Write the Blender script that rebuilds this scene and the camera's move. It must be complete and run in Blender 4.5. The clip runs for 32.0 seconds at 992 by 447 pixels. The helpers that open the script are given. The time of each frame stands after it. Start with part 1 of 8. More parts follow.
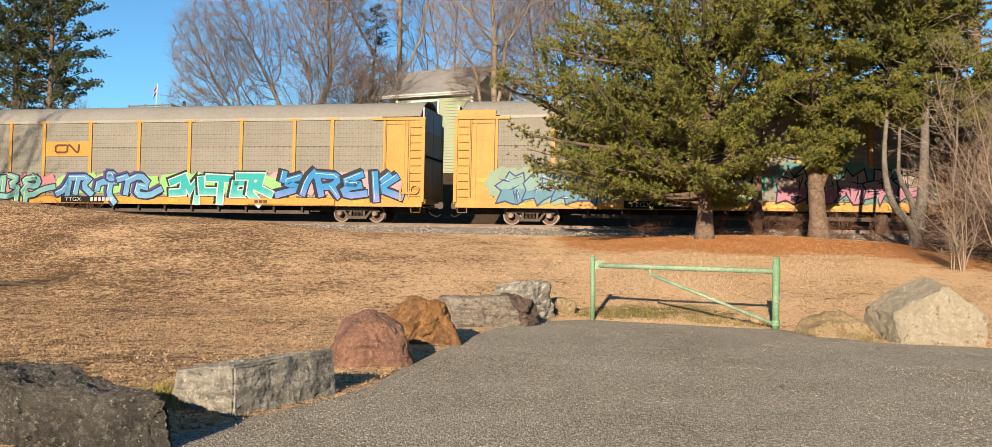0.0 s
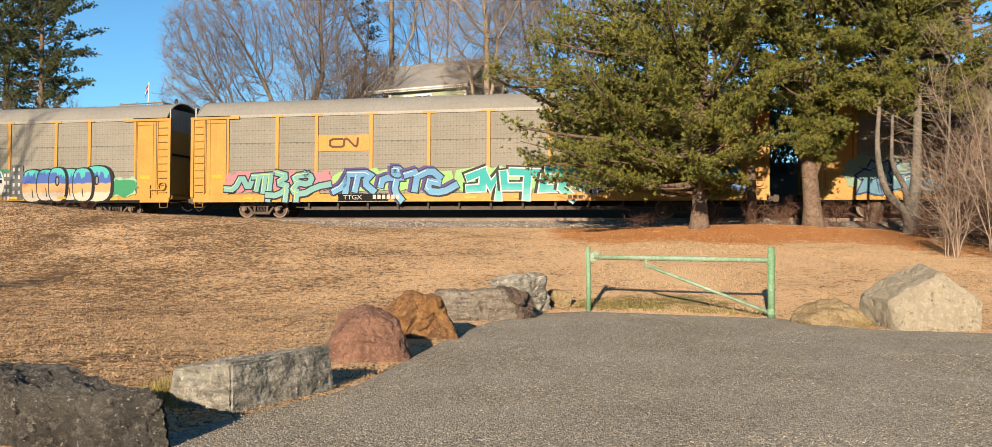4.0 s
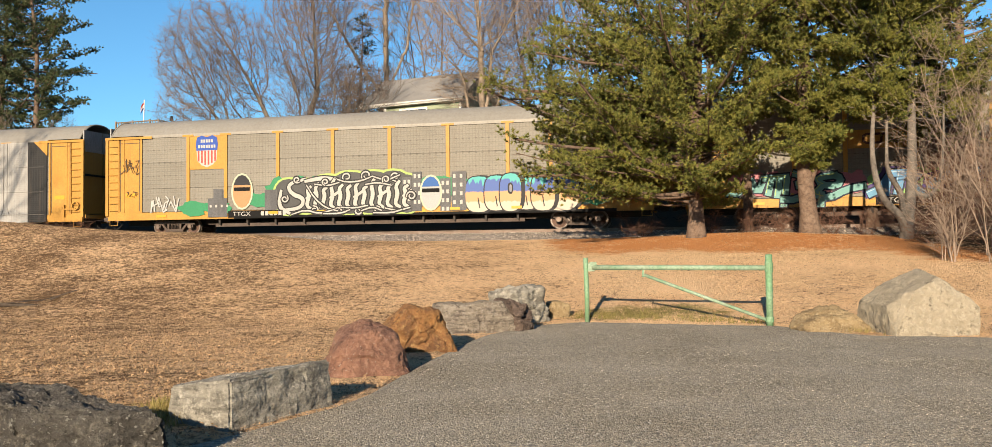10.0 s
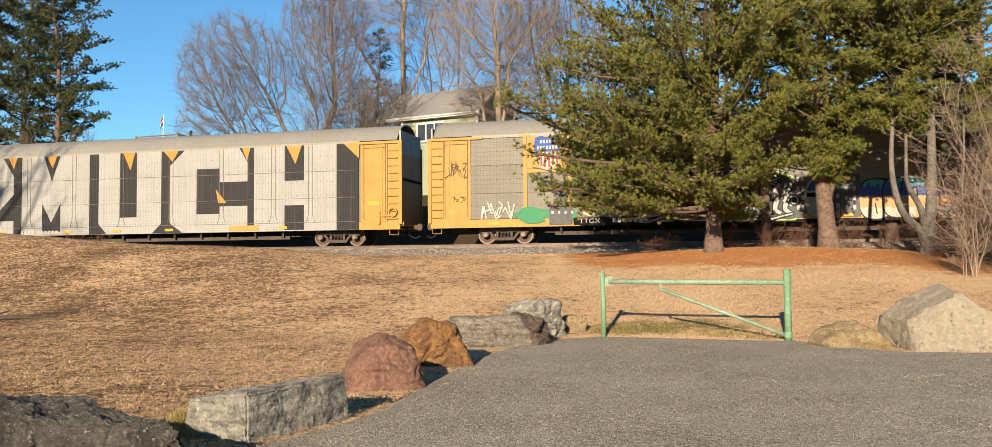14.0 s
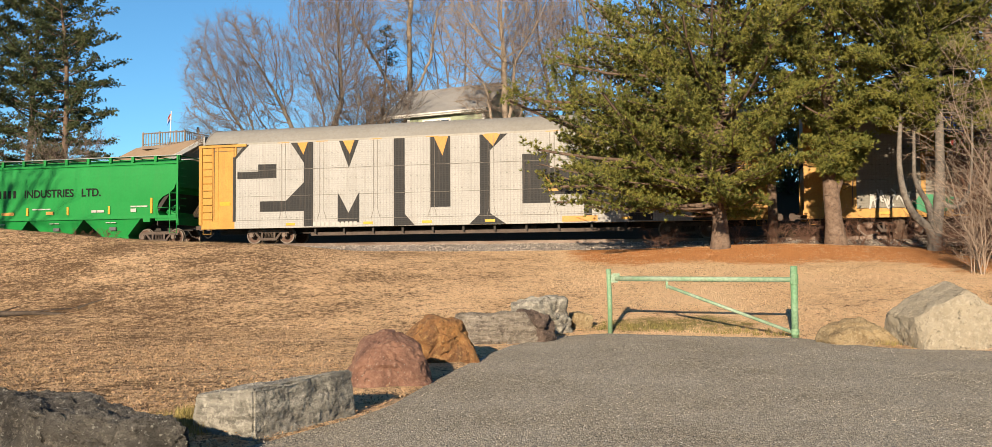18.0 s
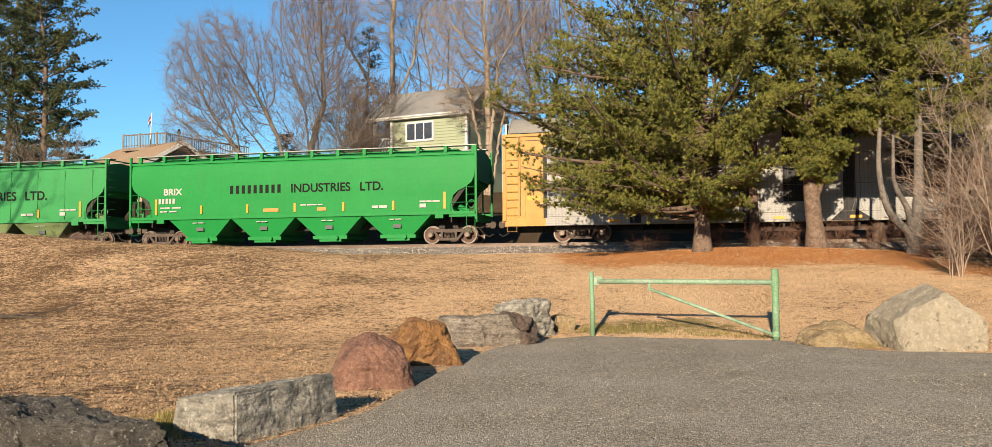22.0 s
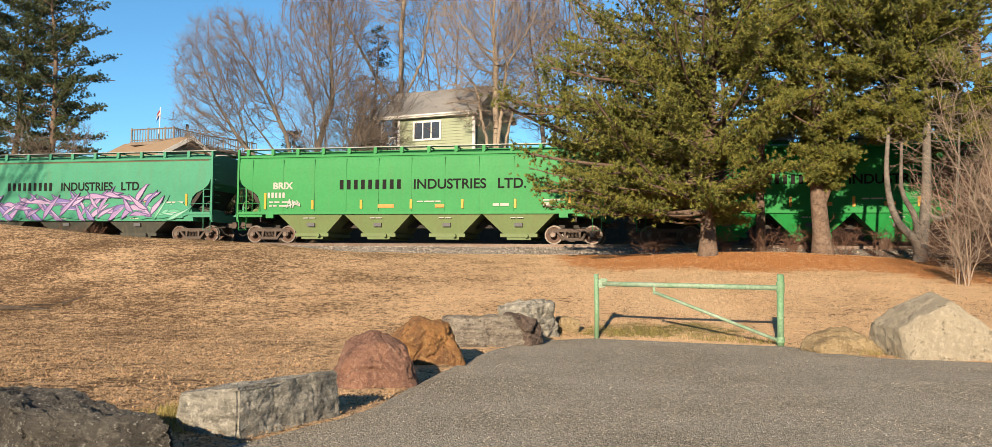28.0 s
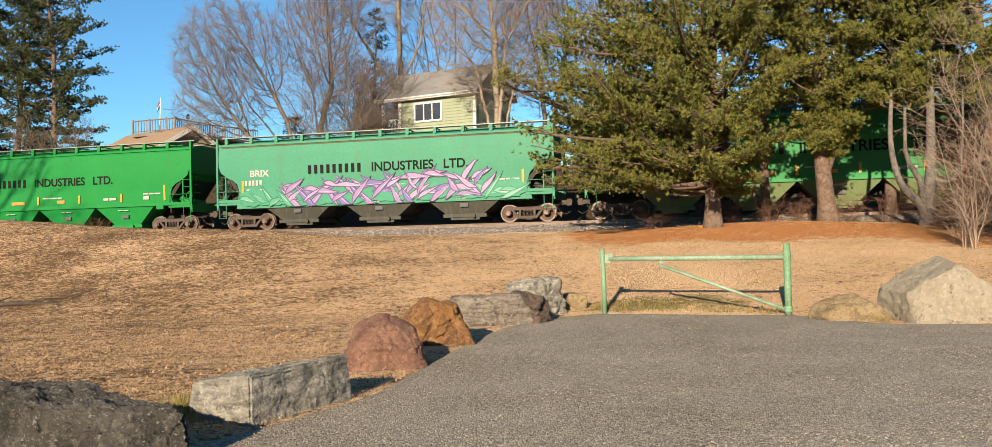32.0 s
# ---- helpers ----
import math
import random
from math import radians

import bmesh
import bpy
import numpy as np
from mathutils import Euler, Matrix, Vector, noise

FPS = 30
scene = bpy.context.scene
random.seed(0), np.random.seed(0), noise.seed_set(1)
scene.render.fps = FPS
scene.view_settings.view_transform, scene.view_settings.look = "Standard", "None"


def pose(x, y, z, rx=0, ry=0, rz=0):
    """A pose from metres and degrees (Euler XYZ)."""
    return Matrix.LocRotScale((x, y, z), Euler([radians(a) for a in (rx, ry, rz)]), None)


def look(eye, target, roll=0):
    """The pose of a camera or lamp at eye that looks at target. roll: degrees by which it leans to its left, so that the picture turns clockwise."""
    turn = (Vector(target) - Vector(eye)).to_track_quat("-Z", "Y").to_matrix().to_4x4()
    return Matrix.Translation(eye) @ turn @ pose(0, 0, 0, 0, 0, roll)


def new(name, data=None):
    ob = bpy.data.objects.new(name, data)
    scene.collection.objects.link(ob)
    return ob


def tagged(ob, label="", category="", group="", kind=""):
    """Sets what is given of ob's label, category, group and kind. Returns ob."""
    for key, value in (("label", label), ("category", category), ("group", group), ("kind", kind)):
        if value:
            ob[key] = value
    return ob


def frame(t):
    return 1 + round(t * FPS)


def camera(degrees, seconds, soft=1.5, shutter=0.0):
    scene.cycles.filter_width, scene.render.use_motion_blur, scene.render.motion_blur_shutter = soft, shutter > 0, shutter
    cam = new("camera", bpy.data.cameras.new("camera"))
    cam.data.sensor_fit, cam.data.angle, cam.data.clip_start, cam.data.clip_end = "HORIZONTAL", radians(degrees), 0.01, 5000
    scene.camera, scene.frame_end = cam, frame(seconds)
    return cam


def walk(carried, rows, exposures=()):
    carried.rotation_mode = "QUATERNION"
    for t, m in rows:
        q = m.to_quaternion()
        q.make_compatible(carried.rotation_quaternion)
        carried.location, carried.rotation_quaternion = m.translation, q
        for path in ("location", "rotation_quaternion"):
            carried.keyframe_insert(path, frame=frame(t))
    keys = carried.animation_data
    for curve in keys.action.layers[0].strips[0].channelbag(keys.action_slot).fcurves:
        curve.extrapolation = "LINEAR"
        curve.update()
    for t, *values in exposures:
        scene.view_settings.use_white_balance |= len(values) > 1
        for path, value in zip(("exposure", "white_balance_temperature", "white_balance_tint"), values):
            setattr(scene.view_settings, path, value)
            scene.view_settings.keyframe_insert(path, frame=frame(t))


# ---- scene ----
# camera: held at eye height in one place, turning a little
EYE_H = 1.5
cam = camera(58.5, 32.0, soft=0.6)
TURNS = [
    (0.0, 91.414, -1.226, -0.07), (0.5, 91.555, -1.679, -0.192), (1.0, 91.595, -1.563, -0.158), (1.5, 91.674, -1.009, 0.063),
    (2.0, 91.733, -0.544, 0.27), (2.5, 91.767, 0.002, 0.282), (3.0, 91.594, 0.138, 0.091), (3.5, 91.219, -0.051, -0.109),
    (5.5, 90.807, -0.946, -0.884), (6.0, 90.902, -0.884, -0.887), (6.5, 91.025, -0.709, -0.878), (7.0, 91.161, -0.548, -0.781),
    (7.5, 91.225, -0.452, -0.513), (8.0, 91.252, -0.349, -0.061), (8.5, 91.352, -0.094, 0.054), (9.0, 91.492, 0.181, 0.005),
    (9.5, 91.618, 0.434, -0.206), (10.0, 91.76, 0.602, -0.545), (10.5, 91.877, 0.612, -0.849), (11.0, 91.969, 0.457, -1.224),
    (11.5, 92.096, 0.364, -1.422), (12.0, 92.362, 0.396, -1.419), (12.5, 92.512, 0.439, -1.212), (13.0, 92.603, 0.586, -0.866),
    (13.5, 92.674, 0.501, -0.108), (14.0, 92.669, 0.481, 0.515), (14.5, 92.631, 0.405, 0.978), (16.5, 92.376, 0.176, 1.304),
    (17.0, 92.442, 0.295, 1.247), (17.5, 92.432, 0.354, 1.181), (18.0, 92.463, 0.409, 0.922), (18.5, 92.386, 0.45, 0.509),
    (19.0, 92.245, 0.462, 0.11), (19.5, 92.201, 0.535, -0.192), (20.0, 92.151, 0.578, -0.421), (20.5, 92.214, 0.493, -0.609),
    (21.0, 92.352, 0.546, -0.646), (21.5, 92.511, 0.478, -0.468), (22.0, 92.633, 0.417, -0.186), (22.5, 92.741, 0.324, 0.004),
    (23.0, 92.729, 0.201, 0.125), (23.5, 92.739, 0.098, 0.22), (24.0, 92.738, 0.038, 0.244), (24.5, 92.725, -0.067, 0.227),
    (25.0, 92.734, -0.168, 0.176), (25.5, 92.698, -0.288, 0.182), (27.5, 92.681, -0.599, 0.15), (28.0, 92.664, -0.624, 0.141),
    (28.5, 92.654, -0.229, 0.178), (29.0, 93.311, 3.978, 0.551), (29.5, 90.845, 3.936, 0.884), (30.0, 91.071, 1.772, 2.639),
    (30.5, 91.225, 1.706, 2.652), (31.0, 91.19, 1.513, 2.179), (31.5, 91.23, 1.402, 1.41), (32.0, 91.312, 1.367, 0.509),
]
walk(cam, [(t, pose(0, 0, EYE_H, rx, ry, rz)) for t, rx, ry, rz in TURNS])

# world, sun and exposure: clear winter day, low sun behind the camera and to its left
SUN_EL, SUN_AZ = 18.0, 15.3
world = bpy.data.worlds.new("world")
scene.world = world
world.use_nodes = True
wn = world.node_tree
sky = wn.nodes.new("ShaderNodeTexSky")
sky.sky_type = "NISHITA"
sky.sun_disc = False
sky.sun_elevation = radians(SUN_EL)
sky.sun_rotation = radians(180 + SUN_AZ)
sky.altitude = 100
sky.air_density, sky.dust_density, sky.ozone_density = 1.0, 0.0, 6.5
clear = wn.nodes.new("ShaderNodeMix")
clear.data_type, clear.blend_type = "RGBA", "MULTIPLY"
clear.inputs[0].default_value, clear.inputs[7].default_value = 1.0, (0.92, 1.09, 0.98, 1)
wn.links.new(sky.outputs[0], clear.inputs[6])
wn.links.new(clear.outputs[2], wn.nodes["Background"].inputs[0])
wn.nodes["Background"].inputs[1].default_value = 0.064
sun = new("sun", bpy.data.lights.new("sun", "SUN"))
sun.data.energy, sun.data.angle, sun.data.color = 5.0, radians(0.55), (1.0, 0.82, 0.60)
e, a = radians(SUN_EL), radians(SUN_AZ)
sun.matrix_world = look((-40 * math.sin(a) * math.cos(e), -40 * math.cos(a) * math.cos(e), 40 * math.sin(e)), (0, 0, 0))
scene.view_settings.exposure = 1.37


# ---------------------------------------------------------------- materials
def nodes_of(name):
    m = bpy.data.materials.new(name)
    m.use_nodes = True
    nt = m.node_tree
    return m, nt, nt.nodes["Principled BSDF"]


def add(nt, kind, **sets):
    n = nt.nodes.new(kind)
    for k, v in sets.items():
        n.inputs[k.replace("_", " ")].default_value = v
    return n


def noise_tex(nt, src, scale, detail=6.0, rough=0.6, stretch=None):
    if stretch:
        mp = nt.nodes.new("ShaderNodeMapping")
        mp.inputs["Scale"].default_value = stretch
        nt.links.new(src, mp.inputs[0])
        src = mp.outputs[0]
    n = add(nt, "ShaderNodeTexNoise", Scale=scale, Detail=detail, Roughness=rough)
    nt.links.new(src, n.inputs["Vector"])
    return n.outputs[0]


def ramp(nt, src, lo, hi, c0=(0, 0, 0), c1=(1, 1, 1)):
    r = nt.nodes.new("ShaderNodeValToRGB")
    r.color_ramp.elements[0].position, r.color_ramp.elements[1].position = lo, hi
    r.color_ramp.elements[0].color, r.color_ramp.elements[1].color = (*c0, 1), (*c1, 1)
    nt.links.new(src, r.inputs[0])
    return r.outputs[0]


def mix(nt, fac, c0, c1):
    m = nt.nodes.new("ShaderNodeMix")
    m.data_type = "RGBA"
    for sock, v in ((m.inputs[0], fac), (m.inputs[6], c0), (m.inputs[7], c1)):
        if isinstance(v, (int, float)):
            sock.default_value = v
        elif isinstance(v, tuple):
            sock.default_value = (*v, 1)
        else:
            nt.links.new(v, sock)
    return m.outputs[2]


def between(nt, src, lo, hi):
    """0 below lo, 1 above hi, for values of any size."""
    r = nt.nodes.new("ShaderNodeMapRange")
    r.inputs[1].default_value, r.inputs[2].default_value = lo, hi
    nt.links.new(src, r.inputs[0])
    return r.outputs[0]


def bump(nt, bsdf, src, strength, dist):
    b = add(nt, "ShaderNodeBump", Strength=strength, Distance=dist)
    nt.links.new(src, b.inputs["Height"])
    nt.links.new(b.outputs[0], bsdf.inputs["Normal"])
    return b


def worn(name, base, dark, light, rough=0.6, metal=0.0, big=0.8, fine=14.0, streak=0.0, streak_col=(0.072, 0.036, 0.018), relief=0.3, dist=0.004, island=0.0, piece=0.0):
    """A surface with stains at one scale, grain at another, and dirt that runs down it."""
    m, nt, b = nodes_of(name)
    co = nt.nodes.new("ShaderNodeTexCoord").outputs["Object"]
    n1, n2 = noise_tex(nt, co, big), noise_tex(nt, co, fine, 8, 0.65)
    c = mix(nt, ramp(nt, n1, 0.35, 0.7), base, light)
    c = mix(nt, ramp(nt, n2, 0.42, 0.8), c, dark)
    if streak:
        s = noise_tex(nt, co, 2.2, 7, 0.7, (3.0, 3.0, 0.22))
        f = nt.nodes.new("ShaderNodeMath")
        f.operation = "MULTIPLY"
        f.inputs[1].default_value = streak
        nt.links.new(ramp(nt, s, 0.5, 0.72), f.inputs[0])
        c = mix(nt, f.outputs[0], c, streak_col)
    if island or piece:
        src = nt.nodes.new("ShaderNodeNewGeometry").outputs["Random Per Island"] if island else nt.nodes.new("ShaderNodeObjectInfo").outputs["Random"]
        h = nt.nodes.new("ShaderNodeHueSaturation")
        k = island or piece
        mr = nt.nodes.new("ShaderNodeMapRange")
        mr.inputs[3].default_value, mr.inputs[4].default_value = 1 - k, 1 + k
        nt.links.new(src, mr.inputs[0])
        nt.links.new(mr.outputs[0], h.inputs["Value"])
        nt.links.new(c, h.inputs["Color"])
        c = h.outputs[0]
    nt.links.new(c, b.inputs["Base Color"])
    b.inputs["Roughness"].default_value, b.inputs["Metallic"].default_value = rough, metal
    b.inputs["Specular IOR Level"].default_value = 0.2
    if relief:
        bump(nt, b, n2, relief, dist)
    return m


def rack_panel(name, base, dark, grid=0.2, rows=0.45, metal=0.1):
    """Galvanised rack siding: a fine grid of punched holes and pressed lines."""
    m, nt, b = nodes_of(name)
    co = nt.nodes.new("ShaderNodeTexCoord").outputs["Object"]
    sep = nt.nodes.new("ShaderNodeSeparateXYZ")
    nt.links.new(co, sep.inputs[0])

    def wave(out, period, width):
        d = nt.nodes.new("ShaderNodeMath"); d.operation = "PINGPONG"; d.inputs[1].default_value = period / 2
        nt.links.new(out, d.inputs[0])
        l = nt.nodes.new("ShaderNodeMath"); l.operation = "LESS_THAN"; l.inputs[1].default_value = width
        nt.links.new(d.outputs[0], l.inputs[0])
        return l.outputs[0]
    vx, vz = wave(sep.outputs[0], 0.155, 0.020), wave(sep.outputs[2], 0.105, 0.014)
    mx = nt.nodes.new("ShaderNodeMath"); mx.operation = "MAXIMUM"
    nt.links.new(vx, mx.inputs[0]); nt.links.new(vz, mx.inputs[1])
    dim = nt.nodes.new("ShaderNodeMath"); dim.operation = "MULTIPLY"; dim.inputs[1].default_value = grid
    nt.links.new(mx.outputs[0], dim.inputs[0])
    n1 = noise_tex(nt, co, 0.7, 6)
    n2 = noise_tex(nt, co, 22, 6)
    c = mix(nt, ramp(nt, n1, 0.3, 0.7), base, tuple(v * 1.16 for v in base))
    c = mix(nt, ramp(nt, n2, 0.5, 0.85), c, dark)
    s = noise_tex(nt, co, 2.0, 7, 0.7, (3.5, 3.5, 0.2))
    st = nt.nodes.new("ShaderNodeMath"); st.operation = "MULTIPLY"; st.inputs[1].default_value = 0.35
    nt.links.new(ramp(nt, s, 0.52, 0.75), st.inputs[0])
    c = mix(nt, st.outputs[0], c, (0.096, 0.072, 0.054))
    c = mix(nt, dim.outputs[0], c, dark)
    # rows of fixing holes
    dots = nt.nodes.new("ShaderNodeMath"); dots.operation = "MULTIPLY"
    nt.links.new(wave(sep.outputs[0], 0.31, 0.045), dots.inputs[0]); nt.links.new(wave(sep.outputs[2], 0.62, 0.022), dots.inputs[1])
    dm = nt.nodes.new("ShaderNodeMath"); dm.operation = "MULTIPLY"; dm.inputs[1].default_value = rows
    nt.links.new(dots.outputs[0], dm.inputs[0])
    c = mix(nt, dm.outputs[0], c, tuple(v * 0.5 for v in dark))
    h = nt.nodes.new("ShaderNodeHueSaturation")
    mr = nt.nodes.new("ShaderNodeMapRange")
    mr.inputs[3].default_value, mr.inputs[4].default_value = 0.95, 1.05
    nt.links.new(nt.nodes.new("ShaderNodeObjectInfo").outputs["Random"], mr.inputs[0])
    nt.links.new(mr.outputs[0], h.inputs["Value"]); nt.links.new(c, h.inputs["Color"])
    nt.links.new(h.outputs[0], b.inputs["Base Color"])
    b.inputs["Roughness"].default_value, b.inputs["Metallic"].default_value = 0.7, metal
    b.inputs["Specular IOR Level"].default_value = 0.15
    bump(nt, b, mx.outputs[0], 0.5, -0.006)
    return m


def leafy(name, c0, c1, c2, rough=0.6, trans=0.25, patch=0.9):
    m, nt, b = nodes_of(name)
    co = nt.nodes.new("ShaderNodeTexCoord").outputs["Object"]
    isl = nt.nodes.new("ShaderNodeNewGeometry").outputs["Random Per Island"]
    c = mix(nt, ramp(nt, noise_tex(nt, co, patch, 4), 0.35, 0.68), c0, c1)
    c = mix(nt, ramp(nt, isl, 0.55, 1.0), c, c2)
    nt.links.new(c, b.inputs["Base Color"])
    b.inputs["Roughness"].default_value = rough
    b.inputs["Specular IOR Level"].default_value = 0.15
    t = nt.nodes.new("ShaderNodeBsdfTranslucent")
    nt.links.new(c, t.inputs[0])
    ms = nt.nodes.new("ShaderNodeMixShader")
    ms.inputs[0].default_value = trans
    nt.links.new(b.outputs[0], ms.inputs[1]); nt.links.new(t.outputs[0], ms.inputs[2])
    nt.links.new(ms.outputs[0], nt.nodes["Material Output"].inputs[0])
    return m


def rock_mat(name, base, dark, light, scale=2.0, band=None, lichen=0.0, vein=0.0, relief=0.03):
    m, nt, b = nodes_of(name)
    co = nt.nodes.new("ShaderNodeTexCoord").outputs["Object"]
    n1 = noise_tex(nt, co, scale, 9, 0.68, band)
    n2 = noise_tex(nt, co, scale * 7, 10, 0.75)
    c = mix(nt, ramp(nt, n1, 0.36, 0.62), dark, base)
    c = mix(nt, ramp(nt, n2, 0.5, 0.68), c, light)
    c = mix(nt, ramp(nt, noise_tex(nt, co, scale * 4, 8, 0.7), 0.56, 0.68), c, tuple(v * 0.55 for v in dark))
    if vein:
        v = noise_tex(nt, co, scale * 1.25, 7, 0.62, (1.5, 1.5, 1.7))
        c = mix(nt, ramp(nt, v, 0.59, 0.66), c, tuple(x * vein for x in dark))
    if lichen:
        l = noise_tex(nt, co, 26, 3, 0.5)
        c = mix(nt, ramp(nt, l, lichen, lichen + 0.04), c, (0.3, 0.288, 0.252))
    nt.links.new(c, b.inputs["Base Color"])
    b.inputs["Roughness"].default_value = 0.88
    b.inputs["Specular IOR Level"].default_value = 0.25
    n3 = noise_tex(nt, co, 55, 8, 0.75)
    sm = nt.nodes.new("ShaderNodeMath"); sm.operation = "ADD"
    nt.links.new(n1, sm.inputs[0]); nt.links.new(n2, sm.inputs[1])
    s3 = nt.nodes.new("ShaderNodeMath"); s3.operation = "MULTIPLY_ADD"; s3.inputs[1].default_value = 0.5
    nt.links.new(n3, s3.inputs[0]); nt.links.new(sm.outputs[0], s3.inputs[2])
    bump(nt, b, s3.outputs[0], 1.0, relief)
    return m


def ground_mat():
    """Dry winter lawn, fallen pine needles under the pines, leaf litter beyond the track."""
    m, nt, b = nodes_of("dry_lawn")
    co = nt.nodes.new("ShaderNodeTexCoord").outputs["Object"]
    n1, n2, n3 = noise_tex(nt, co, 0.35, 6), noise_tex(nt, co, 3.0, 8, 0.7), noise_tex(nt, co, 28, 8, 0.75)
    c = mix(nt, ramp(nt, n1, 0.35, 0.68), (0.72, 0.485, 0.28), (0.62, 0.41, 0.23))
    c = mix(nt, ramp(nt, n2, 0.45, 0.75), c, (0.66, 0.46, 0.27))
    c = mix(nt, ramp(nt, n3, 0.57, 0.72), c, (0.28, 0.172, 0.088))
    n4 = noise_tex(nt, co, 10.0, 9, 0.8, (1.0, 0.8, 1.0))
    xs = nt.nodes.new("ShaderNodeSeparateXYZ")
    nt.links.new(co, xs.inputs[0])
    thin = nt.nodes.new("ShaderNodeMapRange")          # the sward is thinner on the hill towards the west
    thin.inputs[1].default_value, thin.inputs[2].default_value, thin.inputs[3].default_value, thin.inputs[4].default_value = 4.0, -9.0, 0.02, 0.15
    nt.links.new(xs.outputs[0], thin.inputs[0])
    pt = nt.nodes.new("ShaderNodeMath"); pt.operation = "MULTIPLY_ADD"; pt.inputs[1].default_value = 0.28
    nt.links.new(n1, pt.inputs[0]); nt.links.new(n4, pt.inputs[2])
    worn_out = nt.nodes.new("ShaderNodeMath"); worn_out.operation = "ADD"
    nt.links.new(pt.outputs[0], worn_out.inputs[0]); nt.links.new(thin.outputs[0], worn_out.inputs[1])
    patchy = nt.nodes.new("ShaderNodeMath"); patchy.operation = "MULTIPLY_ADD"; patchy.inputs[1].default_value = 0.4
    nt.links.new(n2, patchy.inputs[0]); nt.links.new(worn_out.outputs[0], patchy.inputs[2])
    c = mix(nt, between(nt, patchy.outputs[0], 0.91, 1.01), c, (0.135, 0.079, 0.040))
    at = nt.nodes.new("ShaderNodeAttribute")
    at.attribute_name = "cover"
    sp = nt.nodes.new("ShaderNodeSeparateColor")
    nt.links.new(at.outputs["Color"], sp.inputs[0])

    n5 = noise_tex(nt, co, 1.4, 9, 0.75)

    def soft(src, lo=0.35, hi=0.65):
        ad = nt.nodes.new("ShaderNodeMath"); ad.operation = "MULTIPLY_ADD"; ad.inputs[1].default_value = 1.5
        nt.links.new(n5, ad.inputs[0]); nt.links.new(src, ad.inputs[2])
        return between(nt, ad.outputs[0], lo + 0.72, hi + 0.72)
    needles = mix(nt, ramp(nt, n3, 0.45, 0.68), (0.52, 0.23, 0.085), (0.32, 0.13, 0.045))
    litter = mix(nt, ramp(nt, n3, 0.4, 0.7), (0.072, 0.048, 0.03), (0.03, 0.027, 0.015))
    moss = mix(nt, ramp(nt, n3, 0.4, 0.7), (0.216, 0.18, 0.06), (0.288, 0.216, 0.096))
    c = mix(nt, soft(sp.outputs[0]), c, needles)
    c = mix(nt, soft(sp.outputs[1]), c, litter)
    c = mix(nt, soft(sp.outputs[2]), c, moss)
    nt.links.new(c, b.inputs["Base Color"])
    b.inputs["Roughness"].default_value = 0.95
    b.inputs["Specular IOR Level"].default_value = 0.1
    ad = nt.nodes.new("ShaderNodeMath"); ad.operation = "ADD"
    nt.links.new(n4, ad.inputs[0]); nt.links.new(n3, ad.inputs[1])
    bump(nt, b, ad.outputs[0], 1.0, 0.09)
    return m


def gravel_mat(name, base, dark, light, cell, relief=0.012):
    m, nt, b = nodes_of(name)
    co = nt.nodes.new("ShaderNodeTexCoord").outputs["Object"]
    v = add(nt, "ShaderNodeTexVoronoi", Scale=cell)
    nt.links.new(co, v.inputs["Vector"])
    sp = nt.nodes.new("ShaderNodeSeparateColor")
    nt.links.new(v.outputs["Color"], sp.inputs[0])
    n1 = noise_tex(nt, co, 0.5, 6)
    n2 = noise_tex(nt, co, 60, 6, 0.7)
    c = mix(nt, sp.outputs[0], dark, base)
    c = mix(nt, ramp(nt, sp.outputs[1], 0.93, 0.97), c, light)
    c = mix(nt, ramp(nt, n1, 0.35, 0.7), c, mix(nt, 0.3, c, light))
    c = mix(nt, ramp(nt, n2, 0.5, 0.8), c, dark)
    nt.links.new(c, b.inputs["Base Color"])
    b.inputs["Roughness"].default_value = 0.92
    b.inputs["Specular IOR Level"].default_value = 0.2
    bump(nt, b, v.outputs["Distance"], 0.9, -relief)
    return m


def glass_mat():
    m, nt, b = nodes_of("window_glass")
    b.inputs["Base Color"].default_value = (0.03, 0.035, 0.045, 1)
    b.inputs["Roughness"].default_value = 0.085
    b.inputs["IOR"].default_value = 1.5
    return m


M_lawn = ground_mat()
M_gravel = gravel_mat("gravel", (0.35, 0.30, 0.22), (0.058, 0.049, 0.037), (0.44, 0.41, 0.35), 60, 0.018)
M_ballast = gravel_mat("ballast", (0.25, 0.212, 0.18), (0.084, 0.072, 0.066), (0.33, 0.312, 0.3), 15, 0.05)
M_stone = worn("gravel_stone", (0.198, 0.174, 0.138), (0.096, 0.084, 0.069), (0.27, 0.24, 0.198), 0.9, island=0.75)
M_bstone = worn("ballast_stone", (0.22, 0.185, 0.155), (0.072, 0.06, 0.05), (0.28, 0.245, 0.21), 0.9, island=0.6)
M_grass = leafy("dry_grass", (0.56, 0.375, 0.215), (0.46, 0.295, 0.16), (0.62, 0.445, 0.285), 0.9, 0.2)
M_greengrass = leafy("green_grass", (0.132, 0.12, 0.03), (0.204, 0.156, 0.054), (0.3, 0.228, 0.102), 0.9, 0.2)
M_steel = worn("rail_steel", (0.096, 0.066, 0.051), (0.042, 0.027, 0.018), (0.15, 0.12, 0.102), 0.5, 0.5, 2, 30)
M_tie = worn("tie_wood", (0.054, 0.042, 0.033), (0.024, 0.018, 0.015), (0.084, 0.066, 0.054), 0.9, 0, 2, 30, piece=0.3)
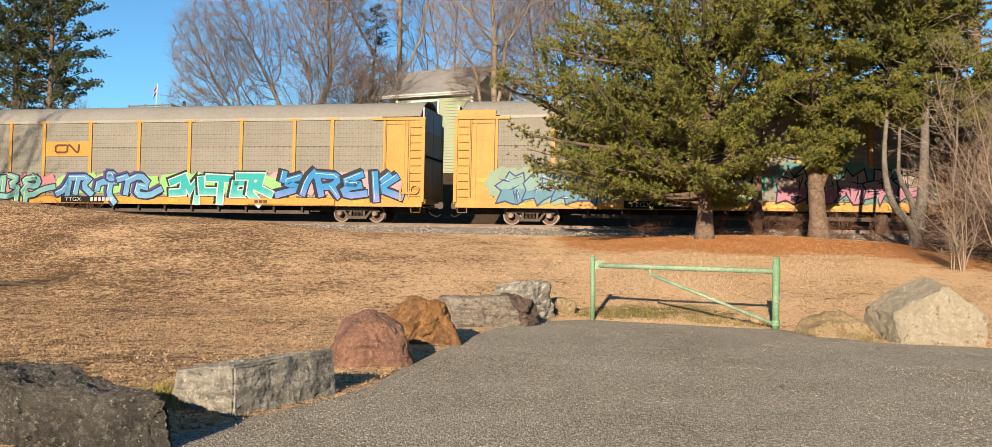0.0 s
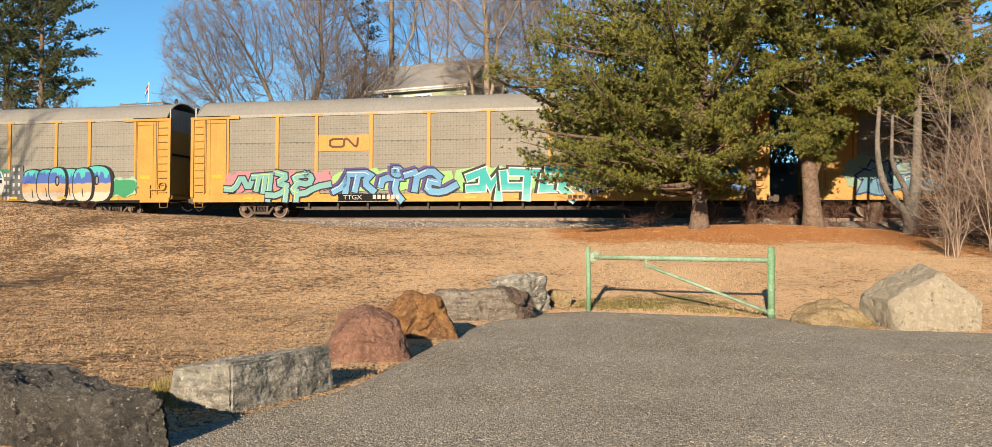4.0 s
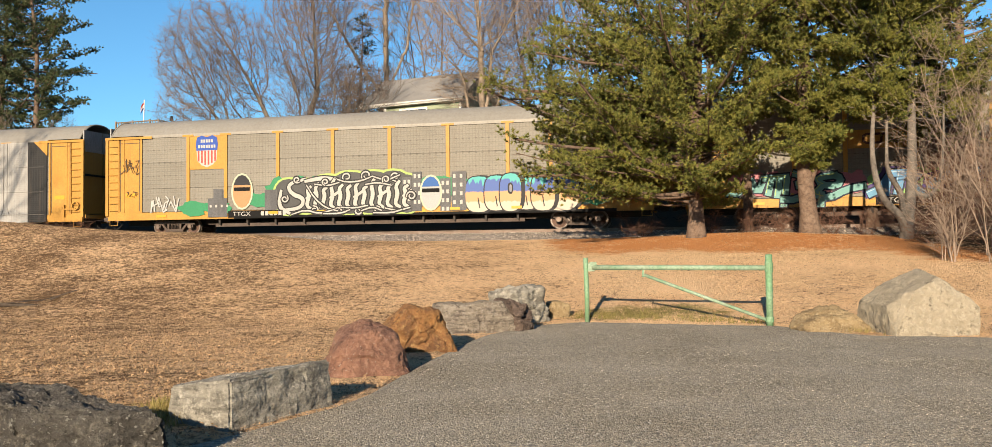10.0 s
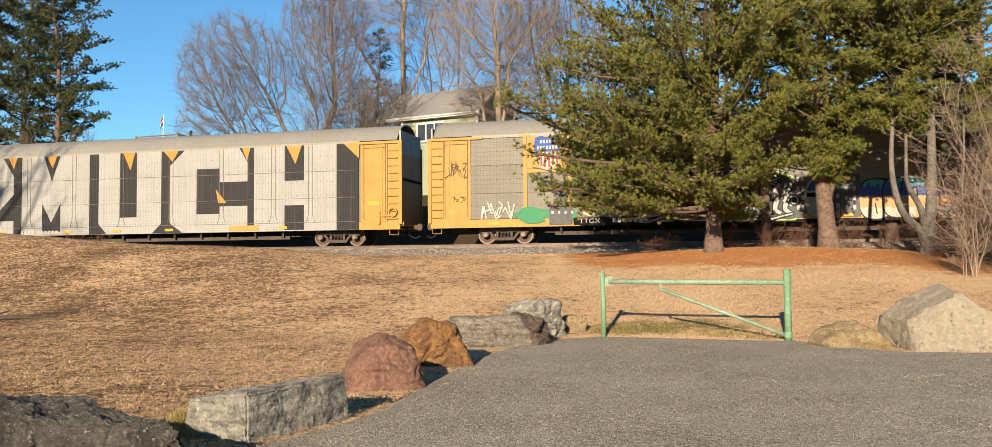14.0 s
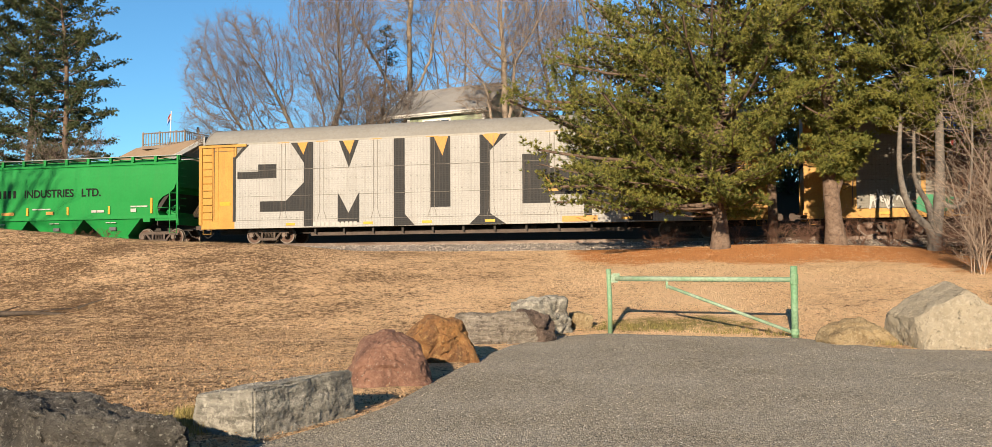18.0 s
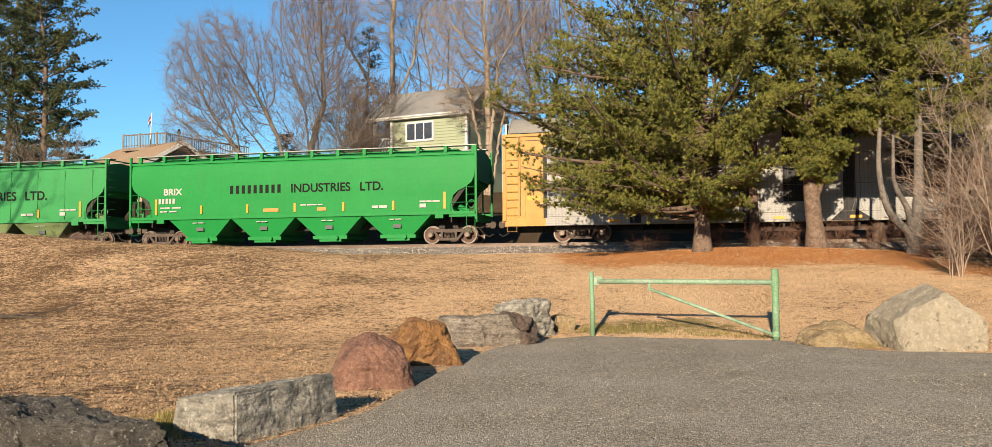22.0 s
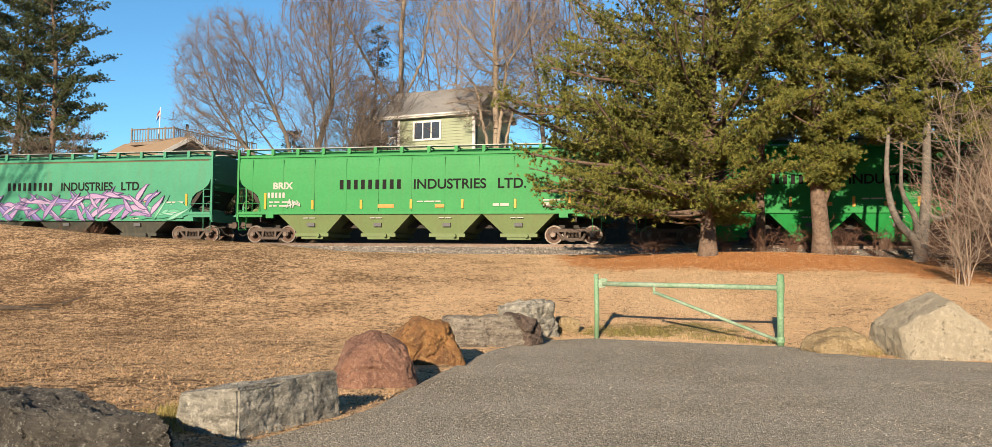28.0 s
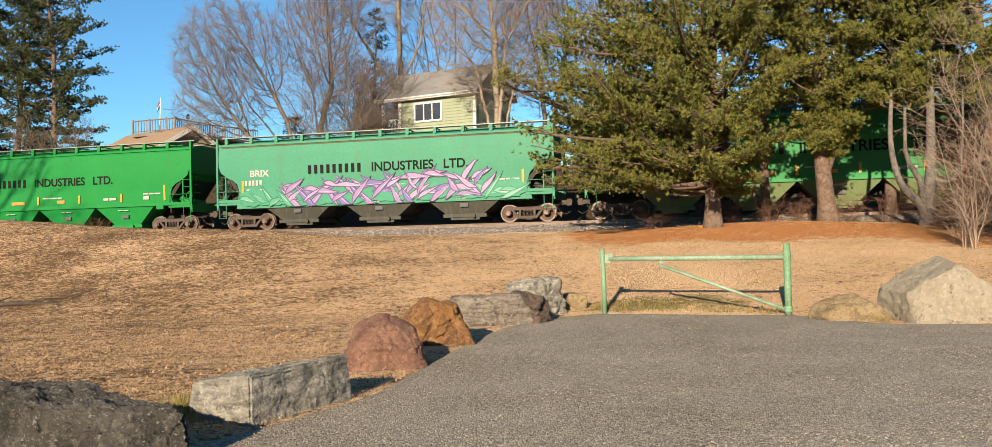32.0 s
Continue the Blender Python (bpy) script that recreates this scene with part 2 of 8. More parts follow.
M_yellow = worn("rack_yellow", (0.288, 0.150, 0.029), (0.205, 0.10, 0.021), (0.32, 0.18, 0.039), 0.5, 0, 0.9, 16, 0.35, (0.168, 0.078, 0.03), 0.15)
M_panel = rack_panel("rack_siding", (0.147, 0.137, 0.117), (0.074, 0.066, 0.055), 0.21)
M_roof = worn("rack_roof", (0.189, 0.1782, 0.1572), (0.147, 0.1356, 0.1176), (0.213, 0.204, 0.186), 0.6, 0.2, 0.5, 12, 0.3, (0.12, 0.102, 0.078), 0.2)
M_silver = worn("rack_end_silver", (0.22, 0.22, 0.215), (0.12, 0.116, 0.11), (0.27, 0.27, 0.265), 0.5, 0.2, 1, 15, 0.3, (0.15, 0.12, 0.09))
M_black = worn("black_underframe", (0.021, 0.0186, 0.0168), (0.009, 0.0078, 0.0072), (0.042, 0.0348, 0.0288), 0.75, 0, 1.5, 14)
M_blackpaint = worn("black_paint", (0.0054, 0.0054, 0.0057), (0.0036, 0.0036, 0.0036), (0.0084, 0.0078, 0.0072), 0.9, 0, 1.5, 14, relief=0)
M_rust = worn("rusty_truck", (0.057, 0.042, 0.0348), (0.024, 0.018, 0.0144), (0.09, 0.069, 0.057), 0.8, 0.1, 2, 18)
M_wheel = worn("wheel_steel", (0.072, 0.042, 0.03), (0.03, 0.018, 0.0144), (0.108, 0.066, 0.051), 0.7, 0.2, 3, 20)
M_tread = worn("wheel_rim", (0.114, 0.093, 0.078), (0.06, 0.045, 0.036), (0.156, 0.132, 0.114), 0.5, 0.4, 3, 20)
M_white = worn("white_paint", (0.264, 0.252, 0.234), (0.198, 0.186, 0.171), (0.294, 0.285, 0.264), 0.6, 0, 0.8, 18, 0.3, (0.3, 0.276, 0.24), 0.1)
M_dark = worn("dark_grey_paint", (0.057, 0.057, 0.06), (0.03, 0.03, 0.0312), (0.084, 0.084, 0.087), 0.6, 0, 0.8, 18, 0.3, (0.12, 0.114, 0.108), 0.1)
M_brown = worn("brown_paint", (0.054, 0.021, 0.012), (0.03, 0.012, 0.0072), (0.072, 0.03, 0.018), 0.6)
M_red = worn("red_paint", (0.33, 0.036, 0.03), (0.24, 0.03, 0.024), (0.36, 0.06, 0.048), 0.6)
M_blue = worn("blue_paint", (0.018, 0.048, 0.216), (0.012, 0.03, 0.15), (0.03, 0.066, 0.252), 0.6)
M_whiteside = rack_panel("white_painted_siding", (0.222, 0.217, 0.207), (0.09, 0.086, 0.08), 0.24, 0.35, 0.0)
M_darkside = rack_panel("dark_painted_siding", (0.013, 0.013, 0.0135), (0.034, 0.033, 0.032), 0.45, 0.3, 0.0)
# grey for sheet seams and for the shade drawn beside posts
M_seam = worn("seam_shade_grey", (0.10, 0.09, 0.08), (0.06, 0.054, 0.048), (0.13, 0.12, 0.105), 0.8, relief=0)
M_reflect = worn("yellow_reflector", (0.38, 0.195, 0.018), (0.30, 0.15, 0.018), (0.41, 0.225, 0.028), 0.4, relief=0)
M_orange = worn("orange_patch", (0.33, 0.162, 0.036), (0.24, 0.12, 0.03), (0.36, 0.192, 0.06), 0.6, relief=0)


# ---------------------------------------------------------------- mesh helpers
class Shape:
    """Vertices and faces gathered for one mesh."""

    def __init__(self):
        self.v, self.f = [], []

    def put(self, verts, faces):
        k = len(self.v)
        self.v.extend(verts)
        self.f.extend([tuple(i + k for i in q) for q in faces])
        return self

    def box(self, x0, x1, y0, y1, z0, z1, m=None):
        vs = [Vector((x, y, z)) for z in (z0, z1) for y in (y0, y1) for x in (x0, x1)]
        if m is not None:
            vs = [m @ v for v in vs]
        return self.put([tuple(v) for v in vs], [(0, 2, 3, 1), (4, 5, 7, 6), (0, 1, 5, 4), (2, 6, 7, 3), (0, 4, 6, 2), (1, 3, 7, 5)])

    def bevel_box(self, x0, x1, y0, y1, z0, z1, c):
        """A box whose long edges along x are cut at 45 degrees."""
        ring = [(y0 + c, z0), (y1 - c, z0), (y1, z0 + c), (y1, z1 - c), (y1 - c, z1), (y0 + c, z1), (y0, z1 - c), (y0, z0 + c)]
        vs = [(x, y, z) for x in (x0, x1) for y, z in ring]
        fs = [(i, (i + 1) % 8, (i + 1) % 8 + 8, i + 8) for i in range(8)] + [tuple(range(7, -1, -1)), tuple(range(8, 16))]
        return self.put(vs, fs)

    def tube(self, pts, r, n=6, caps=True, r1=None):
        """A round bar along a run of points; r to r1 tapers it."""
        pts = [Vector(p) for p in pts]
        k = len(self.v)
        up = Vector((0, 0, 1))
        for i, p in enumerate(pts):
            d = (pts[min(i + 1, len(pts) - 1)] - pts[max(i - 1, 0)]).normalized()
            a = d.cross(up if abs(d.z) < 0.9 else Vector((0, 1, 0))).normalized()
            b = a.cross(d)
            rr = r if r1 is None else r + (r1 - r) * i / (len(pts) - 1)
            for j in range(n):
                t = 2 * math.pi * j / n
                self.v.append(tuple(p + (a * math.cos(t) + b * math.sin(t)) * rr))
        for i in range(len(pts) - 1):
            for j in range(n):
                o, q = k + i * n + j, k + i * n + (j + 1) % n
                self.f.append((o, o + n, q + n, q))
        if caps:
            self.f.append(tuple(range(k, k + n)))
            self.f.append(tuple(range(k + len(pts) * n - 1, k + len(pts) * n - n - 1, -1)))
        return self

    def plate(self, poly, y0, y1):
        """A flat outline in x and z, given depth in y."""
        n = len(poly)
        area = sum(poly[i][0] * poly[(i + 1) % n][1] - poly[(i + 1) % n][0] * poly[i][1] for i in range(n))
        if area < 0:
            poly = poly[::-1]
        vs = [(x, y0, z) for x, z in poly] + [(x, y1, z) for x, z in poly]
        fs = [tuple(range(n)), tuple(range(2 * n - 1, n - 1, -1))] + [(i, i + n, (i + 1) % n + n, (i + 1) % n) for i in range(n)]
        return self.put(vs, fs)

    def disc(self, x, z, y0, y1, r, n=20, ri=0.0):
        """A wheel-like ring or disc with its axle along y."""
        ring = [(math.cos(2 * math.pi * i / n), math.sin(2 * math.pi * i / n)) for i in range(n)]
        if not ri:
            return self.plate([(x + r * c, z + r * s) for c, s in ring], y0, y1)
        vs = [(x + q * c, y, z + q * s) for y in (y0, y1) for q in (r, ri) for c, s in ring]
        fs = []
        for i in range(n):
            j = (i + 1) % n
            fs += [(i, j, j + n, i + n), (i + 2 * n, i + 3 * n, j + 3 * n, j + 2 * n), (i, i + 2 * n, j + 2 * n, j), (i + n, j + n, j + 3 * n, i + 3 * n)]
        return self.put(vs, fs)

    def mesh(self, name, smooth=False):
        me = bpy.data.meshes.new(name)
        me.from_pydata(self.v, [], self.f)
        if smooth:
            me.polygons.foreach_set("use_smooth", [True] * len(me.polygons))
        me.update()
        return me


def soup(name, verts, corners):
    """A mesh from arrays: verts (n, 3), corners (m, 3 or 4)."""
    me = bpy.data.meshes.new(name)
    k = corners.shape[1]
    me.vertices.add(len(verts)); me.loops.add(corners.size); me.polygons.add(len(corners))
    me.vertices.foreach_set("co", np.ascontiguousarray(verts, dtype=np.float32).ravel())
    me.loops.foreach_set("vertex_index", np.ascontiguousarray(corners, dtype=np.int32).ravel())
    me.polygons.foreach_set("loop_start", np.arange(0, corners.size, k, dtype=np.int32))
    me.update(calc_edges=True)
    return me


def part(name, shape, material, parent=None, label="", smooth=False, m=None):
    me = shape if isinstance(shape, bpy.types.Mesh) else shape.mesh(name, smooth)
    if not me.materials:
        me.materials.append(material)
    ob = new(name, me)
    ob.parent = parent
    if m is not None:
        ob.matrix_basis = m
    if label:
        ob["label"] = label
    return ob


def thing(name, m, label, category, group="", kind=""):
    ob = new(name)
    ob.empty_display_size = 0.3
    ob.matrix_basis = m
    return tagged(ob, label, category, group, kind)


def letters(body, size, x, z, y, stretch=1.0, offset=0.0):
    """Built-in font, flat on the near side, from x rightwards with its base at z."""
    cu = bpy.data.curves.new("letters", "FONT")
    cu.body, cu.size, cu.offset = body, size, offset
    ob = bpy.data.objects.new("letters", cu)
    scene.collection.objects.link(ob)
    me = bpy.data.meshes.new_from_object(ob.evaluated_get(bpy.context.evaluated_depsgraph_get()))
    bpy.data.objects.remove(ob)
    me.transform(Matrix(((stretch, 0, 0, x), (0, 0, -1, y), (0, 1, 0, z), (0, 0, 0, 1))))
    me.materials.clear()
    return me


# ---------------------------------------------------------------- plan of the ground
TRACK_A = radians(13.40)
ALONG = Vector((math.cos(TRACK_A), -math.sin(TRACK_A), 0))
ACROSS = Vector((math.sin(TRACK_A), math.cos(TRACK_A), 0))
RAIL_Z = 2.47
SIDE = Vector((-1.07, 40.7, 0))          # a point below the near side of the cars
CENTRE = SIDE + ACROSS * 1.58
SIDE_D = SIDE.dot(ACROSS)


def smooth(a, b, x):
    t = np.clip((x - a) / (b - a), 0, 1)
    return t * t * (3 - 2 * t)


def height(x, y):
    """Height of the ground: flat lot, lawn that rises to the track, a bank beyond it."""
    x, y = np.asarray(x, float), np.asarray(y, float)
    d = SIDE_D - (x * ACROSS.x + y * ACROSS.y)
    front = 2.05 * (1 - np.clip(d / 21.0, 0, 1) ** 1.35)
    left = np.interp(x, [-60, -24, -20, -17, -14.6, -12, -9.6, -7, -4, 0], [1.9, 1.75, 1.4, 1.1, 0.92, 0.82, 0.68, 0.36, 0.1, 0.0])
    front = front + left * np.exp(-((d - 8.5) / 6.5) ** 2) * smooth(0.5, 5, d) * smooth(24, 14, d)
    front = front + 0.30 * np.exp(-((x - 10) / 4.5) ** 2 - ((d - 4.8) / 2.4) ** 2)
    front = front + 0.10 * smooth(-2.2, -5.5, x) * smooth(16, 8, y) * smooth(-2, 4, y)
    back = 2.05 + 4.0 * smooth(-5, -15, d) + 5.0 * smooth(-24, -120, d) - 9.0 * smooth(-150, -900, d)
    z = np.where(d > 0, front, np.where(d > -5, 2.05, back))
    return z * smooth(400, 120, np.abs(x))


def ground_point(x, y, lift=0.0):
    return Vector((x, y, float(height(x, y)) + lift))


LOT_EDGE = [(-40, 1.0), (-6.0, 2.6), (-3.2, 5.0), (-2.35, 7.3), (-1.35, 9.1), (-1.0, 11.4), (-0.65, 13.3), (-0.1, 16.0), (0.9, 18.2), (2.0, 18.75), (3.7, 18.1), (5.5, 17.4), (6.4, 15.3), (8.4, 14.6), (11.0, 14.3), (40, 13.0)]
EDGE_X, EDGE_Y = [p[0] for p in LOT_EDGE], [p[1] for p in LOT_EDGE]


def build_ground():
    a = np.linspace(-6.1, 6.1, 320)
    b = np.linspace(-4.9, 6.1, 340)
    xs, ys = 8 * np.sinh(a), 14 + 8 * np.sinh(b)
    X, Y = np.meshgrid(xs, ys)
    Z = height(X, Y)
    rough = np.array([noise.noise((x * 0.7, y * 0.7, 1.0)) * 0.035 + noise.noise((x * 2.3, y * 2.3, 4.0)) * 0.018 if abs(x) < 60 and -8 < y < 80 else 0.0 for x, y in zip(X.ravel(), Y.ravel())]).reshape(X.shape)
    inside = np.clip((np.interp(X, EDGE_X, EDGE_Y) - Y) / 0.4, 0, 1)
    Z = Z + rough * (1 - inside) - 0.05 * inside
    n, k = X.shape
    idx = np.arange(n * k).reshape(n, k)
    quads = np.stack([idx[:-1, :-1], idx[:-1, 1:], idx[1:, 1:], idx[1:, :-1]], -1).reshape(-1, 4)
    me = soup("ground", np.stack([X, Y, Z], -1).reshape(-1, 3), quads)
    me.polygons.foreach_set("use_smooth", [True] * len(me.polygons))
    d = SIDE_D - (X * ACROSS.x + Y * ACROSS.y)
    needles = smooth(0.0, 5.0, X) * smooth(11.0, 7.0, d + 0.5 * np.sin(X * 1.3)) * smooth(-1, 1.5, d)
    needles = np.maximum(needles, smooth(11, 14, X) * smooth(15, 9, d) * smooth(-1, 1.5, d) * 0.9)
    litter = smooth(-3.0, -5.0, d) + smooth(13.5, 16, X) * smooth(16, 12, d) * 0.7
    moss = 0.75 * np.exp(-((X - 3.6) / 2.2) ** 2 - ((Y - 19.2) / 1.0) ** 2) + 0.9 * np.exp(-((X + 3.0) / 0.4) ** 2 - ((Y - 8.2) / 0.9) ** 2) + 0.55 * np.exp(-((X - 6.4) / 0.6) ** 2 - ((Y - 16.4) / 0.8) ** 2)
    col = me.color_attributes.new("cover", "FLOAT_COLOR", "POINT")
    col.data.foreach_set("color", np.stack([needles, np.clip(litter, 0, 1), moss, np.ones_like(X)], -1).astype(np.float32).ravel())
    ob = part("ground", me, M_lawn)
    tagged(ob, "dry tan winter lawn rising gently to the railway", "ground", kind="structure")
    # gravel lot
    xs = np.linspace(-30, 30, 241)
    edge = np.interp(xs, EDGE_X, EDGE_Y) + np.array([0.10 * noise.noise((x * 2.1, 3.0, 0)) + 0.07 * noise.noise((x * 6.0, 1.0, 0)) for x in xs])
    v = np.linspace(0, 1, 90)
    Xg = np.repeat(xs[None, :], len(v), 0)
    Yg = -14 + (edge[None, :] + 14) * v[:, None]
    Zg = np.array([0.012 * noise.noise((x * 0.6, y * 0.6, 9.0)) + 0.006 * noise.noise((x * 2.7, y * 2.7, 2.0)) for x, y in zip(Xg.ravel(), Yg.ravel())]).reshape(Xg.shape) - 0.05 * (v[:, None] > 0.999)
    idx = np.arange(Xg.size).reshape(Xg.shape)
    quads = np.stack([idx[:-1, :-1], idx[:-1, 1:], idx[1:, 1:], idx[1:, :-1]], -1).reshape(-1, 4)
    me = soup("gravel_lot", np.stack([Xg, Yg, Zg], -1).reshape(-1, 3), quads)
    me.polygons.foreach_set("use_smooth", [True] * len(me.polygons))
    tagged(part("pavement", me, M_gravel), "dark grey packed gravel parking lot", "gravel lot", kind="structure")


def along(s, off, z):
    """A point by its way along the track, its distance behind the cars' near side, and its height."""
    p = SIDE + ALONG * s + ACROSS * off
    return (p.x, p.y, z)


def build_track():
    sh = Shape()
    prof = [(-2.1, 1.95), (-1.2, 2.12), (-0.3, 2.29), (3.5, 2.29), (4.6, 2.1), (5.6, 1.9)]
    n = 150
    k = len(prof)
    for i in range(n):
        s = -90 + 180 * i / (n - 1)
        for j, (o, z) in enumerate(prof):
            w = 0.10 * noise.noise((s * 1.1, j * 5.0, 0)) if 0 < j < k - 1 else 0.25 * noise.noise((s * 0.8, j * 3.0, 2))
            sh.v.append(along(s, o + w, z + 0.02 * noise.noise((s * 2, j, 5))))
    for i in range(n - 1):
        for j in range(k - 1):
            o = i * k + j
            sh.f.append((o, o + k, o + k + 1, o + 1))
    tagged(part("ballast_bed", sh, M_ballast), "pale grey crushed-stone ballast under the railway", "ballast", kind="structure")
    track = thing("railway_track", Matrix.Translation(CENTRE + Vector((0, 0, RAIL_Z))) @ Matrix.Rotation(-TRACK_A, 4, "Z"), "single railway track with brown steel rails on wooden ties", "railway track")
    for side in (-1, 1):
        r = Shape()
        y = side * 0.7525
        r.box(-90, 90, y - 0.035, y + 0.035, -0.04, 0.0)
        r.box(-90, 90, y - 0.009, y + 0.009, -0.14, -0.04)
        r.box(-90, 90, y - 0.065, y + 0.065, -0.165, -0.14)
        part("rail", r, M_steel, track)
    tie = Shape().bevel_box(-0.115, 0.115, -1.3, 1.3, -0.33, -0.166, 0.015).mesh("tie")
    for i in range(150):
        part("tie", tie, M_tie, track, m=pose(-40 + i * 0.53 + random.uniform(-0.02, 0.02), random.uniform(-0.04, 0.04), 0, 0, 0, random.uniform(-0.8, 0.8)))
    # loose stones on the shoulder
    scatter("ballast_stones", [(Vector(along(random.uniform(-32, 26), random.uniform(-2.3, 0.9), 0)), random.uniform(0.03, 0.06)) for _ in range(9000)], M_bstone, lambda s: np.interp(s, [-2.1, -1.2, -0.3], [1.95, 2.12, 2.29]), "loose grey crushed stones along the track shoulder", "ballast stones")


OCTA = np.array([(1, 0, 0), (-1, 0, 0), (0, 1, 0), (0, -1, 0), (0, 0, 1), (0, 0, -1)], float)
OCTA_F = np.array([(0, 2, 4), (2, 1, 4), (1, 3, 4), (3, 0, 4), (2, 0, 5), (1, 2, 5), (3, 1, 5), (0, 3, 5)])


def scatter(name, spots, material, shoulder, label, category):
    """Many small angular stones, joined."""
    rng = np.random.default_rng(5)
    P = np.array([tuple(p) for p, r in spots])
    R = np.array([r for p, r in spots])
    if shoulder is None:
        P[:, 2] = R * 0.15
    else:
        off = P[:, 0] * ACROSS.x + P[:, 1] * ACROSS.y - SIDE_D
        P[:, 2] = shoulder(off) + R * 0.25
    shape = OCTA[None] * rng.uniform(0.55, 1.2, (len(P), 6, 1)) + rng.normal(0, 0.16, (len(P), 6, 3))
    ang = rng.uniform(0, 6.283, len(P))
    c, s = np.cos(ang)[:, None], np.sin(ang)[:, None]
    x, y = shape[..., 0] * c - shape[..., 1] * s, shape[..., 0] * s + shape[..., 1] * c
    V = np.stack([x, y, shape[..., 2] * 0.7], -1) * R[:, None, None] + P[:, None, :]
    F = OCTA_F[None] + (np.arange(len(P)) * 6)[:, None, None]
    ob = part(name, soup(name, V.reshape(-1, 3), F.reshape(-1, 3)), material)
    tagged(ob, label, category, kind="stuff")


def blades(name, spots, material, label, category, h=(0.03, 0.08), w=0.004, lean=0.6, per=5):
    """Thin grass blades in tufts, joined."""
    rng = np.random.default_rng(11)
    P = np.repeat(np.asarray(spots), per, 0)
    n = len(P)
    P = P + np.c_[rng.normal(0, 0.02, (n, 2)), np.zeros(n)]
    a = rng.uniform(0, 6.283, n)
    H = rng.uniform(*h, n)
    L = rng.uniform(0.1, lean, n) * H * 1.5
    dirx, diry = np.cos(a), np.sin(a)
    W = w * rng.uniform(0.7, 1.5, n)
    v0 = P + np.c_[-diry * W, dirx * W, np.zeros(n)]
    v1 = P + np.c_[diry * W, -dirx * W, np.zeros(n)]
    v2 = P + np.c_[dirx * L, diry * L, H]
    V = np.stack([v0, v1, v2], 1).reshape(-1, 3)
    F = np.arange(3 * n).reshape(-1, 3)
    tagged(part(name, soup(name, V, F), material), label, category, kind="stuff")


build_ground()
build_track()


# ---------------------------------------------------------------- the train
def travelled(t):
    """Metres that the train has gone along the track, 0 at nine seconds."""
    return (((6.30461e-06 * t - 4.11239e-04) * t + 1.36717745e-02) * t + 3.86674456) * t - 35.6366627


TRAIN, WHEELS = [], []
WHEEL_R = 0.42


def car_pose(s):
    p = CENTRE + ALONG * s
    return Matrix.Translation((p.x, p.y, RAIL_Z)) @ Matrix.Rotation(-TRACK_A, 4, "Z")


def wheelset_meshes():
    disc = Shape().tube([(0, -0.98, 0), (0, 0.98, 0)], 0.075, 10)
    for side in (-1, 1):
        y = side * 0.74
        disc.disc(0, 0, y - 0.02, y + 0.02, WHEEL_R - 0.05, 24)
        disc.disc(0, 0, y - 0.09, y + 0.09, 0.13, 14)
        for k in range(5):
            an = 2 * math.pi * k / 5
            disc.disc(0.24 * math.cos(an), 0.24 * math.sin(an), y - 0.026, y + 0.026, 0.035, 6)
    rim = Shape().disc(0, 0, -0.065, 0.065, WHEEL_R, 28, WHEEL_R - 0.055)
    rim.disc(0, 0, 0.05, 0.08, WHEEL_R + 0.026, 28, WHEEL_R - 0.05)
    return disc.mesh("wheelset"), rim.mesh("tyre")


WHEELSET, TYRE = wheelset_meshes()


def truck_frame():
    """One cast side frame, drawn about its own middle plane."""
    sh = Shape()
    y0, y1 = -0.07, 0.07
    sh.plate([(-1.15, 0.50), (-1.12, 0.60), (-0.62, 0.70), (0.62, 0.70), (1.12, 0.60), (1.15, 0.50), (0.70, 0.55), (-0.70, 0.55)], y0, y1)
    sh.plate([(-0.78, 0.58), (-0.66, 0.58), (-0.34, 0.22), (-0.46, 0.18)], y0 + 0.002, y1 - 0.002)
    sh.plate([(0.78, 0.58), (0.66, 0.58), (0.34, 0.22), (0.46, 0.18)], y0 + 0.002, y1 - 0.002)
    sh.plate([(-0.48, 0.16), (0.48, 0.16), (0.42, 0.29), (-0.42, 0.29)], y0, y1)
    for sx in (-1, 1):
        sh.plate([(sx * 0.30, 0.25), (sx * 0.38, 0.25), (sx * 0.40, 0.62), (sx * 0.27, 0.62)], y0 - 0.003, y1 + 0.003)
        sh.plate([(sx * 0.74, 0.40), (sx * 0.76, 0.54), (sx * 1.04, 0.54), (sx * 1.06, 0.40), (sx * 0.99, 0.31), (sx * 0.81, 0.31)], y0 - 0.03, y1 + 0.03)
    return sh.mesh("side_frame")


def spring_mesh():
    pts = [(0.06 * math.cos(k * 0.9), 0.06 * math.sin(k * 0.9), 0.29 + 0.0085 * k) for k in range(29)]
    return Shape().tube(pts, 0.016, 5).mesh("spring")


FRAME_ME, SPRING_ME, BOLSTER_ME = truck_frame(), spring_mesh(), Shape().bevel_box(-0.2, 0.2, -1.02, 1.02, 0.5, 0.66, 0.03).mesh("truck")
CAP_ME = Shape().disc(0, 0, -0.03, 0.03, 0.11, 12).mesh("bearing_cap")


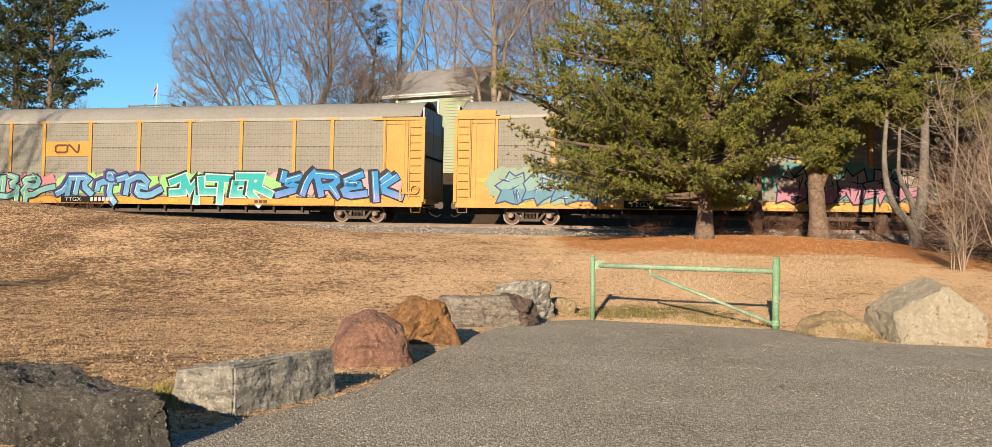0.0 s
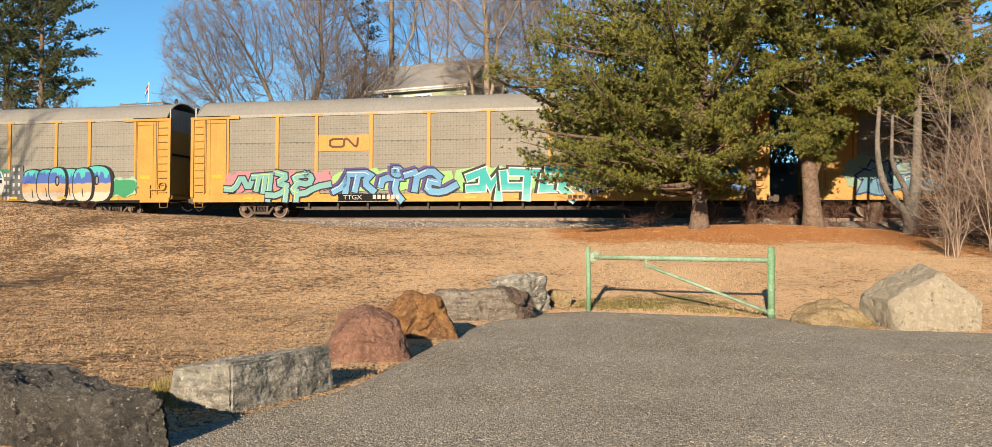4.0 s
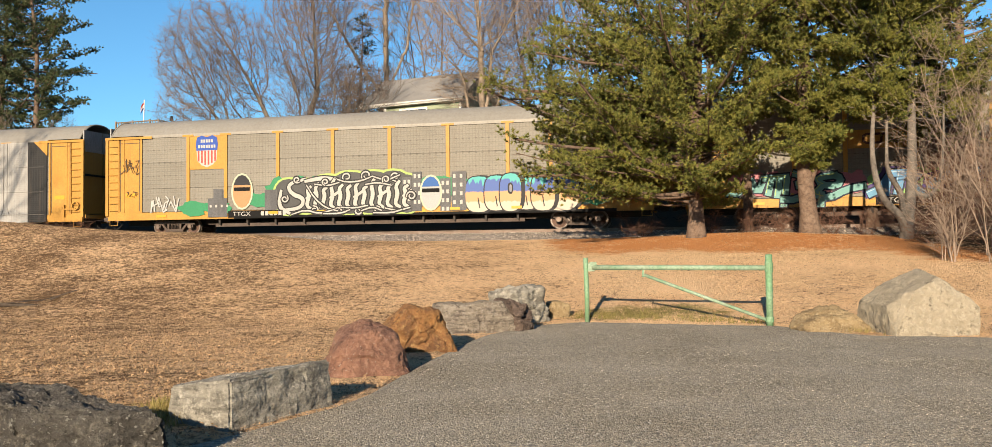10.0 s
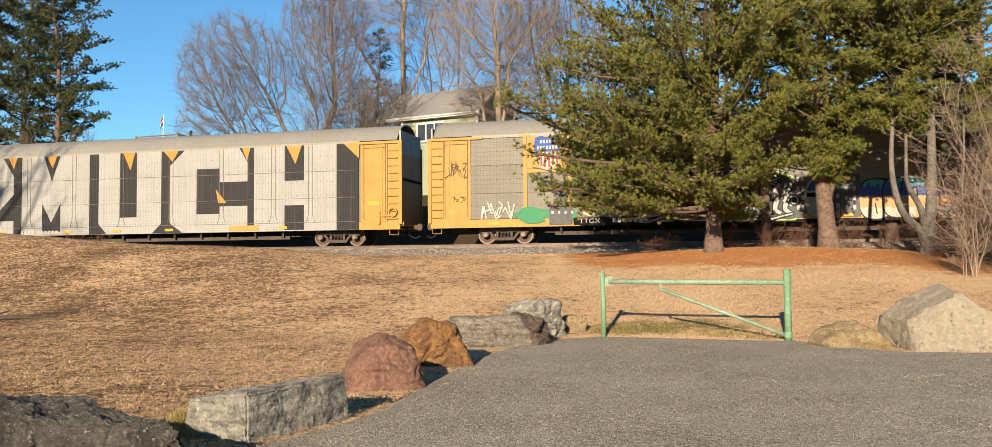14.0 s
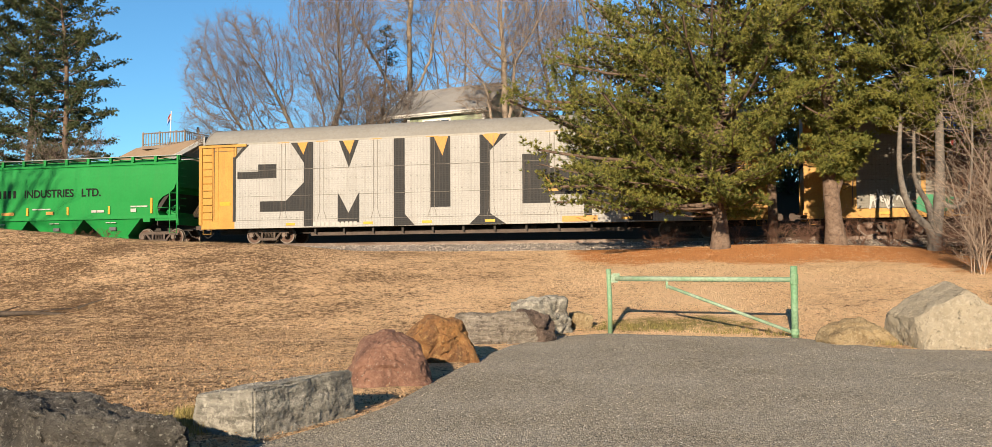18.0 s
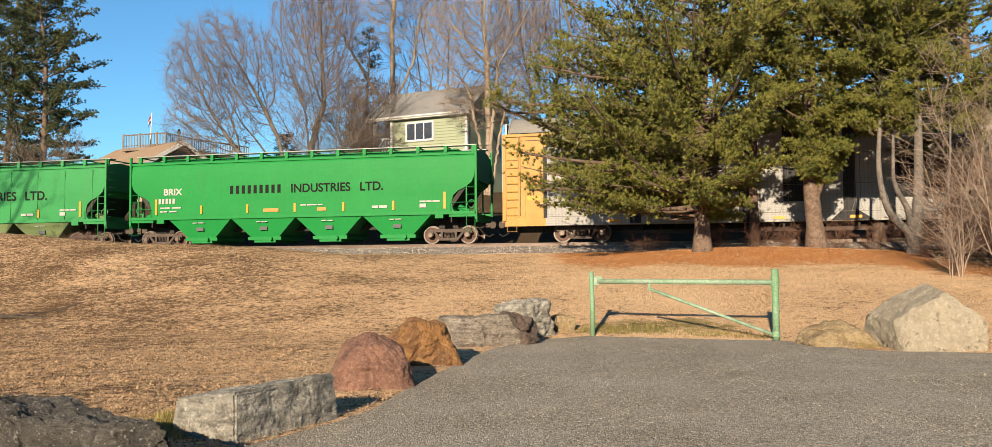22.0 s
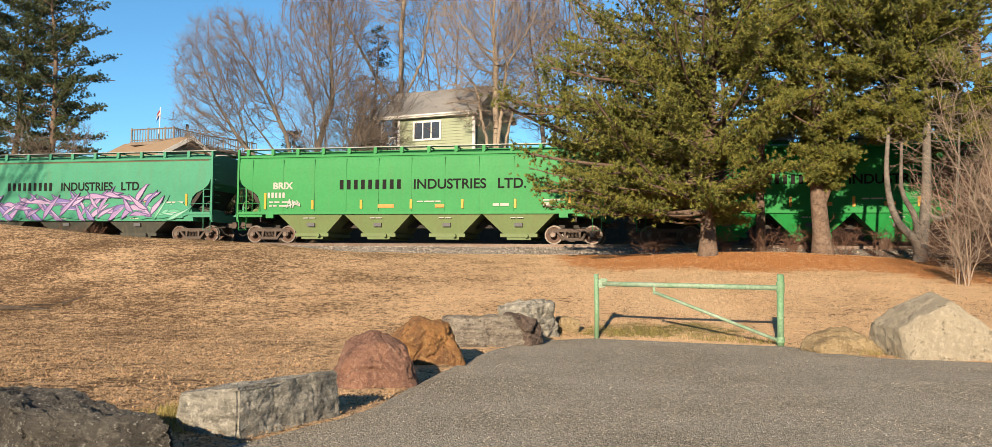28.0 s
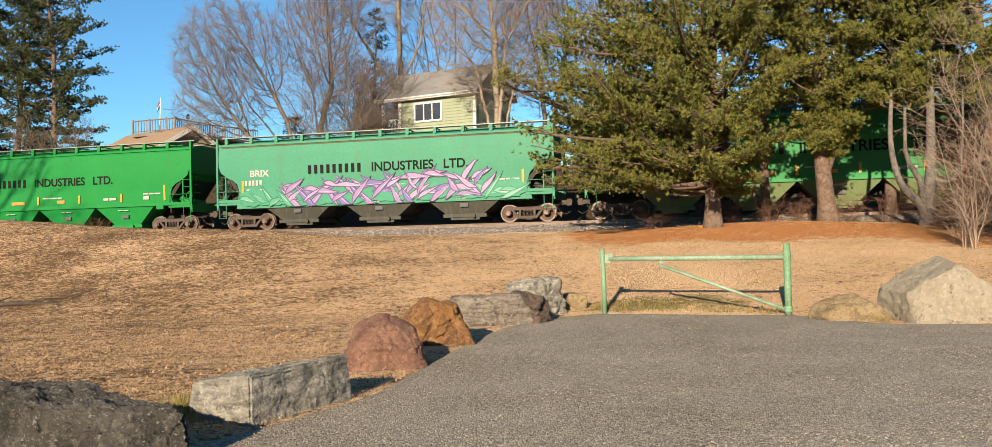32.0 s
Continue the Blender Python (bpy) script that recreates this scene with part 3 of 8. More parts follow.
def add_truck(car, x):
    tr = part("truck", BOLSTER_ME, M_rust, car, "brown cast-steel truck", m=pose(x, 0, 0))
    for side in (-1, 1):
        part("side_frame", FRAME_ME, M_rust, tr, m=pose(0, side * 0.98, 0))
        for dx in (-0.17, 0.0, 0.17):
            part("spring", SPRING_ME, M_rust, tr, m=pose(dx, side * 0.98, 0))
        for dx in (-0.89, 0.89):
            part("bearing_cap", CAP_ME, M_steel, tr, m=pose(dx, side * 1.10, WHEEL_R))
    for dx in (-0.89, 0.89):
        ws = part("wheelset", WHEELSET, M_wheel, car, m=pose(x + dx, 0, WHEEL_R))
        for side in (-1, 1):
            part("tyre", TYRE, M_tread, ws, "worn steel wheel tyre", m=pose(0, side * 0.74, 0, 0, 0, 0 if side < 0 else 180))
        WHEELS.append((ws, x + dx, random.uniform(0, 360)))


def add_coupler(car, x, side):
    sh = Shape()
    sh.box(min(x, x + side * 0.62), max(x, x + side * 0.62), -0.09, 0.09, 0.78, 0.98)
    xx = x + side * 0.62
    sh.plate([(xx, 0.72), (xx + side * 0.2, 0.74), (xx + side * 0.24, 0.9), (xx + side * 0.2, 1.04), (xx, 1.05)], -0.17, 0.15)
    part("coupler", sh, M_rust, car)
    part("air_hose", Shape().tube([(x + side * 0.1, -0.42, 0.75), (x + side * 0.35, -0.45, 0.45), (x + side * 0.6, -0.40, 0.33), (x + side * 0.8, -0.38, 0.45)], 0.022, 6), M_black, car)
    part("cut_lever", Shape().tube([(x + side * 0.1, -1.5, 0.82), (x + side * 0.28, -1.35, 0.72), (x + side * 0.5, -0.3, 0.85)], 0.018, 5), M_rust, car)


def ladder(x, y, z0, z1, w, step, out=-0.07, r=0.014):
    """Rungs bent out from the side, one mesh a rung."""
    ms = []
    z = z0
    while z < z1:
        ms.append(Shape().tube([(x - w / 2, y, z), (x - w / 2, y + out, z - 0.01), (x + w / 2, y + out, z - 0.01), (x + w / 2, y, z)], r, 5))
        z += step
    return ms


RACK_L, RACK_W = 13.68, 1.55
POSTS = [-9.10, -7.05, -4.27, -1.43, 1.43, 4.27, 7.10, 9.07]
EAVE, SILL = 4.95, 0.74
Y_N = -RACK_W


def rack_roof_mesh(name="roof"):
    """An arched roof of pressed sheets, with a rib every quarter metre."""
    arc = []
    for i in range(15):
        u = -1 + 2 * i / 14
        arc.append((u * (RACK_W + 0.03), EAVE + 0.04 + 0.86 * (1 - abs(u) ** 2.6)))
    sh = Shape()
    n = 0
    for i in range(440):
        x = -RACK_L + 0.25 + (2 * RACK_L - 0.5) * i / 439
        q = 0.014 if i % 4 in (0, 1) else 0.0
        for y, z in arc:
            sh.v.append((x, y * (1 + q * 0.15), z + q * (1 - abs(y) / (RACK_W + 0.03))))
        n += 1
    k = len(arc)
    for i in range(n - 1):
        for j in range(k - 1):
            o = i * k + j
            sh.f.append((o, o + k, o + k + 1, o + 1))
    me = sh.mesh(name)
    return me


ROOF_ME = rack_roof_mesh()
_panels = {}


def siding_mesh(w, h):
    """One sheet of siding, pressed into shallow horizontal steps."""
    key = (round(w, 2), round(h, 2))
    if key not in _panels:
        prof = [(0.03, 0.0)]
        for r in range(6):
            z0, z1 = h * r / 6, h * (r + 1) / 6
            prof += [(-0.012, z0 + 0.002), (-0.012, z1 - 0.03), (-0.007, z1 - 0.022), (-0.007, z1 - 0.004)]
        prof.append((0.03, h))
        sh = Shape()
        for x in (0.0, w):
            sh.v += [(x, y, z) for y, z in prof]
        n = len(prof)
        sh.f = [(i, i + n, i + n + 1, i + 1) for i in range(n - 1)] + [(n - 1, 2 * n - 1, n, 0), tuple(range(n)), tuple(range(2 * n - 1, n - 1, -1))]
        _panels[key] = sh.mesh("panel")
    return _panels[key]


def autorack(s, label):
    car = thing("autorack_railcar", car_pose(s), label, "rail car", "cars of the freight train")
    TRAIN.append((car, s))
    core = Shape().box(-RACK_L + 0.3, RACK_L - 0.3, Y_N + 0.06, -Y_N - 0.06, 1.1, EAVE)
    part("inner_body", core, M_roof, car, "grey inner wall of the rack")
    part("roof", ROOF_ME, M_roof, car, "ribbed grey metal roof")
    # flat car deck and sills
    part("side_sill", Shape().box(-RACK_L + 0.05, RACK_L - 0.05, Y_N - 0.03, Y_N + 0.1, SILL, 1.12).box(-RACK_L + 0.05, RACK_L - 0.05, Y_N - 0.05, Y_N + 0.1, SILL, SILL + 0.05), M_yellow, car, "yellow painted side sill")
    part("side_sill", Shape().box(-RACK_L + 0.05, RACK_L - 0.05, -Y_N - 0.1, -Y_N + 0.03, SILL, 1.12), M_yellow, car, "yellow painted side sill")
    part("deck", Shape().box(-RACK_L + 0.1, RACK_L - 0.1, Y_N + 0.1, -Y_N - 0.1, 0.95, 1.1), M_black, car, "black underframe")
    part("centre_sill", Shape().box(-13.4, 13.4, -0.2, 0.2, 0.5, 0.95).box(-7.6, 7.6, -0.5, 0.5, 0.42, 0.6), M_black, car, "black underframe")
    part("brake_pipe", Shape().tube([(-8.3, -1.1, 0.5), (8.3, -1.1, 0.5)], 0.025, 6), M_rust, car)
    part("running_beam", Shape().box(-7.8, 7.8, -1.25, -1.1, 0.36, 0.52), M_rust, car, "rust-brown lower beam")
    for i in range(11):
        x = -7.5 + 1.5 * i
        part("cross_bearer", Shape().plate([(x - 0.05, 0.95), (x + 0.05, 0.95), (x + 0.05, 0.42), (x - 0.05, 0.5)], -1.4, 1.4), M_black, car)
    part("brake_cylinder", Shape().tube([(2.2, -0.8, 0.62), (3.4, -0.8, 0.62)], 0.17, 12), M_black, car)
    # end frames, doors and ladders
    for side in (-1, 1):
        xa, xb = side * 11.72, side * RACK_L
        lo, hi = min(xa, xb), max(xa, xb)
        part("end_panel", Shape().box(lo, hi, Y_N - 0.035, Y_N + 0.06, 1.12, EAVE - 0.06), M_yellow, car, "yellow end side panel")
        part("end_panel", Shape().box(lo, hi, -Y_N - 0.06, -Y_N + 0.035, 1.12, EAVE - 0.06), M_yellow, car, "yellow end side panel")
        xs = side * 12.72
        part("end_seam", Shape().box(xs - 0.03, xs + 0.03, Y_N - 0.06, Y_N - 0.035, 1.15, EAVE - 0.1).box(side * 11.72 - 0.05, side * 11.72 + 0.05, Y_N - 0.07, Y_N - 0.035, 1.12, EAVE - 0.05), M_yellow, car)
        part("end_rail", Shape().box(min(side * 11.1, side * 13.75), max(side * 11.1, side * 13.75), Y_N - 0.11, Y_N - 0.03, EAVE - 0.13, EAVE - 0.01), M_yellow, car)
        part("end_post", Shape().box(min(side * 13.58, side * 13.74), max(side * 13.58, side * 13.74), Y_N - 0.10, Y_N + 0.02, 0.98, EAVE - 0.1), M_yellow, car)
        for r in ladder(side * 13.28, Y_N - 0.04, 1.25, 4.7, 0.52, 0.36):
            part("ladder_rung", r, M_yellow, car)
        part("ladder_rail", Shape().box(side * 13.0 - 0.02, side * 13.0 + 0.02, Y_N - 0.09, Y_N - 0.035, 1.15, 4.8), M_yellow, car)
        for x in (11.82, 12.92):
            part("door_seam", Shape().box(side * x - 0.014, side * x + 0.014, Y_N - 0.052, Y_N - 0.03, 1.2, 4.82), M_rust, car, "dark door seam")
        part("door_seam", Shape().box(side * 12.37 - 0.54, side * 12.37 + 0.54, Y_N - 0.05, Y_N - 0.03, 4.62, 4.645), M_rust, car)
        # folding end doors
        for sy in (-1, 1):
            y0, y1 = sorted((sy * 0.03, sy * 1.45))
            xe = side * (RACK_L - 0.12)
            part("end_door", Shape().box(min(xe, xe + side * 0.07), max(xe, xe + side * 0.07), y0, y1, 1.15, 4.35), M_yellow, car, "yellow folding end door")
            part("end_gable", Shape().box(min(xe, xe + side * 0.07), max(xe, xe + side * 0.07), y0, y1, 4.36, 5.45), M_silver, car, "silver end sheet under the roof")
        part("door_bar", Shape().box(min(xe, xe + side * 0.14), max(xe, xe + side * 0.14), -1.42, 1.42, 3.1, 3.2), M_blackpaint, car)
        part("roof_hoop", Shape().tube([(side * 13.45, y, EAVE + 0.02 + 0.9 * (1 - abs(y / 1.58) ** 2.6)) for y in np.linspace(-1.58, 1.58, 13)], 0.045, 6), M_roof, car)
        part("step", Shape().tube([(side * 13.1, Y_N, 0.98), (side * 13.1, Y_N, 0.5), (side * 13.55, Y_N, 0.5), (side * 13.55, Y_N, 0.98)], 0.018, 5), M_yellow, car)
        part("end_platform", Shape().box(min(side * 13.3, side * 13.78), max(side * 13.3, side * 13.78), -1.5, 1.5, 0.92, 1.1), M_yellow, car)
        add_coupler(car, side * 13.4, side)
        add_truck(car, side * 10.22)
    part("hand_brake", Shape().disc(13.3, 1.55, Y_N - 0.16, Y_N - 0.1, 0.22, 14, 0.17).box(12.6, 13.3, Y_N - 0.14, Y_N - 0.04, 1.35, 1.42).box(12.55, 12.65, Y_N - 0.14, Y_N - 0.04, 1.0, 1.6), M_yellow, car)
    # siding sheets and posts
    edges = [-11.67] + POSTS + [11.67]
    for a0, a1 in zip(edges, edges[1:]):
        x0, x1 = a0 + (0.09 if a0 in POSTS else 0), a1 - (0.09 if a1 in POSTS else 0)
        for z0, z1 in ((1.14, 2.306), (2.312, 3.602), (3.608, EAVE - 0.09)):
            part("panel", siding_mesh(x1 - x0, z1 - z0), M_panel, car, m=pose(x0, Y_N, z0))
    for x in POSTS:
        sh = Shape().plate([(x - 0.085, 1.5), (x + 0.085, 1.5), (x + 0.085, EAVE - 0.1), (x - 0.085, EAVE - 0.1)], Y_N - 0.07, Y_N + 0.03)
        sh.plate([(x - 0.085, 1.5), (x + 0.085, 1.5), (x + 0.2, 1.12), (x - 0.2, 1.12)], Y_N - 0.07, Y_N + 0.03)
        sh.box(x - 0.30, x + 0.30, Y_N - 0.075, Y_N + 0.02, EAVE - 0.1, EAVE - 0.01)
        part("post", sh, M_yellow, car, "yellow upright post")
    part("eave_strip", Shape().box(-11.6, 11.6, Y_N - 0.055, Y_N + 0.02, EAVE - 0.09, EAVE + 0.05), M_roof, car)
    for x in (-12.3, 12.3):
        part("reflector", Shape().box(x - 0.3, x + 0.3, Y_N - 0.046, Y_N - 0.03, 1.9, 2.1), M_reflect, car, "yellow reflector")
    for x in (-10.6, -5.9, -2.6, 0.6, 2.9, 5.3, 7.9, 10.5):
        part("reflector", Shape().box(x - 0.28, x + 0.28, Y_N - 0.058, Y_N - 0.03, 0.86, 0.98), M_reflect, car, "yellow reflector")
    return car


def paint(name, car, polys, material, lift, label=""):
    """Flat painted outlines on the near side, a few millimetres proud."""
    sh = Shape()
    for p in polys:
        sh.plate(p, Y_N - 0.075 - lift, Y_N - 0.070 - lift)
    return part(name, sh, material, car, label)


def rect(x0, x1, z0, z1):
    return [(x0, z0), (x1, z0), (x1, z1), (x0, z1)]


_paints = {}


def spray(r, g, b):
    r, g, b = r * 0.41, g * 0.41, b * 0.41
    key = (r, g, b)
    if key not in _paints:
        k = (max(r * 0.72, 0.003), max(g * 0.72, 0.003), max(b * 0.72, 0.003))
        l = (min(r * 1.15 + 0.002, 0.9), min(g * 1.15 + 0.002, 0.9), min(b * 1.15 + 0.002, 0.9))
        _paints[key] = worn("spray_paint", (r, g, b), k, l, 0.55, 0, 1.3, 25, relief=0)
    return _paints[key]


def grown(poly, d):
    """The outline pushed outwards by d (inwards below zero)."""
    n, out = len(poly), []
    for i in range(n):
        p, q, r = Vector(poly[i - 1]), Vector(poly[i]), Vector(poly[(i + 1) % n])
        a, b = (q - p).normalized(), (r - q).normalized()
        na, nb = Vector((a.y, -a.x)), Vector((b.y, -b.x))
        m = (na + nb)
        m = m.normalized() if m.length > 1e-3 else na
        out.append(tuple(q + m * d / max(0.5, m.dot(na))))
    return out


def below(poly, z):
    """The part of an outline that lies under z."""
    out = []
    for p, q in zip(poly, poly[1:] + poly[:1]):
        if p[1] <= z:
            out.append(p)
        if (p[1] - z) * (q[1] - z) < 0:
            t = (z - p[1]) / (q[1] - p[1])
            out.append((p[0] + t * (q[0] - p[0]), z))
    return out


def coat(name, car, poly, colour, lift, label=""):
    return part(name, Shape().plate(poly, Y_N - 0.073 - lift, Y_N - 0.069), spray(*colour), car, label)


def graffiti(car, x0, x1, z0, z1, count, low, high, cloud, seed, edge=(0.015, 0.015, 0.02), jag=0.5, marks=7, shine=(0.75, 0.76, 0.76)):
    """Spray-painted wild shapes: a cloud behind, and a row of jagged interlocking blobs with dark outlines, two-tone fill, cuts and glints."""
    rng = random.Random(seed)
    w, h = (x1 - x0) / (count or 5), z1 - z0
    if cloud:
        for i in range((count or 5) + 2):
            cx, cz = x0 + (x1 - x0) * (i + 0.3 + 0.4 * rng.random()) / ((count or 5) + 2), z0 + h * rng.uniform(0.5, 0.68)
            n = 18
            ring = []
            for k in range(n):
                t = 2 * math.pi * k / n
                r = 1 + (0.12 if k % 2 else -0.05) * rng.uniform(0.6, 1.4)
                ring.append((cx + math.cos(t) * w * 0.72 * r, max(z0 + 0.02, cz + math.sin(t) * h * 0.47 * r)))
            coat("graffiti_cloud", car, ring, cloud, 0.0003 * i)
    for i in range(count):
        cx, cz = x0 + w * (i + 0.5), z0 + h * 0.5
        sk = rng.uniform(-0.15, 0.3)
        n = 13
        ring = []
        for k in range(n):
            t = 2 * math.pi * (k + rng.uniform(-0.25, 0.25)) / n
            c, s = math.cos(t), math.sin(t)
            sq = max(abs(c), abs(s))
            r = (1.0 / sq ** 0.7) * (1 - jag * rng.random() * (1.3 if k % 2 else 0.25))
            u, v = c * r * 0.60, s * r * 0.49
            ring.append((cx + w * u + sk * v * h * 0.6, min(max(cz + h * v, z0 + 0.06), z1)))
        lift = 0.004 + 0.004 * (i % 2)
        coat("graffiti_outline", car, grown(ring, 0.065), edge, lift + 0.001)
        coat("graffiti_fill", car, ring, high, lift + 0.002)
        lo = below(ring, z0 + h * rng.uniform(0.42, 0.55))
        if len(lo) > 2:
            coat("graffiti_fill", car, lo, low, lift + 0.0027)
        for k in range(marks):
            px, pz = cx + w * rng.uniform(-0.36, 0.36), cz + h * rng.uniform(-0.3, 0.3)
            an = rng.choice((rng.uniform(1.2, 1.9), rng.uniform(-0.4, 0.5)))
            L, t = h * rng.uniform(0.14, 0.34), rng.uniform(0.025, 0.055)
            dx, dz = math.cos(an), math.sin(an)
            coat("graffiti_cut", car, [(px - dx * L, pz - dz * L), (px + dz * t, pz - dx * t), (px + dx * L, pz + dz * L), (px - dz * t * 0.6, pz + dx * t * 0.6)], edge, lift + 0.0034 + 0.0001 * k)
            if k % 2 == 0 and shine:
                qx, qz = px + 0.09, pz + 0.05
                coat("graffiti_glint", car, [(qx - dx * L * 0.6, qz - dz * L * 0.6), (qx + dz * 0.02, qz - dx * 0.02), (qx + dx * L * 0.6, qz + dz * L * 0.6)], shine, lift + 0.0036)


def fade(low, high, z0, z1):
    """Spray paint that passes from one colour to another with height."""
    m, nt, b = nodes_of("faded_spray_paint")
    co = nt.nodes.new("ShaderNodeTexCoord").outputs["Object"]
    sep = nt.nodes.new("ShaderNodeSeparateXYZ")
    nt.links.new(co, sep.inputs[0])
    mr = nt.nodes.new("ShaderNodeMapRange")
    mr.inputs[1].default_value, mr.inputs[2].default_value = z0, z1
    nt.links.new(sep.outputs[2], mr.inputs[0])
    ad = nt.nodes.new("ShaderNodeMath"); ad.operation = "MULTIPLY_ADD"; ad.inputs[1].default_value = 0.7
    nt.links.new(noise_tex(nt, co, 2.4, 5), ad.inputs[0]); nt.links.new(mr.outputs[0], ad.inputs[2])
    c = mix(nt, ramp(nt, ad.outputs[0], 0.35, 1.2), tuple(v * 0.41 for v in low), tuple(v * 0.41 for v in high))
    c = mix(nt, ramp(nt, noise_tex(nt, co, 25, 6), 0.5, 0.9), c, tuple(v * 0.3 for v in high))
    nt.links.new(c, b.inputs["Base Color"])
    b.inputs["Roughness"].default_value = 0.6
    b.inputs["Specular IOR Level"].default_value = 0.25
    return m


def bands(rows):
    """Spray paint in level bands, the upper ones dripping into the lower: rows of (height, colour, how far it drips), lowest first."""
    m, nt, b = nodes_of("banded_spray_paint")
    co = nt.nodes.new("ShaderNodeTexCoord").outputs["Object"]
    sep = nt.nodes.new("ShaderNodeSeparateXYZ")
    nt.links.new(co, sep.inputs[0])
    drip = noise_tex(nt, co, 4.5, 2, 0.5, (1.0, 0.0, 0.06))
    c = tuple(v * 0.41 for v in rows[0][1])
    for z, colour, run_down in rows[1:]:
        ad = nt.nodes.new("ShaderNodeMath"); ad.operation = "MULTIPLY_ADD"; ad.inputs[1].default_value = run_down
        nt.links.new(ramp(nt, drip, 0.45, 0.62), ad.inputs[0]); nt.links.new(sep.outputs[2], ad.inputs[2])
        mr = nt.nodes.new("ShaderNodeMapRange")
        mr.inputs[1].default_value, mr.inputs[2].default_value = z, z + 0.06
        nt.links.new(ad.outputs[0], mr.inputs[0])
        c = mix(nt, mr.outputs[0], c, tuple(v * 0.41 for v in colour))
    nt.links.new(c, b.inputs["Base Color"])
    b.inputs["Roughness"].default_value = 0.6
    return m


def rounded(pts, times=2):
    """A run of points with its corners cut."""
    for _ in range(times):
        if len(pts) < 3:
            return pts
        out = [pts[0]]
        for (ax, az), (bx, bz) in zip(pts, pts[1:]):
            out += [(0.75 * ax + 0.25 * bx, 0.75 * az + 0.25 * bz), (0.25 * ax + 0.75 * bx, 0.25 * az + 0.75 * bz)]
        pts = out + [pts[-1]]
    return pts


def ribbon(name, car, strokes, w, material, lift, dx=0.0, dz=0.0, taper=0.0, label=""):
    """Broad painted strokes along runs of points, with blunt ends; each stroke is one strip."""
    for j, run_of in enumerate(strokes):
        pts = [Vector(p) for p in run_of]
        n = len(pts) - 1
        y0, y1 = Y_N - 0.073 - lift - 0.0003 * j, Y_N - 0.069
        sh = Shape()
        for i, p in enumerate(pts):
            a = (p - pts[i - 1]).normalized() if i else (pts[1] - p).normalized()
            b = (pts[i + 1] - p).normalized() if i < n else a
            m = a + b
            m = m.normalized() if m.length > 0.2 else b
            h = w / 2 * (1 - taper * abs(2 * i / n - 1)) / max(0.62, m.dot(b))
            q = p + Vector((dx, dz)) + m * (w * 0.25 * ((i == n) - (i == 0)))
            for y in (y0, y1):
                for e in (1, -1):
                    sh.v.append((q.x + m.y * h * e, y, q.y - m.x * h * e))
        for i in range(n):
            o = 4 * i
            sh.f += [(o, o + 4, o + 5, o + 1), (o + 2, o + 3, o + 7, o + 6), (o, o + 2, o + 6, o + 4), (o + 1, o + 5, o + 7, o + 3)]
        o = 4 * n
        sh.f += [(0, 1, 3, 2), (o, o + 2, o + 3, o + 1)]
        part(name, sh, material, car, label)


def piece(car, glyphs, to, w, fill, edge, shade=None, rim=None, glint=(0.8, 0.85, 0.85), lift=0.003, times=1, taper=0.0, step=0.0042):
    """A sprayed sign: every glyph is a set of strokes in outline, fill and glints, the later ones over the earlier."""
    for i, glyph in enumerate(glyphs):
        lines = [rounded([to(x, y) for x, y in g], times) for g in glyph]
        up = lift + step * i
        if shade:
            ribbon("graffiti_shade", car, lines, w + 0.17, spray(*shade), up, -0.11, 0.06, taper)
        if rim:
            ribbon("graffiti_rim", car, lines, w + 0.2, spray(*rim), up + 0.0004, 0, 0, taper)
        ribbon("graffiti_outline", car, lines, w + 0.13, spray(*edge), up + 0.0014, 0, 0, taper)
        ribbon("graffiti_fill", car, lines, w, fill, up + 0.0028, 0, 0, taper)
        if glint:
            short = [g[:max(2, len(g) // 2)] for g in lines]
            ribbon("graffiti_glint", car, short, 0.03, spray(*glint), up + 0.0040, -w * 0.3, w * 0.2)


def ring_of(cx, cz, rx, rz, power=2.6, n=20):
    out = []
    for k in range(n):
        t = 2 * math.pi * k / n
        c, q = math.cos(t), math.sin(t)
        out.append((cx + rx * math.copysign(abs(c) ** (2 / power), c), cz + rz * math.copysign(abs(q) ** (2 / power), q)))
    return out


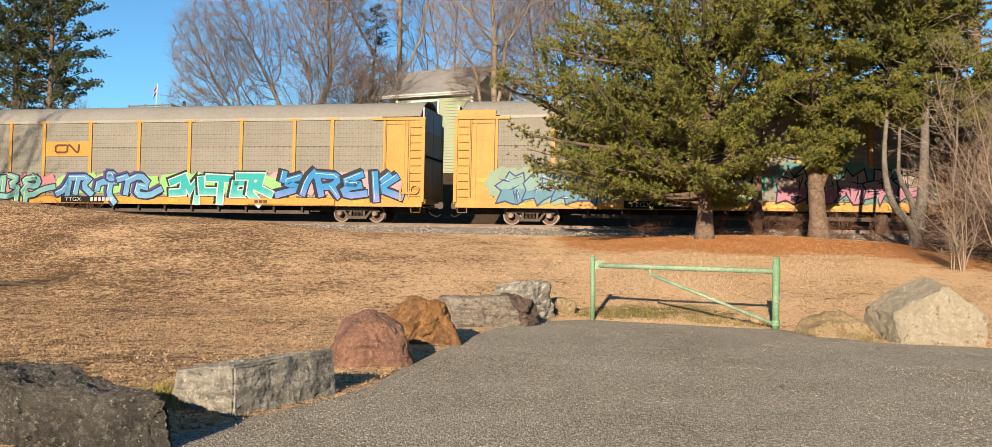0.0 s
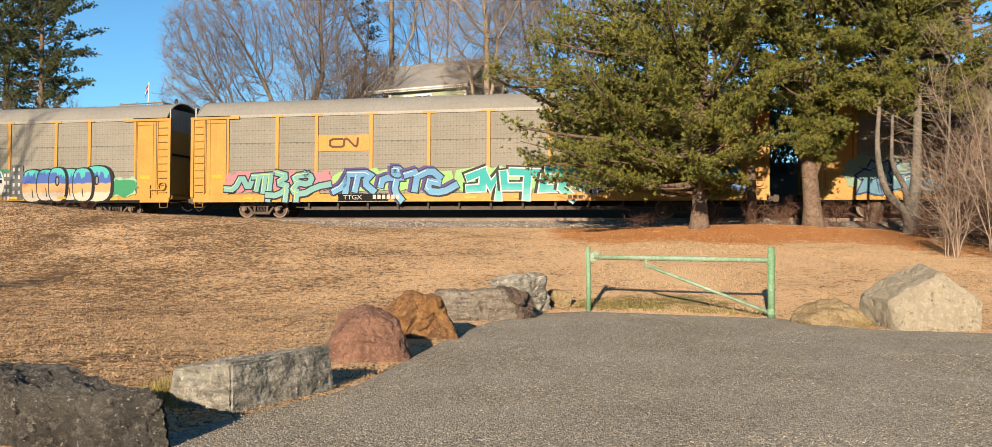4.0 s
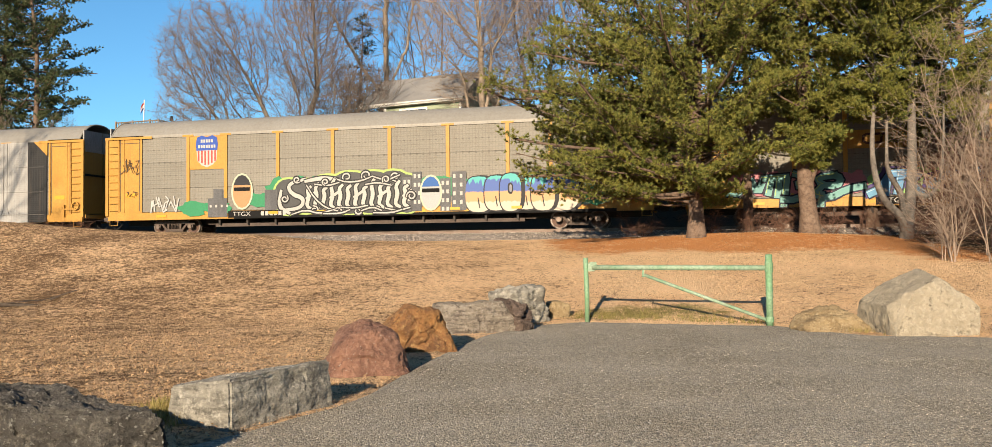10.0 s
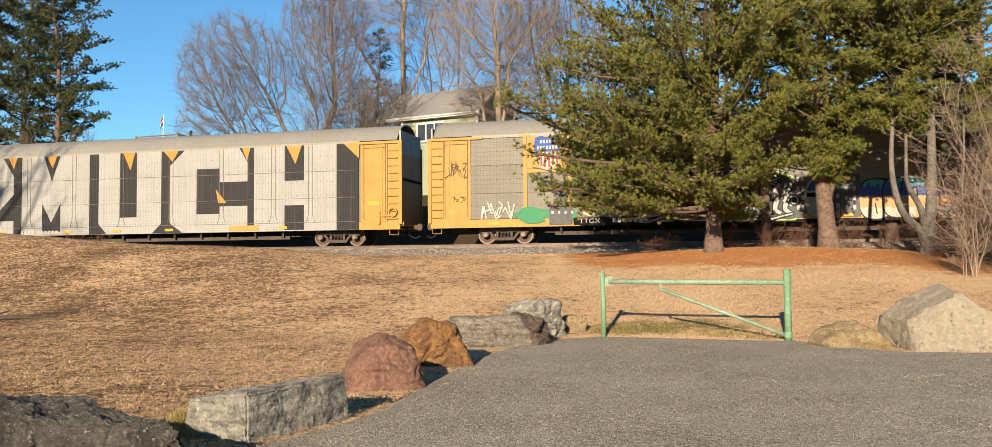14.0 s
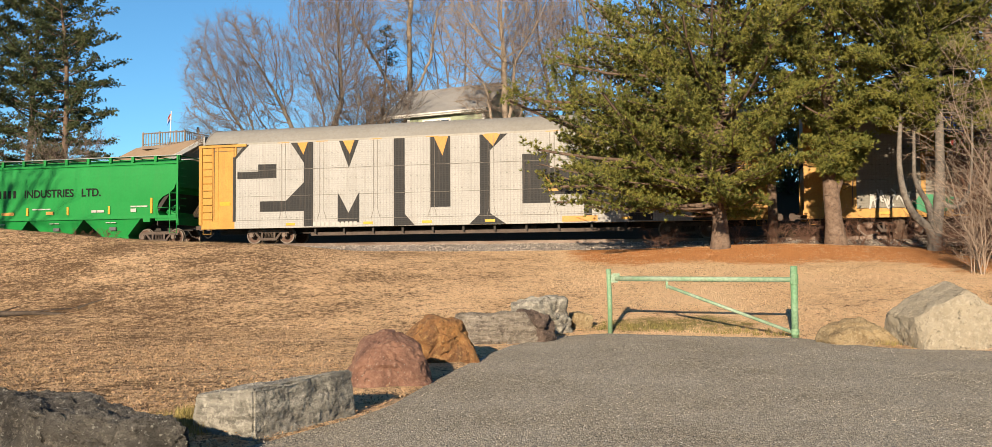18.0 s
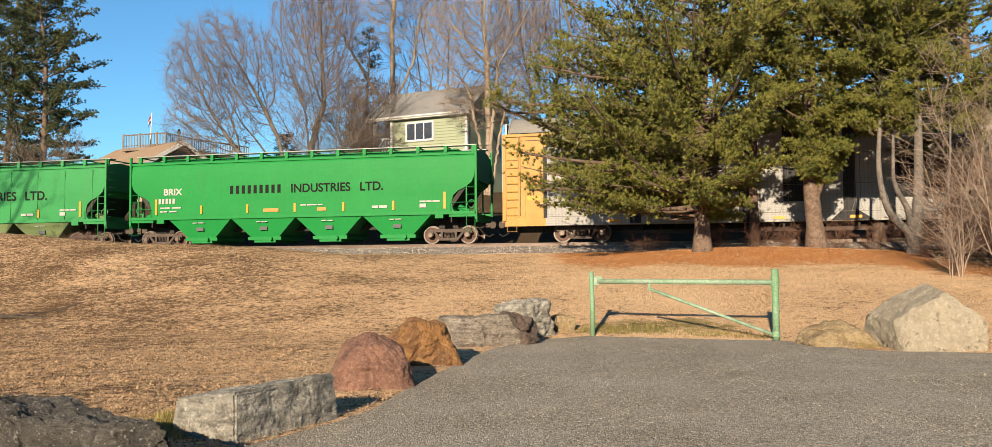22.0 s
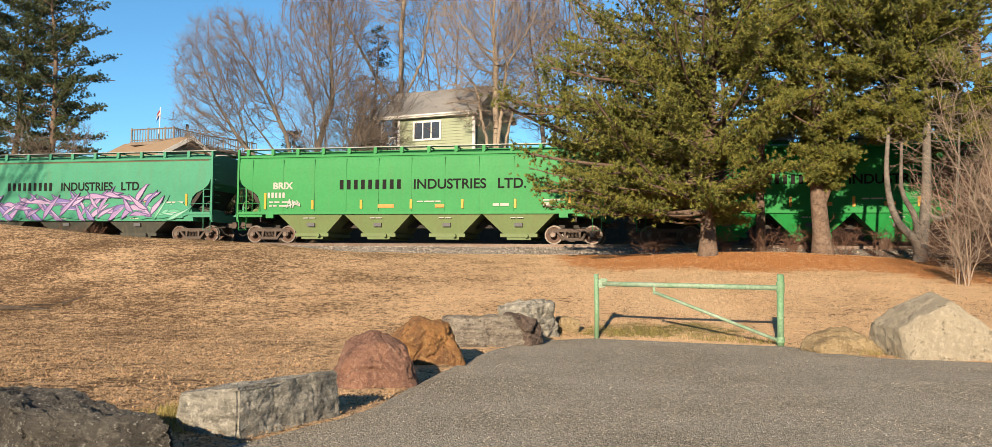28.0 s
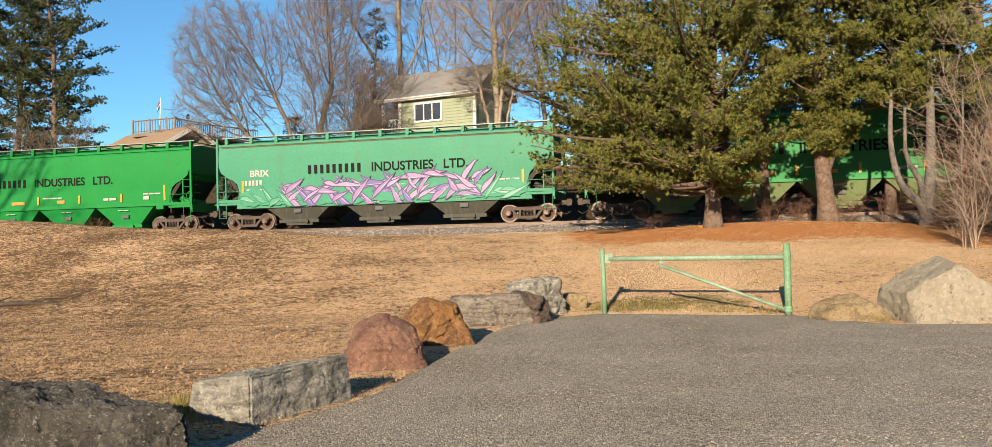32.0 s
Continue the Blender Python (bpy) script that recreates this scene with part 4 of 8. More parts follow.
def shards(car, x0, x1, z0, z1, count, seed, fills, edge):
    """Pointed crescent strokes thrown across one another."""
    rng = random.Random(seed)
    for i in range(count):
        x = x0 + (x1 - x0) * (i + 0.5) / count + rng.uniform(-0.2, 0.2)
        z = rng.uniform(z0 + 0.2, z1 - 0.45)
        an = rng.choice((rng.uniform(0.35, 1.0), rng.uniform(2.1, 2.8), rng.uniform(-0.25, 0.2)))
        L, b0, b1 = rng.uniform(0.8, 1.7), rng.uniform(0.07, 0.2), rng.uniform(-0.03, 0.09)
        dx, dz = math.cos(an), math.sin(an)
        lens = []
        for k in range(8):
            t = k / 8
            o = b0 * math.sin(math.pi * t) ** 0.8 + 0.05 * math.sin(2 * math.pi * t)
            lens.append((x + dx * L * (t - 0.5) - dz * o, z + dz * L * (t - 0.5) + dx * o))
        for k in range(8):
            t = 1 - k / 8
            o = -b1 * math.sin(math.pi * t)
            lens.append((x + dx * L * (t - 0.5) - dz * o, z + dz * L * (t - 0.5) + dx * o))
        lens = [(px, max(z0, min(z1, pz))) for px, pz in lens]
        if sum(p[0] * q[1] - q[0] * p[1] for p, q in zip(lens, lens[1:] + lens[:1])) < 0:
            lens.reverse()
        up = 0.003 + 0.0045 * (i % 5) + 0.00004 * i
        coat("graffiti_outline", car, [(px, max(z0, pz)) for px, pz in grown(lens, 0.045)], edge, up)
        coat("graffiti_fill", car, lens, rng.choice(fills), up + 0.0016)
        coat("graffiti_glint", car, [(x - dx * L * 0.36, z - dz * L * 0.36), (x + dz * 0.014, z - dx * 0.014), (x + dx * L * 0.36, z + dz * L * 0.36), (x - dz * 0.014, z + dx * 0.014)], (0.72, 0.62, 0.76), up + 0.0028)


def cloud(car, x0, x1, z0, z1, colour, seed, count=7, lift=0.0):
    """A puffy patch of thin colour behind a sign."""
    rng = random.Random(seed)
    for i in range(count):
        cx = x0 + (x1 - x0) * (i + 0.5) / count
        rx, rz = (x1 - x0) / count * 0.85, (z1 - z0) / 2 * rng.uniform(0.8, 1.0)
        coat("graffiti_cloud", car, [(px + 0.05 * rng.gauss(0, 1), max(z0, pz + 0.05 * rng.gauss(0, 1))) for px, pz in ring_of(cx, z0 + (z1 - z0) * 0.5, rx, rz, 2.2, 16)], colour, lift + 0.0002 * i)


def scribble(car, x0, x1, z0, z1, seed, colour, strokes, t):
    """A quick tag: thin sprayed strokes."""
    rng = random.Random(seed)
    for k in range(strokes):
        cx = x0 + (x1 - x0) * (k + 0.5) / strokes
        p = [(cx + rng.gauss(0, 0.12) * (x1 - x0), rng.uniform(z0, z1)) for _ in range(4)]
        for j, ((ax, az), (bx, bz)) in enumerate(zip(p, p[1:])):
            L = math.hypot(bx - ax, bz - az) + 1e-6
            nx, nz = -(bz - az) / L * t, (bx - ax) / L * t
            coat("graffiti_stroke", car, [(ax - nx, az - nz), (bx - nx, bz - nz), (bx + nx, bz + nz), (ax + nx, az + nz)], colour, 0.001 + 0.0004 * k + 0.0001 * j)


def mark_bars(car, x, z, groups, h, material, y, gap=0.05):
    """Writing too small or not to be lettered: plain bars, a bar a sign."""
    for g in groups:
        for w in g:
            part("marking", Shape().box(x, x + w, y - 0.004, y, z, z + h), material, car)
            x += w + gap
        x += gap * 2.2


def plate_marks(car, x0, x1, bars):
    """The black plate with the car's marks."""
    part("mark_plate", Shape().box(x0, x1, Y_N - 0.086, Y_N - 0.03, 0.78, 1.11), M_blackpaint, car, "black plate with white marks")
    me = letters(bars, 0.30, x0 + 0.25, 0.85, Y_N - 0.092, 1.2)
    part("marking", me, M_white, car)
    mark_bars(car, x0 + 1.75, 0.86, [(0.16,) * 6], 0.2, M_white, Y_N - 0.088, 0.07)


def build_autoracks():
    # first car, with a patch of graffiti
    c = autorack(48.45, "grey and yellow autorack railcar with faded graffiti")
    for z0, z1 in ((1.14, 4.86),):
        part("end_patch", Shape().box(-13.6, -11.8, Y_N - 0.064, Y_N - 0.04, 4.95, 5.25), M_yellow, c)
    graffiti(c, -11.6, -6.6, 0.85, 2.45, 4, (0.12, 0.3, 0.42), (0.25, 0.42, 0.40), (0.3, 0.42, 0.3), 21, (0.03, 0.06, 0.22))
    graffiti(c, -5.4, -0.2, 1.0, 2.5, 4, (0.35, 0.42, 0.2), (0.3, 0.5, 0.45), (0.1, 0.35, 0.25), 22)
    graffiti(c, 0.6, 6.4, 1.0, 2.6, 5, (0.5, 0.2, 0.3), (0.45, 0.35, 0.3), (0.12, 0.3, 0.28), 23)
    plate_marks(c, -5.9, -2.9, "TTGX")
    # second car: a yellow logo panel and four graffiti
    c = autorack(19.55, "grey and yellow autorack railcar with blue and teal graffiti")
    part("logo_panel", Shape().box(-6.95, -4.37, Y_N - 0.05, Y_N - 0.02, 3.15, 3.92), M_yellow, c, "yellow logo panel")
    worm = [(0.64, 0.37), (0.14, 0.37), (0.0, 0.30), (0.0, 0.07), (0.12, 0.0), (0.60, 0.0), (0.70, 0.06), (0.72, 0.33), (0.82, 0.38), (0.92, 0.33), (1.22, 0.04), (1.32, 0.0), (1.38, 0.08), (1.40, 0.40)]
    ribbon("logo", c, [[(-6.34 + x, 3.36 + z) for x, z in worm]], 0.095, M_brown, 0.0, label="dark brown looping logo ribbon")
    to = lambda px, py: (-9.10 + (px - 345) * 0.01162, 0.74 + (295 - py) * 0.01034)
    right = lambda px, py: to(px + 1080, py)
    navy = (0.015, 0.02, 0.05)
    cloud(c, -11.7, -6.4, 1.2, 2.26, (0.66, 0.24, 0.28), 31, 11)
    cloud(c, -6.0, -0.4, 1.2, 2.30, (0.36, 0.66, 0.20), 32, 8)
    cloud(c, 0.1, 6.1, 1.15, 2.34, (0.34, 0.64, 0.24), 33, 8)
    cloud(c, 6.0, 12.4, 1.2, 2.42, (0.72, 0.38, 0.42), 34, 11)
    piece(c, [[[(108, 232), (152, 236), (186, 170), (216, 236), (240, 172)]], [[(236, 176), (322, 170)], [(264, 180), (252, 240)], [(292, 178), (284, 250)], [(318, 176), (306, 288)]],
              [[(344, 158), (396, 174), (346, 206), (404, 222), (350, 266), (300, 262)], [(392, 220), (384, 290)]],
              [[(488, 168), (424, 176), (436, 206), (492, 214), (506, 180), (470, 164)], [(440, 210), (412, 244), (462, 262), (524, 226), (584, 214)], [(436, 240), (434, 290)]]],
          to, 0.27, fade((0.26, 0.52, 0.48), (0.20, 0.46, 0.44), 0.8, 2.2), navy, glint=(0.6, 0.8, 0.2))
    piece(c, [[[(598, 248), (640, 226), (664, 168), (650, 262)], [(664, 168), (768, 166), (730, 208), (776, 250)], [(706, 174), (692, 246)]],
              [[(804, 226), (812, 188), (904, 186)], [(872, 190), (862, 250), (894, 290)]],
              [[(862, 150), (888, 152), (884, 172), (862, 170), (862, 150)]],
              [[(908, 176), (962, 160), (948, 246)], [(952, 186), (1018, 154), (1056, 190)], [(1012, 200), (1000, 248), (1064, 256), (1122, 222)], [(1020, 206), (1052, 214)]]],
          to, 0.30, fade((0.22, 0.52, 0.72), (0.14, 0.36, 0.64), 0.8, 2.2), navy, shade=(0.10, 0.06, 0.24), glint=(0.6, 0.8, 0.9))
    piece(c, [[[(88, 190), (150, 164), (148, 236), (88, 240)], [(152, 168), (182, 230), (214, 176), (212, 286)]],
              [[(232, 168), (238, 232), (300, 232)], [(262, 166), (384, 172)], [(330, 176), (324, 286)]],
              [[(396, 188), (452, 186), (446, 240), (388, 242), (396, 188)]],
              [[(404, 160), (516, 160), (506, 200), (462, 206)], [(472, 164), (462, 244)], [(486, 206), (562, 244)], [(470, 246), (512, 288)]]],
          right, 0.31, fade((0.30, 0.70, 0.66), (0.02, 0.46, 0.46), 0.8, 1.9), (0.62, 0.70, 0.68), shade=(0.008, 0.012, 0.014), glint=None, times=0)
    piece(c, [[[(696, 160), (616, 184), (694, 214), (586, 246)], [(612, 180), (620, 140)]], [[(704, 242), (726, 172), (762, 134), (788, 246)], [(766, 150), (874, 158), (836, 204), (782, 208)], [(832, 206), (866, 252)]],
              [[(966, 148), (876, 186), (976, 196), (884, 214), (900, 248), (984, 236)]], [[(1020, 142), (1030, 268)], [(1116, 160), (1040, 214), (1138, 252)], [(1084, 150), (1052, 178)]]],
          right, 0.31, fade((0.34, 0.32, 0.76), (0.02, 0.28, 0.66), 0.9, 2.0), (0.01, 0.012, 0.03), shade=(0.01, 0.012, 0.03), glint=(0.55, 0.75, 0.9))
    plate_marks(c, -5.9, -3.4, "TTGX")
    part("trust_patch", Shape().box(4.7, 9.3, Y_N - 0.115, Y_N - 0.03, 0.78, 1.06), M_yellow, c)
    mark_bars(c, 5.1, 0.83, [(0.2, 0.2, 0.2)], 0.16, M_brown, Y_N - 0.116, 0.04)
    # third car: shield panel
    c = autorack(-9.06, "grey and yellow autorack railcar with white script graffiti")
    part("shield_panel", Shape().box(-9.0, -7.13, Y_N - 0.05, Y_N - 0.02, 3.2, 4.88), M_yellow, c, "yellow shield panel")
    outline = [(-0.55, 0.7), (-0.3, 0.8), (0, 0.72), (0.3, 0.8), (0.55, 0.7), (0.6, 0.35), (0.55, -0.1), (0.52, -0.45), (0.3, -0.66), (0, -0.78), (-0.3, -0.66), (-0.52, -0.45), (-0.55, -0.1), (-0.6, 0.35)]
    sx, sz = -8.07, 4.07
    part("shield", Shape().plate([(sx + x, sz + z) for x, z in outline], Y_N - 0.056, Y_N - 0.05), M_white, c, "white shield")
    part("shield_top", Shape().plate([(sx + x, sz + z) for x, z in outline[:6]] + [(sx + 0.57, sz + 0.06), (sx - 0.57, sz + 0.06), (sx - 0.6, sz + 0.35)], Y_N - 0.062, Y_N - 0.056), M_blue, c, "blue shield top")
    for k, x in enumerate((-0.45, -0.27, -0.09, 0.09, 0.27, 0.45)):
        zb = -0.70 + 0.5 * abs(x)
        part("shield_stripe", Shape().box(sx + x - 0.045, sx + x + 0.045, Y_N - 0.061, Y_N - 0.055, sz + zb, sz + 0.05), M_red, c, "red stripe")
    mark_bars(c, sx - 0.33, sz + 0.45, [(0.1,) * 5], 0.15, M_white, Y_N - 0.0625, 0.04)
    mark_bars(c, sx - 0.47, sz + 0.18, [(0.1,) * 7], 0.15, M_white, Y_N - 0.0625, 0.04)
    green = (0.05, 0.33, 0.15)
    for x0, x1, z0, z1, sd in ((-9.5, -6.9, 0.85, 1.7, 41), (-6.0, -4.2, 1.2, 2.1, 42), (-4.6, 2.6, 1.3, 2.75, 43), (2.2, 5.0, 1.6, 2.6, 44), (9.6, 11.5, 1.0, 2.0, 45)):
        rng = random.Random(sd)
        for k in range(max(2, int((x1 - x0) / 0.9))):
            cx = x0 + (x1 - x0) * (k + 0.5) / max(2, int((x1 - x0) / 0.9))
            coat("graffiti_cloud", c, [(cx + 0.8 * math.cos(q * 0.3491) * rng.uniform(0.75, 1.25), (z0 + z1) / 2 + (z1 - z0) / 2 * math.sin(q * 0.3491) * rng.uniform(0.55, 1.1)) for q in range(18)], green, 0.0003 * k)
    script = lambda px, py: (-4.27 + (px - 470) * 0.01129, 0.74 + (385 - py) * 0.0105)
    for grow_by, colour, lift in ((0.10, (0.50, 0.66, 0.20), 0.002), (0.0, (0.10, 0.10, 0.10), 0.004)):
        for k, (px, py, rx, rz) in enumerate(((520, 290, 0.75, 0.85), (600, 290, 0.9, 0.80), (700, 285, 1.0, 0.92), (800, 280, 1.1, 1.0), (900, 280, 1.1, 1.0), (990, 280, 0.95, 1.0), (1050, 290, 0.6, 0.9))):
            cx, cz = script(px, py)
            coat("graffiti_cloud", c, [(x, max(0.80, z)) for x, z in ring_of(cx, cz, rx + grow_by, rz + grow_by, 2.3)], colour, lift + 0.00015 * k)
    def curl(px, py, r, turn):
        return [(px + r * (1 - 0.62 * k / 9) * math.cos(turn + k * 0.8), py + r * (1 - 0.62 * k / 9) * math.sin(turn + k * 0.8)) for k in range(10)]
    bold = [[[(596, 212), (516, 232), (532, 278), (594, 300), (578, 344), (496, 352)], [(486, 262), (474, 336), (524, 366)]], [[(598, 222), (676, 208), (744, 218)]],
            ]
    for k in range(13):                                    # upright broken strokes with hooked feet
        px, rise = 612 + 36 * k, (0, 14, -6, 30, 4)[k % 5]
        bold.append([[(px + 10, 248 - rise), (px - 6, 262 - rise * 0.5), (px + 4, 290), (px - 10, 334), (px + 12, 348)]] + ([[(px - 8, 300), (px + 26, 276)]] if k % 3 == 0 else []))
    piece(c, bold, script, 0.20, spray(0.62, 0.60, 0.56), (0.02, 0.02, 0.022), glint=None, lift=0.006, times=2, taper=0.35, step=0.0016)
    thin = [[curl(786, 208, 24, 1.0)], [curl(872, 204, 24, 2.0)], [curl(748, 362, 18, 4.0)], [curl(836, 362, 20, 5.0)], [curl(920, 358, 18, 3.6)], [curl(1000, 212, 22, 1.4)], [curl(640, 354, 20, 4.4)],
            [[(604, 240), (640, 300), (690, 345), (745, 360)]], [[(744, 218), (786, 232), (852, 228), (900, 208)]], [[(900, 208), (960, 230), (1020, 206)]], [[(850, 362), (900, 345), (940, 362)]],
            [[(536, 372), (600, 352), (664, 372), (720, 356)]], [[(640, 236), (700, 246), (752, 232)]], [[(870, 244), (924, 236), (980, 250)]], [[(760, 344), (820, 350), (880, 338)]], [[(956, 352), (1010, 366), (1064, 352)]],
            [curl(960, 224, 18, 2.4)], [curl(560, 214, 16, 0.8)], [curl(1070, 300, 22, 3.0)], [curl(504, 300, 18, 5.4)], [curl(690, 228, 16, 1.8)], [[(680, 372), (760, 372), (800, 356)]], [[(905, 372), (985, 374), (1030, 360)]]]
    piece(c, thin, script, 0.075, spray(0.60, 0.58, 0.55), (0.02, 0.02, 0.022), glint=None, lift=0.022, times=1, taper=0.3, step=0.0008)
    bubble = bands([(0, (0.66, 0.58, 0.46)), (1.26, (0.74, 0.38, 0.15), 0.08), (1.72, (0.03, 0.11, 0.46), 0.05), (2.28, (0.05, 0.52, 0.50), 0.32)])
    for k, (cx, cz, rx, rz) in enumerate(((5.72, 1.62, 0.62, 0.82), (6.55, 1.66, 0.55, 0.80), (7.95, 1.68, 0.62, 0.80), (7.22, 1.68, 0.50, 0.86), (9.55, 1.70, 0.82, 0.90), (8.72, 1.66, 0.55, 0.84))):
        ring = [(x, max(0.80, z)) for x, z in ring_of(cx, cz, rx, rz, 2.9)]
        up = 0.004 + 0.004 * k
        coat("graffiti_shade", c, [(x + 0.13, z) for x, z in grown(ring, 0.06)], (0.012, 0.012, 0.016), up)
        coat("graffiti_outline", c, grown(ring, 0.05), (0.012, 0.012, 0.016), up + 0.0012)
        part("graffiti_fill", Shape().plate(ring, Y_N - 0.073 - up - 0.0026, Y_N - 0.069), bubble, c, "bubble letter in aqua, blue and orange bands")
        if k in (3, 4):
            coat("graffiti_cut", c, ring_of(cx, cz + 0.18, 0.13, 0.26), (0.012, 0.012, 0.016), up + 0.0036)
            coat("graffiti_glint", c, ring_of(cx + 0.01, cz + 0.18, 0.06, 0.18), (0.30, 0.30, 0.34), up + 0.0044)
        else:
            ribbon("graffiti_cut", c, [[(cx + 0.05, cz - rz * 0.75), (cx - 0.02, cz - rz * 0.2)]], 0.05, spray(0.012, 0.012, 0.016), up + 0.0036)
    cloud(c, 10.5, 11.7, 1.0, 2.1, (0.40, 0.58, 0.40), 47, 2)
    # painted blocks of houses between the two signs, with pale windows
    rng = random.Random(48)
    hs, ws = [], []
    for x0, x1, z1 in ((2.05, 2.5, 2.5), (2.55, 3.0, 2.75), (3.9, 4.4, 2.4), (4.45, 5.15, 2.7)):
        hs.append(rect(x0, x1, 0.9, z1))
        for r in range(4):
            for q in range(2):
                xx = x0 + 0.07 + q * (x1 - x0 - 0.05) / 2
                ws.append(rect(xx, xx + 0.12, z1 - 0.3 - r * 0.4, z1 - 0.12 - r * 0.4))
    hs += [rect(-8.0, -6.95, 0.82, 1.75), rect(-7.7, -7.2, 1.75, 2.2), rect(-4.95, -4.3, 1.12, 2.1)]
    ws += [rect(-7.9 + 0.3 * k, -7.8 + 0.3 * k, 1.3, 1.42) for k in range(4)]
    for p in hs:
        paint("painted_block", c, [p], M_dark, 0.004, "dark grey painted block")
    for p in ws:
        paint("painted_window", c, [p], M_white, 0.009)
    # two painted masks: plain rounded shapes
    for mx, mz, r, col, top in ((3.45, 1.75, 0.58, (0.55, 0.56, 0.56), (0.04, 0.16, 0.5)), (-6.15, 2.05, 0.62, (0.6, 0.34, 0.16), (0.03, 0.03, 0.035))):
        ring = [(mx + r * 0.8 * math.cos(k * 0.3927), mz + r * 1.3 * math.sin(k * 0.3927)) for k in range(16)]
        paint("painted_shape", c, [[(mx + (x - mx) * 1.18, mz + (z - mz) * 1.12) for x, z in ring]], spray(0.62, 0.66, 0.5), 0.012)
        paint("painted_shape", c, [ring], spray(*col), 0.017)
        paint("painted_shape", c, [[p for p in ring if p[1] > mz + 0.25 * r]], spray(*top), 0.022)
        paint("painted_shape", c, [rect(mx - 0.42, mx + 0.42, mz + 0.02, mz + 0.2)], M_blackpaint, 0.025)
    for x in (-4.5, -2.0, 1.9, 4.6, 7.5):
        part("reflector", Shape().box(x - 0.24, x + 0.24, Y_N - 0.105, Y_N - 0.09, 0.93, 1.06), M_reflect, c, "yellow reflector")
    part("black_sill", Shape().box(-6.6, 12.0, Y_N - 0.066, Y_N - 0.03, 0.73, 0.86), M_blackpaint, c, "black painted sill")
    plate_marks(c, -6.9, -4.0, "TTGX")
    scribble(c, -11.2, -9.7, 1.05, 1.95, 49, (0.66, 0.64, 0.60), 8, 0.03)
    scribble(c, -12.7, -11.9, 3.0, 3.9, 50, (0.10, 0.06, 0.03), 9, 0.012)
    scribble(c, -12.6, -11.9, 1.9, 2.2, 51, (0.10, 0.06, 0.03), 5, 0.010)
    # fourth car: whole side painted white with dark block signs
    c = autorack(-37.83, "autorack railcar painted white with huge dark block letters")
    tops = EAVE - 0.05
    paint("white_field", c, [[(-11.75, 0.75), (11.5, 0.75), (11.5, 4.2), (10.9, tops), (-11.05, tops), (-11.75, 4.3)]], M_whiteside, 0.006, "white painted side")
    # grey strips put the shade along the posts' edges into the paint
    for x in POSTS:
        for e in (-1, 1):
            xe = x + e * 0.10
            part("post_shade", Shape().plate([(xe, tops - 0.02), (xe + e * 0.016, tops - 0.02), (xe + e * 0.016, 1.55), (xe + e * 0.14, 1.14), (xe + e * 0.124, 1.14), (xe, 1.55)], Y_N - 0.097, Y_N - 0.07), M_seam, c, "grey strip for the shade beside a post")
    for z in (1.14, 2.31, 3.60):
        part("sheet_seam", Shape().box(-11.6, 11.4, Y_N - 0.0965, Y_N - 0.07, z, z + 0.016), M_seam, c)
    polys = [rect(-11.85, -11.68, 1.1, 4.3), [(-11.85, 4.2), (-11.68, 4.2), (-10.95, tops), (-11.2, tops)],
             rect(-11.6, -9.47, 3.2, 3.55), rect(-10.46, -9.47, 3.55, 3.9), rect(-10.36, -8.0, 1.55, 2.07), [(-8.95, 2.07), (-8.0, 2.07), (-8.0, 2.95)],
             rect(-8.0, -7.5, 0.8, tops), [(-8.7, tops), (-8.0, tops), (-8.0, 3.9)],
             [(-6.15, tops), (-5.13, tops), (-5.64, 3.58)], [(-6.22, 2.42), (-5.66, 1.42), (-6.22, 0.95)], [(-5.66, 1.42), (-5.1, 2.42), (-5.1, 0.95)], [(-6.22, 0.95), (-5.66, 1.42), (-5.1, 0.95)],
             rect(-3.35, -2.8, 0.76, tops), [(-2.8, 0.76), (-2.8, 1.3), (-2.3, 0.76)], rect(-1.52, -0.55, 1.6, tops),
             rect(0.87, 1.36, 0.76, tops), [(1.36, tops), (1.36, 4.15), (2.2, tops)], [(0.87, 0.76), (0.87, 1.25), (0.35, 0.76)], [(1.36, 0.76), (1.36, 1.25), (2.1, 0.76)],
             rect(2.88, 4.15, 1.67, 3.93), rect(4.15, 5.7, 2.04, 3.24), rect(5.7, 6.05, 0.8, tops), [(5.25, tops), (5.7, tops), (5.7, 4.2)],
             rect(7.7, 8.73, 3.2, tops), rect(7.7, 8.73, 0.8, 2.0), [(10.43, 0.76), (11.56, 0.76), (11.56, 4.2), (10.8, tops), (10.43, tops)]]
    for k, p in enumerate(polys):
        paint("letter_shade", c, [p], M_darkside, 0.012 + 0.0001 * k, "dark grey block letter shading")
    yl = [[(x, tops), (x + w, tops), (x + w * 0.6, tops - h)] for x, w, h in ((-8.35, 0.55, 0.6), (-5.95, 0.6, 0.65), (-1.35, 0.7, 0.9), (1.0, 0.85, 0.55), (5.4, 0.45, 0.65), (7.8, 0.8, 0.9))]
    yl += [[(3.95, 2.9), (4.1, 2.2), (4.55, 2.2)], [(10.8, tops), (11.6, tops), (11.6, 4.15)]]
    for p in yl:
        paint("bare_patch", c, [p], M_yellow, 0.018, "bare yellow patch")
    for x in (-8.7, -4.65, -1.7, 1.35, 7.6):
        part("reflector", Shape().box(x - 0.24, x + 0.24, Y_N - 0.105, Y_N - 0.09, 0.86, 0.98), M_reflect, c, "yellow reflector")
    part("trust_patch", Shape().box(4.7, 6.3, Y_N - 0.10, Y_N - 0.03, 0.8, 1.06), M_orange, c)
